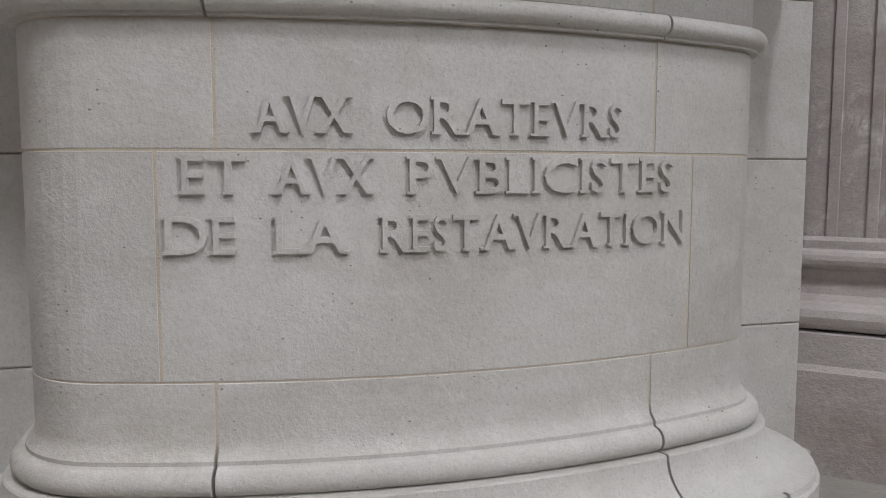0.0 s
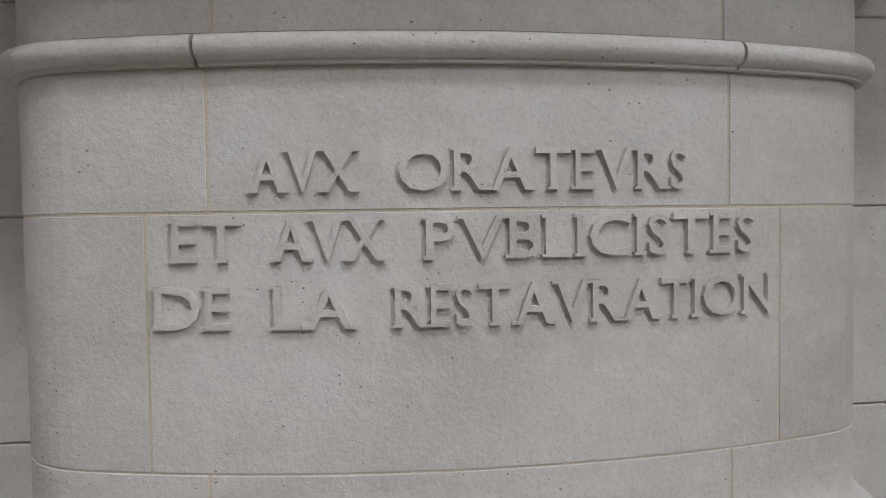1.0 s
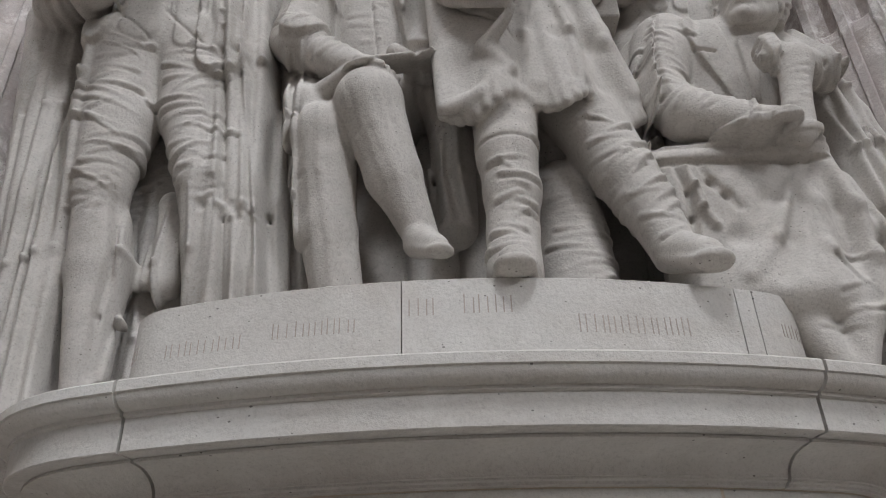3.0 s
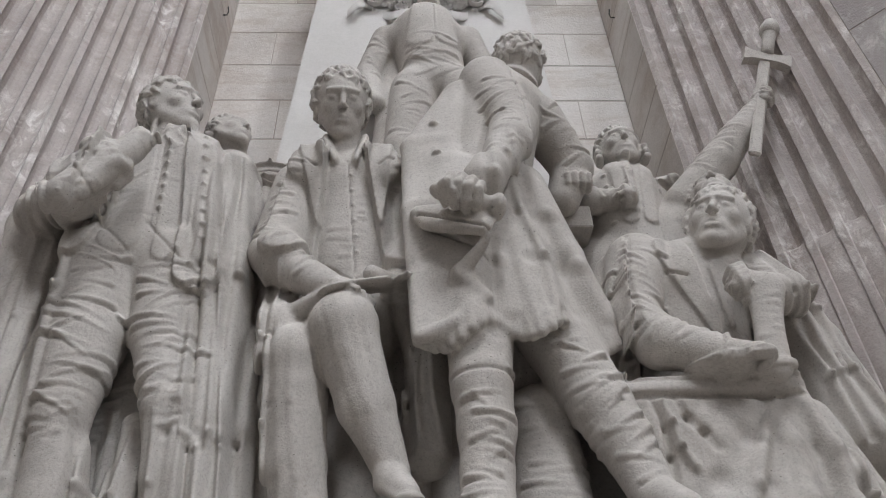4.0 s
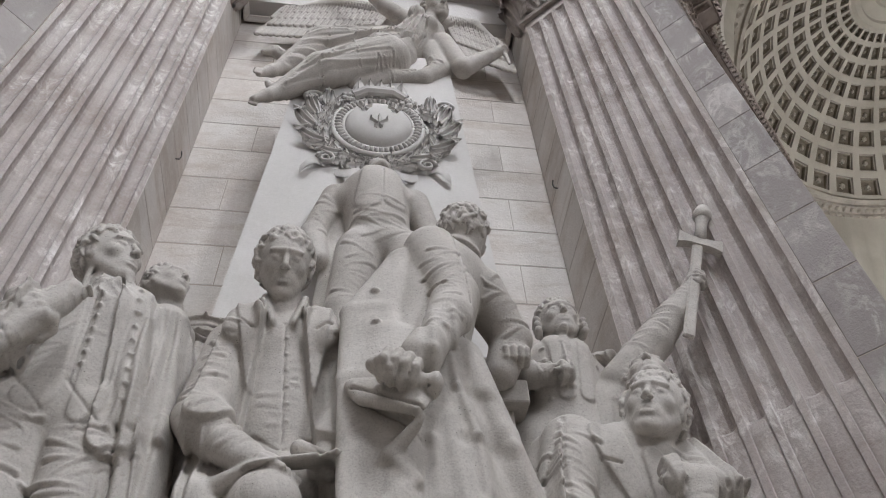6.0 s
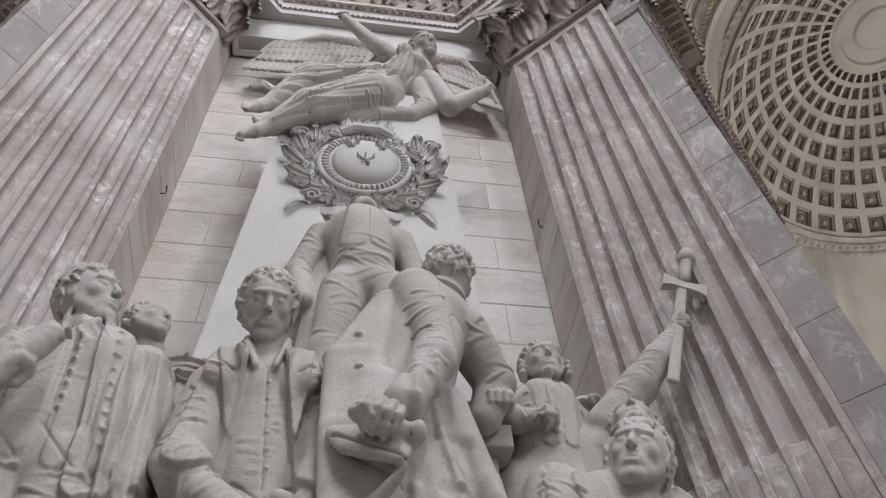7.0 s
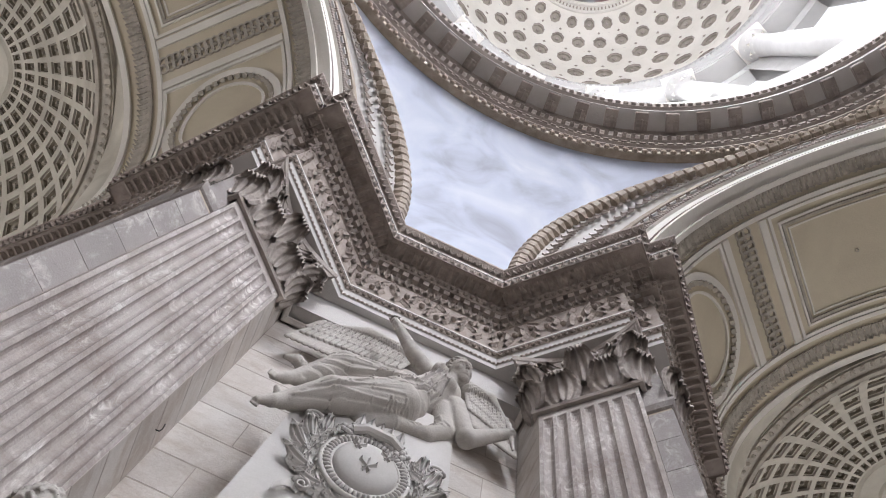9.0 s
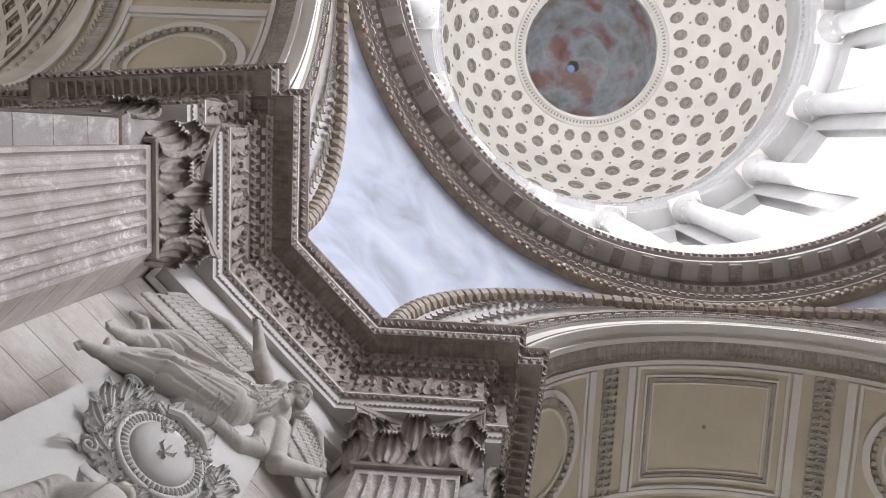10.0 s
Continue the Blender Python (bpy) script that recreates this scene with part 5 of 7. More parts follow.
def nets(F, lo, h):
    """The zero skin of a sampled field, one point for each cell that it crosses."""
    ins = F < 0
    n = np.array(F.shape)
    corners = [(i, j, k) for i in (0, 1) for j in (0, 1) for k in (0, 1)]
    cell = lambda A, c: A[c[0]:n[0] - 1 + c[0], c[1]:n[1] - 1 + c[1], c[2]:n[2] - 1 + c[2]]
    cnt = sum(cell(ins, c).astype(np.int8) for c in corners)
    act = (cnt > 0) & (cnt < 8)
    idx = np.full(act.shape, -1, np.int64)
    ijk = np.argwhere(act)
    idx[act] = np.arange(len(ijk))
    vals = {c: cell(F, c)[act] for c in corners}
    acc, num = np.zeros((len(ijk), 3)), np.zeros(len(ijk))
    for c in corners:
        for a in range(3):
            if c[a] == 0:
                e = list(c)
                e[a] = 1
                v0, v1 = vals[c], vals[tuple(e)]
                x = (v0 < 0) != (v1 < 0)
                t = np.where(x, v0 / np.where(x, v0 - v1, 1), 0)
                p = np.tile(np.array(c, float), (len(ijk), 1))
                p[:, a] = t
                acc += p * x[:, None]
                num += x
    verts = lo + h * (ijk + acc / num[:, None])
    quads = []
    for a in range(3):
        b, c = (a + 1) % 3, (a + 2) % 3
        s0, s1 = [slice(1, -1)] * 3, [slice(1, -1)] * 3
        s0[a], s1[a] = slice(0, -1), slice(1, None)
        A, B = ins[tuple(s0)], ins[tuple(s1)]
        for m, rev in ((A & ~B, False), (~A & B, True)):
            e = np.argwhere(m)
            off = np.ones(3, int)
            off[a] = 0
            e = e + off
            q = []
            for db, dc in ((-1, -1), (0, -1), (0, 0), (-1, 0)):
                g = e.copy()
                g[:, b] += db
                g[:, c] += dc
                q.append(idx[g[:, 0], g[:, 1], g[:, 2]])
            q = np.stack(q if not rev else q[::-1], 1)
            quads.append(q)
    quads = np.concatenate(quads)
    return verts, quads[(quads >= 0).all(1)]


def boot(s, a, b, r0, r1):
    """A shoe: heel, instep and a flat sole."""
    a, b = np.array(a, float), np.array(b, float)
    s.limb(a, b, r0, r1 * .85, k=.02)
    low = np.array((0, 0, -.45 * r0))
    s.limb(a + low, b + low * .6 + (b - a) * .12, r0 * .95, r1 * 1.05, k=.01, flat=((0, 0, 1), 2.2))


def statue_standing():
    """Standing man in an open tailcoat and cloak, a scroll in his fist."""
    s = Sculpt()
    for kn, ft, th, sd in (((-1.49, .36, 3.52), (-1.42, .42, 2.62), (-1.54, .46, 4.35), 1), ((-1.08, .38, 3.58), (-.98, .46, 2.80), (-1.24, .48, 4.35), 2)):
        mid = np.array(th) * .5 + np.array(kn) * .5
        s.limb(th, mid, .205, .175)
        s.limb(mid, kn, .175, .115)
        calf = (np.array(kn) * .62 + np.array(ft) * .38) + (0, .03, 0)
        s.limb(kn, calf, .108, .118)
        s.limb(calf, ft, .118, .07)
        boot(s, np.array(ft) - (0, 0, .04), np.array(ft) + (.02, -.15, -.09), .075, .06)
        s.creases((th[0], th[2] - .05), (kn[0], kn[2] - .02), .19, 17, .022, sd)
        s.creases((kn[0], kn[2] + .08), (kn[0], kn[2] - .12), .13, 7, .010, sd + 5, .1)
    s.lump((-1.40, .50, 4.40), (.31, .22, .25))
    s.limb((-1.40, .48, 4.42), (-1.34, .46, 4.95), .25, .275, flat=((0, 1, 0), 1.2))
    s.lump((-1.34, .45, 4.95), (.33, .22, .25))
    # open coat fronts, waistcoat points, buttons
    D = .62
    s.mark((-1.55, 5.08), (-1.66, 4.40), .075, .040, .10, .86, D)
    s.mark((-1.17, 5.10), (-1.06, 4.20), .075, .042, .11, .86, D)
    s.mark((-1.46, 4.98), (-1.45, 4.42), .09, .012, .11, .8, D)
    s.mark((-1.24, 4.98), (-1.21, 4.34), .085, .012, .09, .8, D)
    s.mark((-1.345, 5.0), (-1.33, 4.50), .008, -.010, .010, .2, D)
    s.mark((-1.58, 4.52), (-1.40, 4.33), .012, -.010, .010, .2, D)
    s.mark((-1.34, 4.50), (-1.14, 4.26), .012, -.012, .010, .2, D)
    for a, b, n in (((-1.50, 5.04), (-1.58, 4.44), 7), ((-1.15, 5.08), (-1.05, 4.30), 9), ((-1.315, 5.0), (-1.30, 4.52), 7)):
        for i in range(n):
            q = (a[0] + (b[0] - a[0]) * i / n, a[1] + (b[1] - a[1]) * i / n)
            s.mark(q, (q[0] + .002, q[1]), .017, .016, .017, .4, D)
    s.creases((-1.42, 4.86), (-1.42, 4.45), .24, 8, .008, 9)
    # cravat, neck, head
    s.limb((-1.345, .40, 5.02), (-1.39, .39, 5.24), .115, .10, k=.03)
    s.lump((-1.33, .26, 5.06), (.075, .06, .14), .012, 50)
    s.limb((-1.49, .36, 5.08), (-1.48, .32, 5.27), .05, .035, k=.01, flat=((1, .5, 0), 2.5))
    s.limb((-1.22, .34, 5.08), (-1.26, .30, 5.24), .05, .03, k=.01, flat=((1, -.5, 0), 2.5))
    s.head((-1.41, .36, 5.42), .185, (.78, -.58, .12), (-.15, -.1, 1))
    # sleeves
    s.chain([(-1.66, .43, 5.04), (-1.92, .38, 4.66), (-1.68, .14, 4.58), (-1.55, .07, 4.63)], [.145, .12, .10, .085])
    s.creases((-1.68, 5.02), (-1.90, 4.66), .13, 8, .016, 3)
    s.creases((-1.90, 4.62), (-1.6, 4.58), .10, 6, .014, 4)
    s.fist((-1.50, .05, 4.66), .105, (.5, -.4, .5), (.6, 0, -.7))
    s.limb((-1.60, -.01, 4.40), (-1.38, .06, 4.84), .05, .06, k=.008)
    s.chain([(-1.06, .48, 5.04), (-.95, .62, 4.7)], [.14, .13])
    # cloak: broad hanging cloths with long folds
    s.chain([(-1.05, .56, 4.98), (-.96, .60, 4.4), (-.90, .64, 3.4), (-.88, .66, 2.50)], [.12, .15, .18, .19], flat=((.25, 1, 0), 1.4))
    s.folds((-1.10, 5.05), (-.92, 5.05), (-1.04, 2.72), (-.72, 2.72), 7, .034, 0.029, 3)
    s.chain([(-1.72, .52, 5.10), (-1.98, .54, 4.70), (-1.80, .55, 3.6), (-1.70, .56, 2.50)], [.11, .17, .20, .18], flat=((-.2, 1, 0), 1.3))
    s.folds((-1.98, 4.85), (-1.74, 5.0), (-1.88, 2.50), (-1.56, 2.50), 8, .036, 0.030, 4)
    s.limb((-1.68, .42, 4.3), (-1.67, .46, 2.50), .08, .10)
    s.chain([(-1.62, .52, 5.12), (-1.35, .62, 5.10), (-1.02, .6, 5.10)], [.10, .12, .10])
    s.limb((-1.28, .70, 4.6), (-1.24, .74, 2.50), .28, .34, flat=((0, 1, 0), 1.8))
    s.folds((-1.45, 3.5), (-1.08, 3.5), (-1.42, 2.7), (-1.08, 2.7), 6, .03, .03, 6, deep=.8)
    s.limb((-1.24, .50, 3.55), (-1.22, .50, 3.18), .06, .10, flat=((0, 1, 0), 1.5))
    for u in (0, .25, .5, .75, 1):
        s.chain([(-1.16 + .12 * u, .33 + .10 * u, 5.02), (-1.02 + .14 * u, .34 + .12 * u, 4.30), (-.93 + .14 * u, .38 + .12 * u, 3.5), (-.88 + .15 * u, .42 + .12 * u, 2.62)], [.05, .055, .06, .06], k=.02)
    s.folds((-1.12, 4.9), (-1.02, 4.9), (-.93, 2.7), (-.74, 2.7), 4, .022, .022, 14, .02, .6)
    for z_ in (4.36, 4.30):
        s.mark((-1.60, z_), (-1.42, z_ - .08), .008, .010, .008, .1, D)
    return s.skin("statue", "stone statue of a standing man in tailcoat holding a scroll", M_STATUE)


def statue_behind():
    """Half-hidden cloaked man between the standing and the seated figure."""
    s = Sculpt(.0105)
    s.head((-1.22, .80, 5.72), .150, (.72, -.60, .30))
    s.limb((-1.16, .86, 5.42), (-1.20, .83, 5.62), .105, .085)
    s.chain([(-1.25, .88, 5.30), (-.98, .86, 5.42), (-.74, .84, 5.42), (-.45, .84, 5.34)], [.12, .085, .075, .05])
    s.folds((-1.2, 5.48), (-1.12, 5.16), (-.44, 5.42), (-.62, 5.14), 7, .020, .035, 8)
    s.chain([(-.92, .84, 5.28), (-.80, .74, 4.6), (-.74, .74, 3.6), (-.72, .76, 2.50)], [.16, .19, .22, .22], flat=((0, 1, 0), 1.3))
    s.chain([(-.6, .88, 5.26), (-.66, .86, 4.4), (-.66, .86, 2.50)], [.10, .20, .24], flat=((0, 1, 0), 1.3))
    s.folds((-1.02, 5.2), (-.52, 5.25), (-.96, 2.7), (-.45, 2.7), 9, .036, 0.032, 11)
    return s.skin("statue", "stone statue of a cloaked man half hidden behind others", M_STATUE)


def statue_seated():
    """Seated man in a frock coat, writing on his knee."""
    s = Sculpt()
    D = .60
    s.head((-.475, .32, 5.42), .185, (.14, -.90, -.50), (0, -.35, 1))
    s.limb((-.45, .46, 5.06), (-.46, .42, 5.30), .105, .09)
    for e in (-1, 1):
        s.limb((-.445 + e * .10, .38, 5.20), (-.43 + e * .05, .31, 4.98), .045, .03, k=.006, flat=((e, .4, 0), 1.8))
        s.limb((-.445 + e * .15, .42, 5.16), (-.43 + e * .21, .33, 4.92), .06, .035, k=.008, flat=((e * .5, 1, 0), 1.8))
    s.lump((-.43, .54, 4.92), (.33, .21, .25))
    s.limb((-.42, .52, 4.95), (-.37, .58, 4.30), .24, .22, flat=((0, 1, 0), 1.2))
    s.lump((-.38, .62, 4.15), (.29, .27, .20))
    # coat with broad lapels over a buttoned waistcoat
    s.mark((-.63, 4.98), (-.68, 4.36), .11, .045, .13, .86, D)
    s.mark((-.22, 4.98), (-.10, 4.36), .11, .045, .13, .86, D)
    s.mark((-.60, 5.08), (-.55, 4.58), .085, .028, .015, .85, D)
    s.mark((-.26, 5.08), (-.24, 4.58), .085, .028, .015, .85, D)
    s.mark((-.64, 4.94), (-.57, 4.90), .012, -.022, .010, .2, D)
    s.mark((-.18, 4.95), (-.25, 4.90), .012, -.022, .010, .2, D)
    s.mark((-.42, 4.98), (-.36, 4.30), .007, -.010, .007, .2, D)
    for i in range(6):
        s.mark((-.40 + .01 * i, 4.88 - .095 * i), (-.40 + .01 * i, 4.879 - .095 * i), .014, .012, .014, .4, D)
    s.creases((-.38, 4.8), (-.36, 4.32), .13, 9, .008, 5, .1)
    s.mark((-.50, 4.34), (-.37, 4.24), .012, -.012, .01, .2, D)
    s.mark((-.22, 4.34), (-.35, 4.24), .012, -.012, .01, .2, D)
    # arms
    s.chain([(-.70, .52, 4.98), (-.77, .42, 4.42), (-.70, .32, 4.28), (-.46, .20, 4.05)], [.135, .105, .105, .075])
    s.creases((-.70, 4.98), (-.78, 4.45), .12, 10, .018, 21)
    s.creases((-.76, 4.38), (-.5, 4.1), .10, 9, .016, 22)
    s.limb((-.50, .20, 4.06), (-.37, .16, 4.0), .062, .05, k=.012)
    for i in range(4):
        s.limb((-.41 + .02 * i, .12 + .025 * i, 4.01), (-.31 + .02 * i, .08 + .03 * i, 3.94), .02, .016, k=.005)
    s.chain([(-.14, .54, 5.0), (-.03, .50, 4.5), (-.16, .34, 4.14)], [.13, .105, .075])
    s.creases((-.12, 4.98), (-.03, 4.5), .11, 9, .018, 23)
    s.limb((-.18, .30, 4.13), (-.26, .18, 4.10), .055, .04, k=.01)
    # legs, the near one crossed forward
    s.limb((-.44, .62, 4.06), (-.37, .20, 3.83), .19, .145)
    s.chain([(-.37, .19, 3.83), (-.27, .27, 3.50), (-.165, .31, 3.24)], [.138, .115, .072])
    boot(s, (-.165, .29, 3.20), (-.10, .10, 3.06), .07, .05)
    s.folds((-.48, 3.88), (-.30, 3.9), (-.26, 3.2), (-.10, 3.25), 3, .03, .006, 31, .02, .34)
    s.limb((-.58, .62, 4.02), (-.57, .30, 3.74), .18, .145)
    s.chain([(-.57, .30, 3.74), (-.54, .37, 3.3), (-.48, .40, 2.93)], [.14, .118, .10])
    boot(s, (-.48, .36, 2.90), (-.49, .20, 2.90), .08, .06)
    s.folds((-.68, 3.8), (-.48, 3.8), (-.60, 2.95), (-.40, 2.95), 3, .03, .007, 32, .02, .5)
    # coat skirts over the seat, and the book on the knee
    s.chain([(-.70, .55, 4.28), (-.65, .32, 3.92), (-.62, .26, 3.72)], [.09, .10, .04], k=.02)
    s.limb((-.64, .32, 3.95), (-.42, .12, 3.98), .06, .02, k=.012)
    s.chain([(-.74, .62, 4.3), (-.74, .64, 3.6), (-.72, .62, 3.12)], [.12, .13, .09])
    s.folds((-.84, 4.2), (-.66, 4.2), (-.82, 3.1), (-.64, 3.1), 4, .03, .03, 33)
    s.chain([(-.10, .54, 4.3), (-.04, .48, 4.0), (-.02, .52, 3.4)], [.12, .12, .10])
    s.folds((-.2, 4.1), (.04, 4.1), (-.12, 3.4), (.06, 3.4), 4, .03, .03, 34)
    s.limb((-.40, .14, 3.985), (-.06, .24, 4.11), .09, .11, k=.006, flat=((-.3, -.4, 1), 5.5))
    # block seat and hanging cloth behind the legs
    s.limb((-.40, .88, 3.9), (-.36, .88, 2.50), .33, .36, flat=((0, 1, 0), 1.5))
    s.limb((-.12, .66, 3.6), (-.10, .66, 2.50), .10, .14)
    return s.skin("statue", "stone statue of a seated man writing on his knee", M_STATUE)


def statue_leaning():
    """Man in a long coat and boots, turned away, a roll in his lowered fist."""
    s = Sculpt()
    s.head((.60, .48, 6.0), .185, (.45, .75, -.15), (.1, -.1, 1), tall=1.1)
    s.limb((.50, .46, 5.68), (.57, .48, 5.88), .135, .115)
    s.lump((.41, .46, 5.54), (.31, .23, .29))
    s.limb((.40, .43, 5.5), (.26, .40, 4.75), .27, .24)
    s.lump((.27, .42, 4.66), (.30, .25, .28))
    s.mark((.44, 5.86), (.66, 5.76), .035, .030, .035, .6)
    s.mark((.46, 5.80), (.50, 4.9), .007, -.012, .007, .2)
    # near arm down to the fist with the roll
    s.chain([(.35, .30, 5.60), (.45, .17, 5.10), (.40, .08, 4.86), (.25, 0, 4.47)], [.165, .128, .112, .080], k=.02)
    s.creases((.37, 5.45), (.44, 5.05), .15, 8, .016, 41, .4)
    s.creases((.44, 5.08), (.30, 4.6), .11, 8, .012, 42, .3)
    s.limb((.275, 0, 4.56), (.235, -.02, 4.485), .100, .094, k=.006)
    s.mark((.36, 4.66), (.362, 4.66), .026, .016, .026, .4)
    s.fist((.145, -.085, 4.33), .105, (-.25, -.80, -.50), (.92, .12, -.20))
    s.limb((.03, -.10, 4.335), (.28, -.06, 4.285), .040, .044, k=.006)
    s.limb((.285, -.06, 4.284), (.30, -.058, 4.281), .030, .028, k=.004, cut=True)
    # far arm bent behind
    s.chain([(.66, .48, 5.50), (.84, .60, 5.22), (.76, .62, 4.98)], [.15, .12, .095])
    s.creases((.70, 5.5), (.84, 5.2), .12, 7, .018, 43)
    s.fist((.84, .56, 5.06), .09, (0, -.4, -.9), (1, 0, 0))
    # long coat flaring to a wavy hem
    n = 26
    for i in range(n):
        u = i / (n - 1)
        wave = math.sin(u * 17 + .6)
        x1 = -.06 + .90 * u
        y1 = .18 - .10 * math.sin(u * math.pi) + .22 * u * u + .050 * wave
        z1 = 3.72 + .045 * math.sin(u * 17 + 1.9) + .12 * u
        x0 = .08 + .42 * u
        s.limb((x0, .24 + .10 * u, 4.80), ((x0 + x1) / 2, (y1 + .24 + .10 * u) / 2 - .015, (4.80 + z1) / 2), .10, .060, k=.03)
        s.limb(((x0 + x1) / 2, (y1 + .24 + .10 * u) / 2 - .015, (4.80 + z1) / 2), (x1, y1, z1), .060, .026, k=.02)
    for i in range(6):
        u = i / 5
        s.limb((.10 + .42 * u, .58, 4.8), (.04 + .74 * u, .60, 3.84), .12, .09)
    s.folds((.24, 4.75), (.52, 4.8), (.20, 3.85), (.80, 3.95), 6, .055, .026, 44, .02, .42)
    # the open coat front spreads in a broad flat sheet beyond the body, its corner turned over the fist
    for u in (0, .2, .4, .6, .8, 1):
        s.chain([(.16 + .04 * u, .33 - .02 * u, 5.52), (-.09 + .20 * u, .27 - .03 * u, 5.02), (-.09 + .22 * u, .20 - .05 * u, 4.50), (-.06 + .24 * u, .14 - .01 * u, 3.74)], [.07, .05, .042, .030], k=.03)
    for i in range(15):
        u = i / 14
        s.limb((-.06 + .32 * u, .12 - .12 * u, 4.40 - .08 * u), (-.02 + .26 * u, .07 - .13 * u, 4.29 - .15 * u), .034, .022, k=.03)
    s.chain([(.25, -.05, 4.12), (.12, .08, 4.02), (.22, .09, 3.90), (.10, .10, 3.78), (-.05, .13, 3.73)], [.022, .035, .035, .030, .024], k=.02)
    s.mark((-.06, 4.36), (.24, 4.14), .012, -.022, .010, .1, .3)
    for i in range(4):
        s.mark((.03 + .01 * i, 5.15 - .28 * i), (.032 + .01 * i, 5.15 - .28 * i), .028, .022, .028, .4, .4)
    # booted legs
    s.limb((.22, .34, 4.2), (.19, .22, 3.55), .18, .122)
    s.chain([(.19, .22, 3.58), (.20, .22, 3.36), (.19, .22, 3.18), (.18, .18, 2.98)], [.122, .112, .098, .105])
    s.creases((.19, 3.50), (.19, 3.05), .115, 13, .024, 46, .3)
    s.mark((.06, 3.56), (.33, 3.57), .012, -.010, .012, .2)
    boot(s, (.18, .20, 2.96), (.16, .0, 2.93), .095, .07)
    s.limb((.44, .42, 4.2), (.68, .32, 3.52), .19, .132)
    s.chain([(.68, .32, 3.52), (.74, .30, 3.36), (.80, .26, 3.12)], [.132, .115, .09])
    s.creases((.58, 3.8), (.79, 3.15), .13, 14, .024, 47, .3)
    boot(s, (.80, .25, 3.10), (.84, .06, 2.97), .085, .075)
    # rough rock between the legs
    s.chain([(.46, .54, 3.58), (.48, .52, 2.86)], [.15, .18])
    s.creases((.46, 3.6), (.48, 2.9), .2, 16, .016, 48, .1)
    return s.skin("statue", "stone statue of a man in long coat gripping a roll", M_STATUE)


def statue_back():
    """Man standing high before the slab, leaning back."""
    s = Sculpt(.0105)
    s.head((.04, .84, 7.20), .145, (.1, -.75, .5))
    s.limb((.02, .88, 6.95), (.03, .86, 7.10), .11, .09)
    s.lump((.02, .86, 6.82), (.33, .20, .24))
    s.limb((.02, .84, 6.85), (.06, .82, 6.45), .25, .225)
    s.lump((.08, .84, 6.28), (.27, .20, .20))
    s.chain([(-.06, .82, 6.2), (-.13, .82, 5.6), (-.12, .84, 4.9)], [.17, .13, .11])
    s.chain([(.24, .82, 6.2), (.35, .80, 5.6), (.36, .84, 4.9)], [.17, .14, .12])
    s.chain([(-.26, .88, 6.88), (-.40, .90, 6.45), (-.34, .84, 6.12)], [.12, .095, .075])
    s.chain([(.32, .88, 6.88), (.44, .90, 6.5), (.36, .88, 6.2)], [.12, .095, .075])
    s.mark((.0, 6.95), (-.02, 6.56), .09, .016, .12, .8, .9)
    s.mark((.14, 6.95), (.16, 6.56), .07, .016, .10, .8, .9)
    s.mark((.07, 6.9), (.08, 6.52), .008, -.012, .02, .2, .9)
    s.creases((.06, 6.6), (.09, 6.2), .25, 9, .012, 51)
    s.creases((-.06, 6.15), (-.13, 5.6), .15, 9, .014, 52)
    s.creases((.24, 6.15), (.35, 5.6), .15, 9, .014, 53)
    s.creases((-.28, 6.8), (-.38, 6.4), .1, 6, .014, 54)
    s.limb((-.22, .94, 6.6), (-.26, .94, 5.2), .08, .12)
    s.limb((.05, .98, 5.2), (.05, .95, 2.50), .42, .5, flat=((0, 1, 0), 1.6))
    return s.skin("statue", "stone statue of a man in breeches before the slab", M_STATUE)


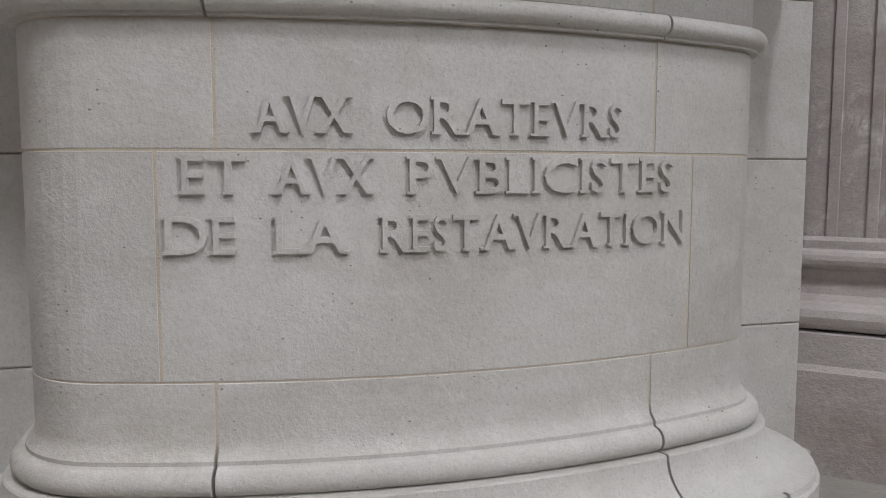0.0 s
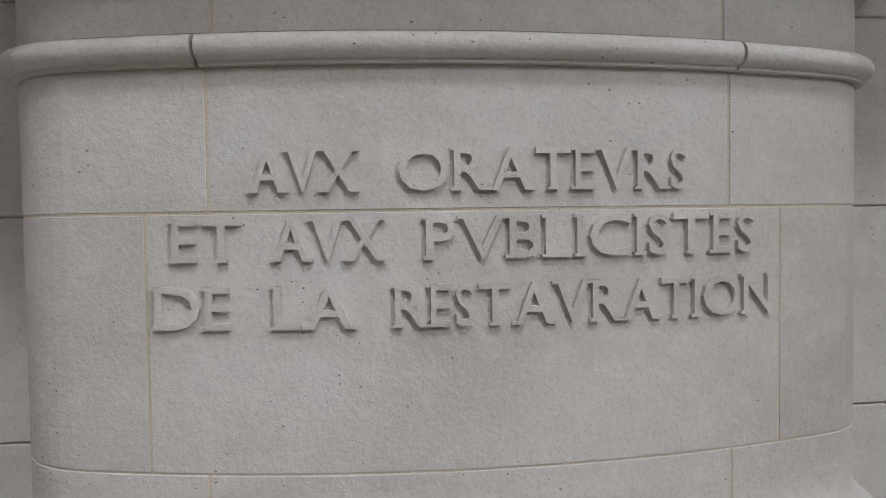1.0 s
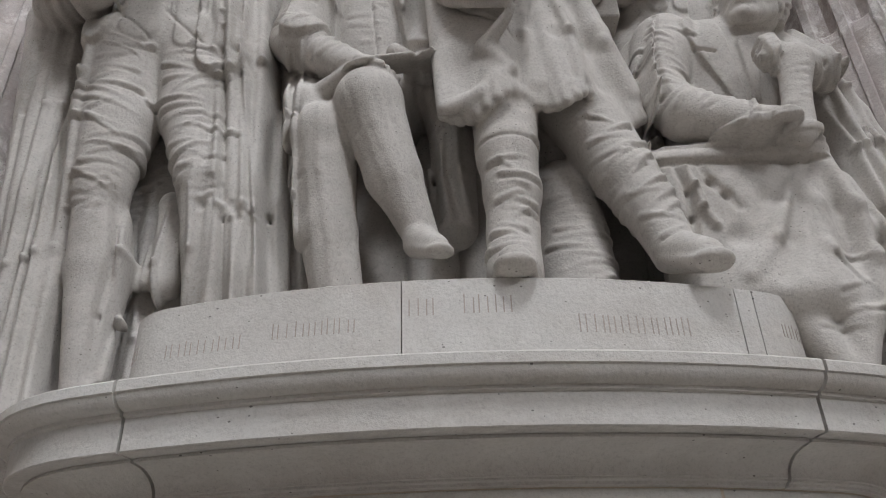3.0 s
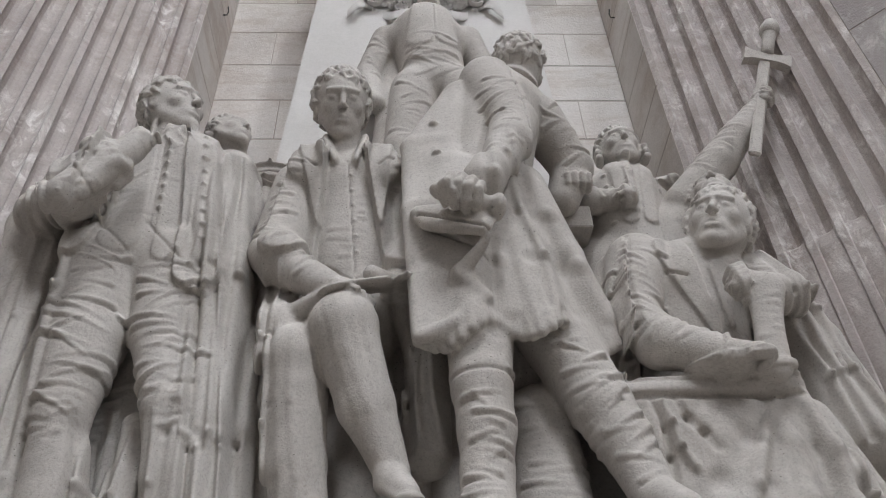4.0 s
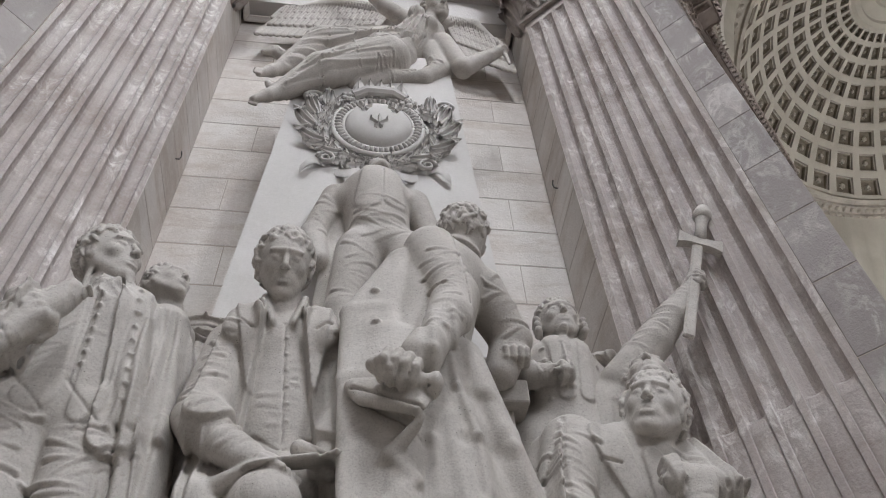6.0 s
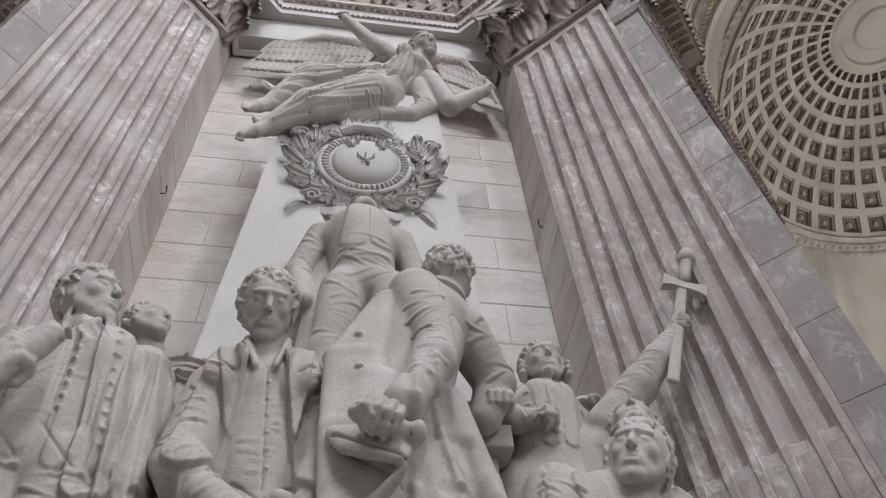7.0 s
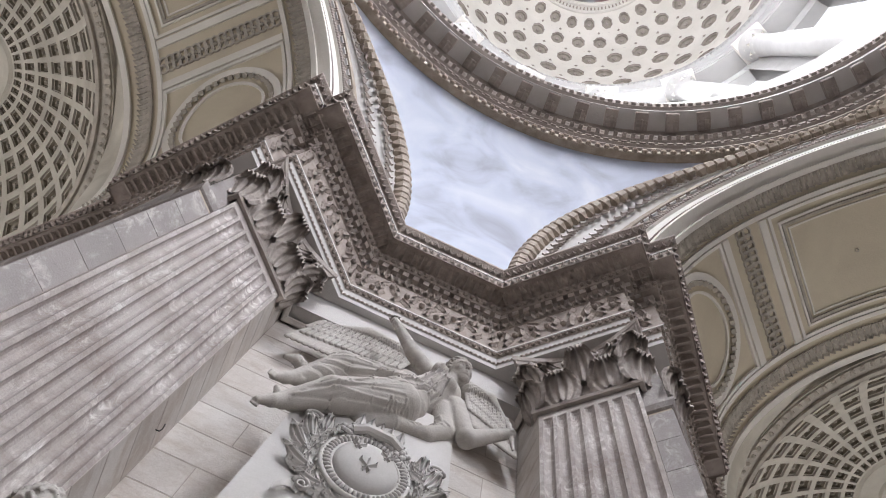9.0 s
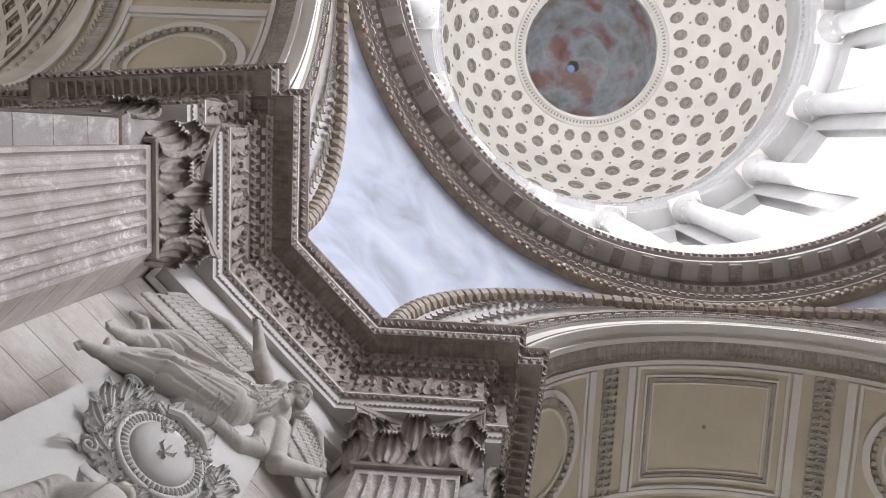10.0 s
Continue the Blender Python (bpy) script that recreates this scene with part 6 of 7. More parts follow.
def statue_reclining():
    """Curly-headed man leaning over a draped table, face raised."""
    s = Sculpt()
    D = .75
    s.head((1.45, .36, 4.54), .19, (-.40, -.88, .12), (.35, .1, 1))
    s.limb((1.40, .50, 4.26), (1.44, .46, 4.42), .12, .105)
    s.lump((1.30, .56, 4.26), (.35, .23, .26))
    s.limb((1.30, .54, 4.3), (1.22, .60, 3.74), .26, .25, flat=((0, 1, 0), 1.2))
    s.chain([(1.03, .48, 4.40), (.91, .38, 3.98), (.98, .29, 3.80), (1.22, .17, 3.64)], [.155, .125, .115, .08])
    s.creases((1.02, 4.4), (.92, 3.95), .14, 9, .022, 61)
    s.creases((.92, 3.92), (1.2, 3.65), .12, 9, .018, 62)
    s.mark((1.20, 3.72), (1.16, 3.58), .02, .012, .02, .4)
    s.fist((1.29, .13, 3.62), .075, (.8, -.3, -.3), (.2, .7, .4))
    s.chain([(1.62, .54, 4.36), (1.66, .38, 4.12), (1.42, .22, 4.06)], [.13, .10, .065])
    s.creases((1.62, 4.34), (1.5, 4.08), .11, 6, .014, 63)
    s.fist((1.37, .20, 4.06), .075, (-.7, -.5, -.2), (0, .3, 1))
    s.chain([(1.46, .18, 4.00), (1.42, .18, 3.82), (1.38, .18, 3.60)], [.085, .06, .07], k=.012, flat=((.3, 1, 0), 1.6))
    s.creases((1.45, 3.98), (1.38, 3.62), .07, 8, .008, 64, .1)
    s.mark((1.16, 4.38), (1.28, 3.90), .09, .022, .03, .85, D)
    s.mark((1.36, 4.24), (1.36, 3.95), .06, .018, .02, .8, D)
    s.mark((1.12, 4.24), (1.20, 4.20), .010, -.02, .010, .2, D)
    s.mark((1.12, 3.96), (1.122, 3.96), .024, .018, .024, .4, D)
    s.chain([(.94, .58, 4.42), (.84, .58, 4.10), (.84, .58, 3.7)], [.10, .11, .12])
    s.folds((.98, 4.5), (.90, 4.3), (.82, 3.6), (.72, 3.7), 5, .03, .035, 65)
    s.chain([(1.70, .62, 4.40), (1.84, .64, 4.0), (1.90, .62, 3.5)], [.12, .15, .18])
    s.folds((1.62, 4.45), (1.80, 4.5), (1.72, 3.4), (2.06, 3.5), 7, .03, 0.030, 66)
    # table cloth and the great drape that falls to the plinth
    s.limb((.80, .32, 3.56), (1.46, .26, 3.57), .065, .055, k=.03, flat=((0, 0, 1), 1.5))
    s.mark((.80, 3.62), (1.48, 3.60), .03, .016, .025, .5, .4)
    s.mark((.80, 3.52), (1.48, 3.51), .02, -.02, .02, .3, .4)
    s.limb((.86, .44, 3.50), (1.5, .42, 3.5), .11, .11)
    n = 10
    for i in range(n):
        u = i / (n - 1)
        top = (.84 + .64 * u, .34, 3.50)
        bot = (.90 + .70 * u, .38 - .12 * math.sin(u * 3.1), 2.94 - .06 * u)
        s.limb(top, bot, .07, .09, k=.08)
    s.folds((1.36, 3.52), (1.50, 3.50), (.86, 3.02), (1.62, 2.80), 6, .06, .026, 67, .03, .6)
    s.folds((.84, 3.5), (.98, 3.5), (.84, 3.1), (1.1, 3.3), 3, .03, .024, 68, .03, .6)
    s.chain([(1.48, .28, 3.50), (1.54, .30, 3.2), (1.42, .27, 2.80), (1.36, .25, 2.50)], [.05, .08, .08, .025])
    s.creases((1.5, 3.1), (1.36, 2.72), .12, 5, .022, 69, .6, .5)
    s.limb((1.24, .30, 2.80), (1.38, .25, 2.50), .08, .04)
    s.chain([(1.05, .54, 3.4), (1.10, .56, 2.50)], [.20, .26])
    s.chain([(1.60, .54, 3.5), (1.68, .52, 3.1), (1.62, .50, 2.50)], [.15, .17, .16])
    s.folds((1.56, 3.4), (1.76, 3.4), (1.54, 2.50), (1.80, 2.50), 5, .03, .035, 70)
    boot(s, (1.62, .44, 2.80), (1.66, .20, 2.50), .09, .065)
    return s.skin("statue", "stone statue of a curly-haired man over a draped table", M_STATUE)


def statue_arm_man():
    """The figure behind whose forearm hangs at the side."""
    s = Sculpt(.0105)
    s.chain([(1.72, .70, 4.45), (1.81, .68, 4.12), (1.85, .62, 3.92)], [.115, .10, .075])
    s.creases((1.74, 4.4), (1.85, 3.95), .1, 7, .014, 71)
    s.fist((1.89, .55, 3.80), .075, (.3, -.3, -.8), (.9, 0, .2))
    s.chain([(1.75, .87, 4.6), (1.78, .87, 3.6), (1.74, .84, 2.50)], [.18, .22, .22], flat=((0, 1, 0), 1.3))
    s.folds((1.6, 4.6), (1.9, 4.6), (1.56, 2.50), (1.92, 2.50), 7, .034, 0.029, 72)
    return s.skin("statue", "stone statue of a draped figure with a hanging arm", M_STATUE)


def statue_soldier():
    """Man with side curls and a buttoned coat, hands on a slab."""
    s = Sculpt(.0095)
    D = 1.0
    s.head((1.25, .86, 5.66), .165, (-.05, -.92, .10), long_hair=True)
    s.limb((1.24, .94, 5.34), (1.25, .90, 5.52), .10, .085)
    s.lump((1.24, .98, 5.24), (.31, .18, .25))
    s.limb((1.22, .96, 5.3), (1.20, .98, 4.6), .24, .26)
    s.chain([(.94, .93, 5.34), (.72, .88, 5.20), (.96, .75, 5.10), (1.08, .71, 5.08)], [.11, .095, .08, .06])
    s.creases((.92, 5.32), (.74, 5.2), .1, 6, .014, 81)
    s.creases((.76, 5.18), (1.05, 5.08), .08, 7, .012, 82)
    s.fist((1.12, .69, 5.06), .07, (.8, -.3, -.3), (.2, .8, .2))
    for e in (-1, 1):
        s.lump((1.24 + e * .29, .93, 5.41), (.11, .10, .045), .010, 60)
        s.mark((1.24 + e * .10, 5.44), (1.22 + e * .06, 4.95), .05, .016, .05, .8, D)
        for i in range(5):
            s.mark((1.24 + e * .17, 5.34 - .1 * i), (1.241 + e * .17, 5.34 - .1 * i), .018, .014, .018, .4, D)
    s.mark((1.22, 5.48), (1.19, 5.0), .035, .018, .03, .6, D)
    s.creases((1.22, 5.48), (1.19, 5.0), .04, 14, .012, 83, .1, D)
    s.limb((1.2, 1.0, 4.7), (1.2, 1.0, 2.50), .38, .42, flat=((0, 1, 0), 1.5))
    return s.skin("statue", "stone statue of a man with side curls in buttoned coat", M_STATUE)


def statue_cross_man():
    """Man with upturned face who lifts a sword-like cross."""
    s = Sculpt(.0095)
    s.head((1.62, .62, 4.98), .165, (-.25, -.70, .55), (.3, .7, .6))
    s.limb((1.60, .78, 4.78), (1.61, .72, 4.94), .115, .105)
    s.chain([(1.53, .80, 5.12), (1.77, .70, 5.38), (1.92, .64, 5.56), (2.08, .59, 5.76)], [.13, .115, .095, .062])
    s.creases((1.58, 5.2), (2.1, 5.85), .12, 14, .016, 91)
    s.fist((2.13, .575, 5.83), .085, (.25, -.85, .2), (.33, 0, .94))
    s.lump((1.55, .88, 4.9), (.29, .18, .28))
    s.limb((1.55, .92, 4.9), (1.5, .94, 2.50), .34, .38, flat=((0, 1, 0), 1.5))
    s.folds((1.4, 4.9), (1.75, 4.9), (1.3, 3.4), (1.8, 3.4), 7, .034, 0.029, 92)
    return s.skin("statue", "stone statue of a man lifting a cross-hilted sword", M_STATUE)


def statue_angel():
    """Winged figure lying on the air across the slab's top, one arm raised, a horn in the other hand."""
    s = Sculpt(.012)
    s.head((.645, .98, 10.98), .185, (.25, -.86, -.25), (-.25, .1, 1), tall=1.1)
    s.limb((.54, 1.06, 10.66), (.60, 1.02, 10.86), .105, .085)
    s.lump((.47, 1.06, 10.42), (.27, .20, .32))
    s.limb((.46, 1.06, 10.35), (.20, 1.08, 9.90), .23, .24)
    s.lump((.10, 1.08, 9.74), (.31, .26, .30))
    for e in (-.11, .12):
        s.lump((.46 + e * .6, .88, 10.45 - e * 1.1), (.095, .085, .11), k=.04)
    # legs under clinging cloth, bare feet
    s.chain([(.02, 1.06, 9.88), (-.60, .98, 9.74), (-.93, 1.0, 9.20)], [.26, .185, .085])
    s.chain([(-.93, 1.0, 9.20), (-1.02, .98, 9.06), (-1.12, .95, 8.93)], [.075, .062, .035], k=.02)
    s.chain([(.06, 1.00, 9.55), (-.54, .90, 8.98), (-.90, .95, 8.60)], [.27, .185, .085])
    s.chain([(-.90, .95, 8.60), (-.98, .92, 8.46), (-1.08, .90, 8.34)], [.075, .062, .035], k=.02)
    for fx, fz in ((-1.12, 8.93), (-1.08, 8.34)):
        for i in range(4):
            s.limb((fx + .02, .93, fz + .03 - .025 * i), (fx - .035, .91, fz + .02 - .025 * i), .016, .014, k=.004)
    # one arm raised, the other stretched out and bent up
    s.chain([(.30, 1.08, 10.80), (.04, 1.04, 11.08), (-.30, .99, 11.60)], [.115, .095, .060])
    s.fist((-.34, .98, 11.69), .075, (-.2, 0, .9), (.9, -.2, 0))
    s.chain([(.69, 1.02, 10.14), (.86, .95, 9.42), (1.26, .92, 9.84)], [.12, .100, .062])
    s.fist((1.32, .91, 9.90), .07, (.9, 0, .3), (0, .3, .9))
    s.limb((1.36, .92, 9.58), (1.30, .92, 10.06), .018, .036, k=.008)
    # drapery: crossed folds at the waist, long folds to the ankles, a swag beneath
    s.folds((.60, 10.55), (.28, 10.62), (.42, 9.85), (.02, 9.98), 9, .020, .032, 101, .03, 1.2)
    s.folds((.45, 10.0), (.05, 10.1), (-.05, 9.45), (-.35, 9.85), 8, .020, .030, 105, .05, 1.2)
    s.folds((.10, 9.60), (-.02, 10.05), (-.90, 9.15), (-.66, 9.80), 10, .020, .020, 102, .04, 1.2)
    s.folds((.20, 9.30), (-.05, 9.60), (-.86, 8.56), (-.62, 8.95), 9, .020, .022, 103, .04, 1.2)
    s.chain([(.58, 1.08, 10.02), (.64, 1.05, 9.50), (.46, 1.04, 9.28), (.10, 1.05, 9.22), (-.2, 1.05, 9.02)], [.13, .12, .10, .10, .10])
    s.creases((.64, 9.6), (.0, 9.16), .13, 16, .024, 104)
    s.chain([(-.62, 1.12, 9.78), (-.92, 1.12, 9.60), (-1.06, 1.10, 9.74), (-1.18, 1.08, 9.66)], [.09, .08, .06, .03], k=.02)
    s.chain([(-.70, 1.06, 8.95), (-.95, 1.06, 8.80), (-1.04, 1.04, 8.92)], [.09, .07, .03], k=.02)
    s.creases((-.7, 9.75), (-1.12, 9.68), .08, 6, .02, 106)
    s.lump((.2, 1.45, 9.95), (.6, .33, .55), k=.1)
    # wings of layered feathers
    for root, tip, low, n, lean in (((.10, 1.40, 11.72), (-1.24, 1.46, 11.52), -.80, 17, -.16), ((.86, 1.40, 11.55), (1.50, 1.46, 11.12), -.80, 10, .10)):
        root, tip = np.array(root), np.array(tip)
        s.chain([root, (root + tip) / 2 + (0, -.06, .16), tip], [.13, .10, .05], k=.02)
        s.limb((root + tip) / 2 + (0, .08, low * .5), root + (0, .08, low * .6), .18, .25, flat=((0, 1, 0), 3.0))
        for rowi, (len_, rr, off) in enumerate(((.16, .046, -.07), (.36, .048, -.045), (.60, .050, -.02), (.92, .052, .02))):
            for i in range(n):
                u = (i + .5 * (rowi % 2)) / n
                p = root + (tip - root) * u + (0, off, .06)
                q = p + np.array((lean * len_ / .6, .02, low * len_ / .9 * (1 - .30 * u)))
                s.limb(p, q, rr, rr * .85, k=.004, flat=((0, 1, 0), 1.8))
                s.mark((p[0], p[2]), (q[0], q[2]), .007, -.008, .005, .2)
    return s.skin("statue", "stone relief of a winged figure with a horn", M_STATUE)


for carve in (statue_standing, statue_behind, statue_seated, statue_leaning, statue_back, statue_reclining, statue_arm_man, statue_soldier, statue_cross_man, statue_angel):
    carve()

# ---- the cross-hilted sword, the slab behind the figures ----
def between(a, b, w):
    a, b = Vector(a), Vector(b)
    return tube([a, a + (b - a) * .02, a + (b - a) * .98, b], w, 8, [w * .7, w, w, w * .7])


sword = thing("sword", "stone sword held upside down like a cross", "sword")
top, bot, mid = Vector((2.38, .516, 6.58)), Vector((1.92, .56, 5.29)), Vector((2.25, .527, 6.18))
ax = (top - bot).normalized()
sd = ax.cross(Vector((0, 1, 0))).normalized()
mrot = Matrix((sd, ax.cross(sd) * -1, ax)).transposed().to_4x4()
sub("blade", sword, mesh_of("blade", *moved(box(-.036, .036, -.02, .02, 0, (mid - bot).length, .012), Matrix.Translation(bot) @ mrot), M_STATUE))
gr = []
for s_ in (-1, 1):
    gr.append(moved(rings([[(s_ * x, -.03, -h), (s_ * x, .03, -h), (s_ * x, .03, h), (s_ * x, -.03, h)] for x, h in ((.0, .035), (.07, .035), (.11, .045), (.15, .065))], closed_u=True, caps=True), Matrix.Translation(mid) @ mrot))
sub("guard", sword, mesh_of("guard", *join(*gr), M_STATUE))
sub("grip", sword, mesh_of("grip", *moved(revolve([(.0, 0), (.045, .0), (.04, .12), (.045, .24), (.05, .25)], 14), Matrix.Translation(mid + ax * .03) @ mrot), M_STATUE, True))
sub("pommel", sword, mesh_of("pommel", *moved(revolve([(.0, 0), (.05, .0), (.07, .05), (.065, .09), (.04, .11), (.05, .14), (.0, .15)], 14), Matrix.Translation(mid + ax * .28) @ mrot), M_STATUE, True))

slabs = thing("stone_table", "plain stone table slab behind the figures", "table")
sub("slab", slabs, mesh_of("slab", *box(.55, .93, .70, 1.03, 4.86, 5.02, .008), M_STATUE))
sub("support", slabs, mesh_of("support", *box(.50, .85, .78, 1.03, 2.61, 4.858, .008), M_STATUE))

# ---- inscription: raised Roman capitals, bent to the bow of the pedestal ----
LETTERS = {}


def glyph(ch):
    """The built-in font's letter as a flat mesh outline, filled and given depth."""
    if ch not in LETTERS:
        cu = bpy.data.curves.new("letter", "FONT")
        cu.body, cu.extrude, cu.resolution_u, cu.size, cu.offset = ch, .5, 3, 1.0, .006
        ob = bpy.data.objects.new("letter", cu)
        scene.collection.objects.link(ob)
        dg = bpy.context.evaluated_depsgraph_get()
        me = bpy.data.meshes.new_from_object(ob.evaluated_get(dg))
        vs = [tuple(v.co) for v in me.vertices]
        fs = [tuple(p.vertices) for p in me.polygons]
        bpy.data.objects.remove(ob)
        x0, x1 = min(v[0] for v in vs), max(v[0] for v in vs)
        y0, y1 = min(v[1] for v in vs), max(v[1] for v in vs)
        LETTERS[ch] = ([((v[0] - x0) / (y1 - y0), (v[1] - y0) / (y1 - y0), v[2]) for v in vs], fs, (x1 - x0) / (y1 - y0))
    return LETTERS[ch]


# feet and heads of the strokes that carry serifs: place along the letter, low or high
SERIFS = {"A": ((0.02, 0), (.98, 0)), "V": ((.02, 1), (.98, 1)), "X": ((.06, 0), (.94, 0), (.06, 1), (.94, 1)), "R": ((.08, 0), (.96, 0), (.06, 1)), "T": ((.5, 0),),
          "E": ((.05, 0), (.05, 1)), "P": ((.08, 0), (.06, 1)), "B": ((.04, 0), (.04, 1)), "L": ((.06, 0), (.06, 1)), "I": ((.5, 0), (.5, 1)), "D": ((.05, 0), (.05, 1)),
          "N": ((.05, 0), (.05, 1), (.95, 1)), "O": (), "S": (), "C": ()}


def letter_mesh(ch, s0, z0, height, width_scale):
    vs, fs, w = glyph(ch)
    lots = [([(x * width_scale, y, d) for x, y, d in vs], fs)]
    sw = .13 if ch != "I" else .16
    for u, hi in SERIFS.get(ch, ()):
        y0 = .93 if hi else 0
        x = u * w * width_scale
        lots.append(([(x + a * sw, y0 + b * .07, c * .5) for a in (-1, 1) for b in (0, 1) for c in (-1, .96)], box(0, 1, 0, 1, 0, 1)[1]))
    v, f = join(*lots)
    out = []
    for x, y, d in v:
        p, n = plan_at(s0 + x * height)
        # the face is smaller than the foot, so that the sides lean
        off = -.006 if d < 0 else .015
        out.append((p.x + n.x * off, p.y + n.y * off, z0 + y * height))
    return out, f, w * width_scale * height


def inscription(words, z_base, height):
    """One line: words with the stretch of the front that each fills."""
    line = thing("inscription", "raised Roman capitals cut on the pedestal front", "inscription", group="inscription lines")
    for text, x_from, x_to in words:
        gap = .11
        slim = {"A": .92, "V": .92, "X": .90, "I": 1.0, "O": 1.08, "R": .95, "T": .98, "E": .84, "S": .78, "L": .88, "P": .9, "B": .88}
        total = sum(glyph(c)[2] * slim.get(c, 1.0) + gap for c in text) - gap
        k = (x_to - x_from) / (total * height)
        s = x_from
        for c in text:
            v, f, w = letter_mesh(c, s, z_base, height, k * slim.get(c, 1.0))
            sub("letter", line, mesh_of("letter", v, f, M_PED))
            s += (glyph(c)[2] * slim.get(c, 1.0) + gap) * height * k


inscription((("AVX", -.602, -.332), ("ORATEVRS", -.223, .575)), 1.558, .112)
inscription((("ET", -.815, -.63), ("AVX", -.545, -.267), ("PVBLICISTES", -.154, .80)), 1.379, .112)
inscription((("DE", -.868, -.665), ("LA", -.55, -.346), ("RESTAVRATION", -.237, .862)), 1.203, .112)

# ---- names on the plinth as thin bars, the shade of cut strokes in their colour ----
for a, b, zz, hh in ((-1.35, -1.235, 2.70, .05), (-1.075, -.756, 2.672, .052), (-.675, -.367, 2.69, .055), (-.206, -.10, 2.735, .06), (-.02, .162, 2.738, .066), (.365, .777, 2.668, .062), (1.144, 1.363, 2.70, .055)):
    x = a
    rr = random.Random(int(a * 100))
    while x < b - .02:
        w = rr.uniform(.022, .040)
        tall = hh * rr.uniform(.85, 1.1)
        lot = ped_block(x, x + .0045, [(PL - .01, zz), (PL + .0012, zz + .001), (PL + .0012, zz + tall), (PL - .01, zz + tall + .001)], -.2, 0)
        sub("cut_bar", plinth, mesh_of("cut_bar", *lot, M_NAME_SHADE))
        x += w * .8

# ---- the cartouche on the slab ----
cart = thing("cartouche", "carved white stone cartouche with oval shield and leaves", "cartouche")
CZ, CXO, YF = 8.20, .03, 1.03
oval = rings([[(CXO + rx * math.cos(2 * math.pi * k / 48), YF - d, CZ + rz * math.sin(2 * math.pi * k / 48)) for k in range(48)] for rx, rz, d in ((.30, .36, .0), (.295, .352, .06), (.26, .31, .10), (.18, .21, .13), (.08, .09, .142), (.001, .001, .145))], closed_u=True)
sub("shield", cart, mesh_of("shield", *oval, M_STELE, True), label="smooth oval shield")
bead_bm = bmesh.new()
bmesh.ops.create_icosphere(bead_bm, subdivisions=2, radius=.024)
bead = bpy.data.meshes.new("bead")
bead_bm.to_mesh(bead)
bead.materials.append(M_STELE)
bead.shade_smooth()
for k in range(52):
    a = 2 * math.pi * k / 52
    sub("bead", cart, bead, pose(CXO + .355 * math.cos(a), YF - .05, CZ + .42 * math.sin(a)) @ Matrix.Rotation(-a, 4, 'Y') @ Matrix.Diagonal((1.7, 1.2, .75, 1)))
for rx, rz, r in ((.315, .378, .022), (.40, .47, .026)):
    sub("rim", cart, mesh_of("rim", *tube([(CXO + rx * math.cos(2 * math.pi * k / 64), YF - .035, CZ + rz * math.sin(2 * math.pi * k / 64)) for k in range(65)], r, 8), M_STELE, True))
wreath_leaf = mesh_of("wreath_leaf", *leaf(.13, .30, .07, 4), M_STELE)
side_leaf = mesh_of("wreath_leaf", *acanthus(.24, .34, .05, .05, 7), M_STELE, True)
flower_me = mesh_of("flower", *join(blob(.03, .03, .03), *[moved(blob(.03, .025, .03), Matrix.Translation((.05 * math.cos(k * 1.2566), .01, .05 * math.sin(k * 1.2566)))) for k in range(5)]), M_STELE, True)
curl_me = mesh_of("scroll", *volute(.13, 1.6, .03, 1), M_STELE, True)
rr = random.Random(9)
for sx in (-1, 1):
    # two leafy branches climb each side from the bow at the foot
    for rx, rz, n, sc, a_to in ((.46, .52, 22, .50, 62), (.58, .61, 18, .62, 36)):
        for k in range(n):
            u = (k + .5) / n
            a = radians(-98 + (a_to + 98) * u)
            for side in (-1, 1):
                x, zz = CXO + sx * (rx + .03 * side) * math.cos(a), CZ + (rz + .03 * side) * math.sin(a)
                way = math.pi / 2 - a - math.pi / 2 + side * rr.uniform(.35, .9)
                m = Matrix.Translation((x, YF - .01 - .03 * u, zz)) @ Matrix.Rotation(sx * way, 4, "Y") @ pose(0, 0, 0, 0, 0, 180) @ Matrix.Scale(sc * rr.uniform(.7, 1.1), 4)
                sub("wreath_leaf", cart, wreath_leaf, m)
    for a, sc in ((-58, .6), (-34, .7), (-10, .75), (12, .7), (32, .6)):
        a = radians(a)
        m = Matrix.Translation((CXO + sx * .56 * math.cos(a), YF - .02, CZ + .58 * math.sin(a))) @ Matrix.Rotation(sx * (math.pi / 2 - a - 1.0), 4, "Y") @ pose(0, 0, 0, 0, 0, 180) @ Matrix.Scale(sc, 4)
        sub("wreath_leaf", cart, side_leaf, m)
for k in range(16):
    a = radians(50 + 80 * (k + .5) / 16)
    bud_m = Matrix.Translation((CXO + .46 * math.cos(a) * rr.uniform(.9, 1.1), YF - .07, CZ + .55 * math.sin(a) * rr.uniform(.92, 1.08)))
    sub("flower", cart, flower_me, bud_m @ Matrix.Scale(rr.uniform(.7, 1.2), 4))
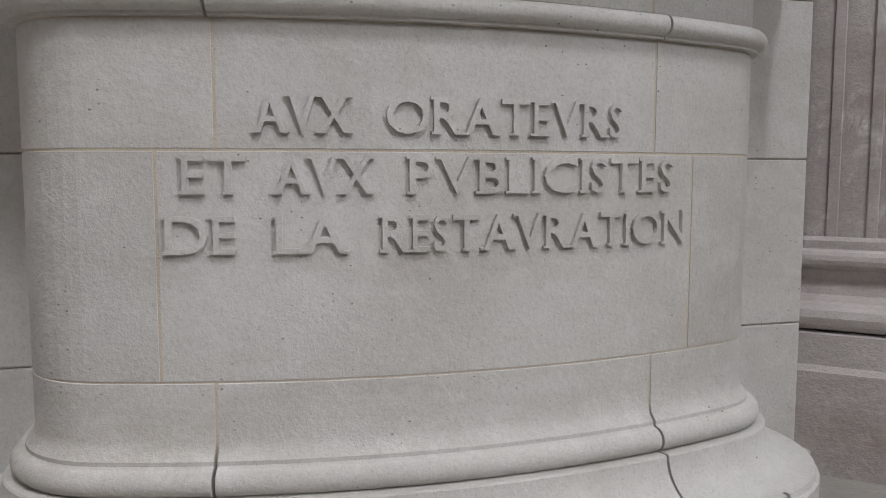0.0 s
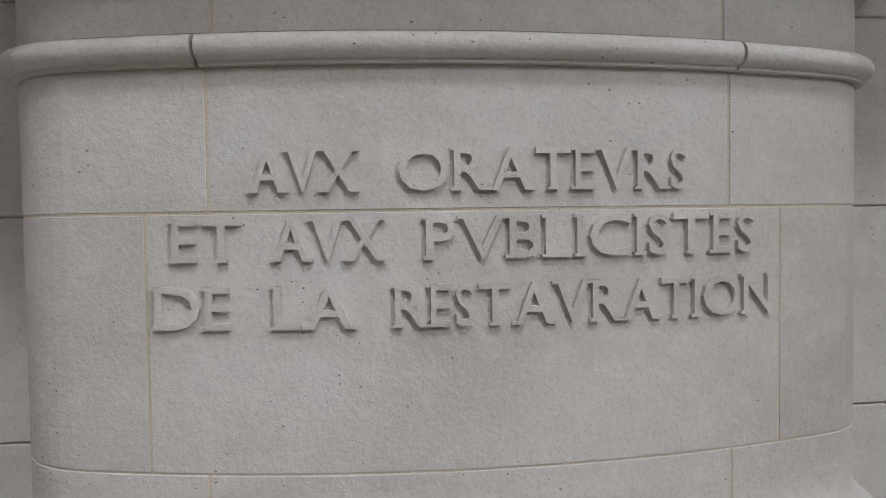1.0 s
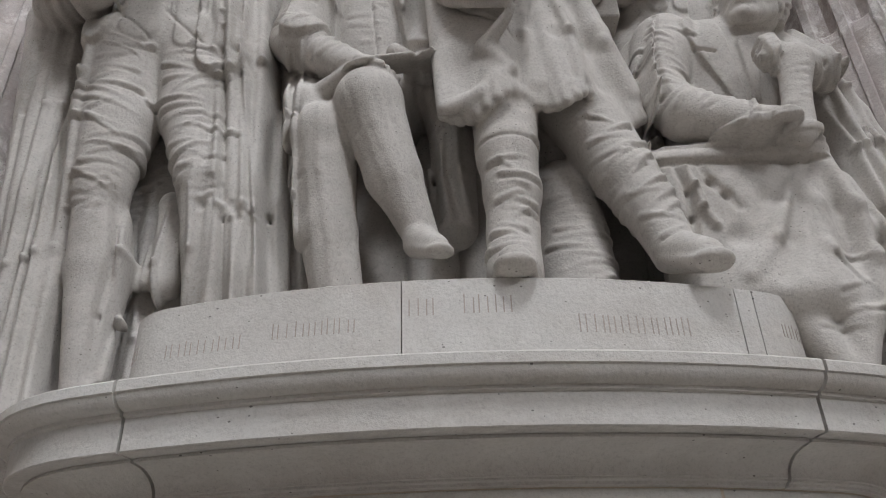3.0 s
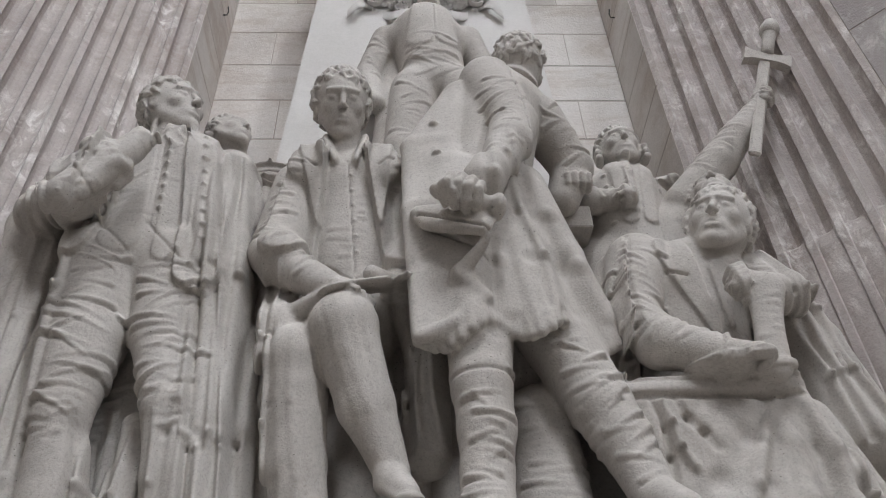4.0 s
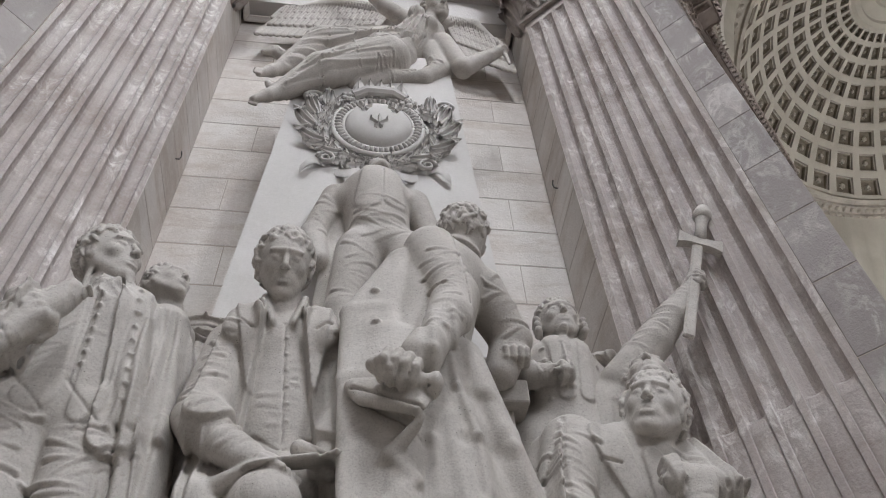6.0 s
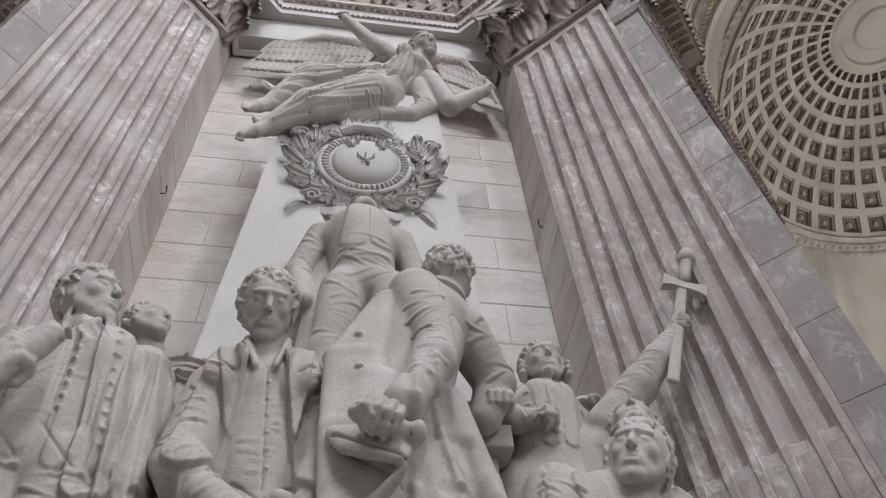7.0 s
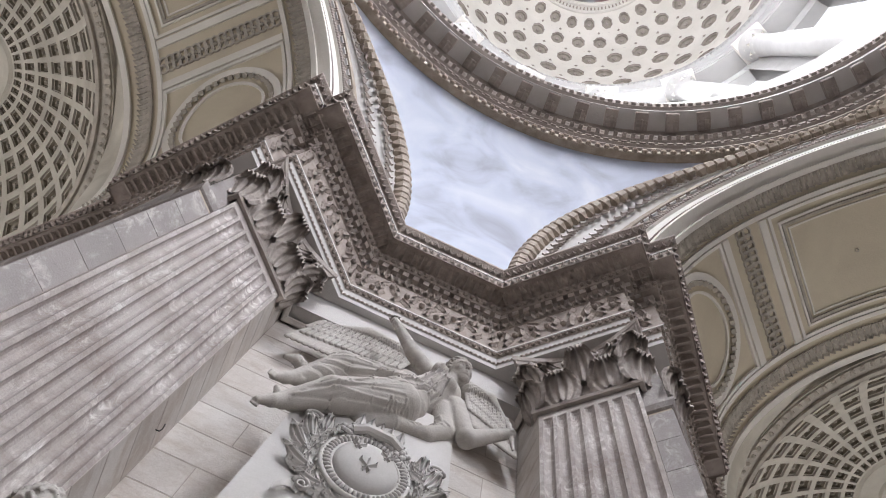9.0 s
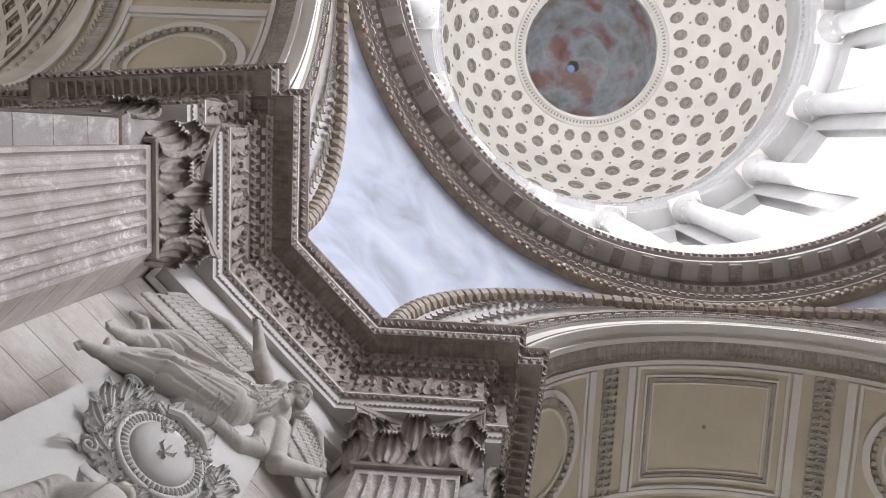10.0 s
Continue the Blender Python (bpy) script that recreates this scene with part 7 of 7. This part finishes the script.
for sx in (-1, 1):
    for x, zz, sc in ((.60, 8.62, .7), (.42, 7.60, .6)):
        sub("scroll", cart, curl_me, Matrix.Translation((CXO + sx * x, YF - .05, zz)) @ Matrix.Scale(sx * sc, 4, (1, 0, 0)) @ Matrix.Scale(sc, 4, (0, 0, 1)))
    rib = []
    for i in range(16):
        u = i / 15
        rib.append([(CXO + sx * (.12 + .50 * u), YF - .03 - .04 * math.sin(u * 9) + e * .0, 7.48 - .10 * math.sin(u * 7) + w) for e, w in ((0, -.05), (1, .05))])
    sub("ribbon", cart, mesh_of("ribbon", *join(rings(rib), rings([[(x, y + .012, z) for x, y, z in r] for r in rib])), M_STELE, True))


def fleur(x, zz, sc):
    lots = [moved(leaf(.10, .24, .03, 2), pose(0, 0, 0, 0, 0, 180))]
    for e in (-1, 1):
        lots.append(moved(leaf(.08, .20, .05, 2), Matrix.Rotation(e * .75, 4, "Y") @ pose(0, 0, 0, 0, 0, 180)))
        lots.append(moved(leaf(.05, .12, .03, 2), Matrix.Rotation(math.pi - e * .5, 4, "Y") @ pose(0, 0, 0, 0, 0, 180)))
    lots.append(box(-.06, .06, -.025, .0, -.015, .02))
    ob = sub("lily", cart, mesh_of("lily", *join(*lots), M_STELE))
    ob.matrix_basis = Matrix.Translation((x, YF - .125, zz)) @ Matrix.Scale(sc, 4)


fleur(CXO, CZ - .13, .7)
fleur(CXO - .13, CZ + .14, .55)
fleur(CXO + .14, CZ + .14, .55)
crown = [moved(box(-.05, .05, -.03, .03, -.03, .03, .01), Matrix.Translation((CXO + .22 * math.cos(a), YF - .10, CZ + .50 + .06 * math.sin(a)))) for a in [math.pi * k / 8 for k in range(9)]]
sub("crown", cart, mesh_of("crown", *join(tube([(CXO - .24, YF - .07, CZ + .47), (CXO - .12, YF - .11, CZ + .52), (CXO + .12, YF - .11, CZ + .52), (CXO + .24, YF - .07, CZ + .47)], .05, 8), *[moved(leaf(.10, .2, .05, 2), pose(CXO - .2 + .1 * k, YF - .09, CZ + .50, 0, 0, 180)) for k in range(5)]), M_STELE))

# ---- iron hooks left in the corners of the recess ----
for sx in (-1, 1):
    hook = thing("iron_hook", "small dark iron hook in the ashlar wall", "hook", *tube([(sx * 1.80, 1.47, 8.15), (sx * 1.73, 1.47, 8.15), (sx * 1.72, 1.46, 8.19), (sx * 1.73, 1.45, 8.25)], .006, 6), M_IRON, group="iron hooks")
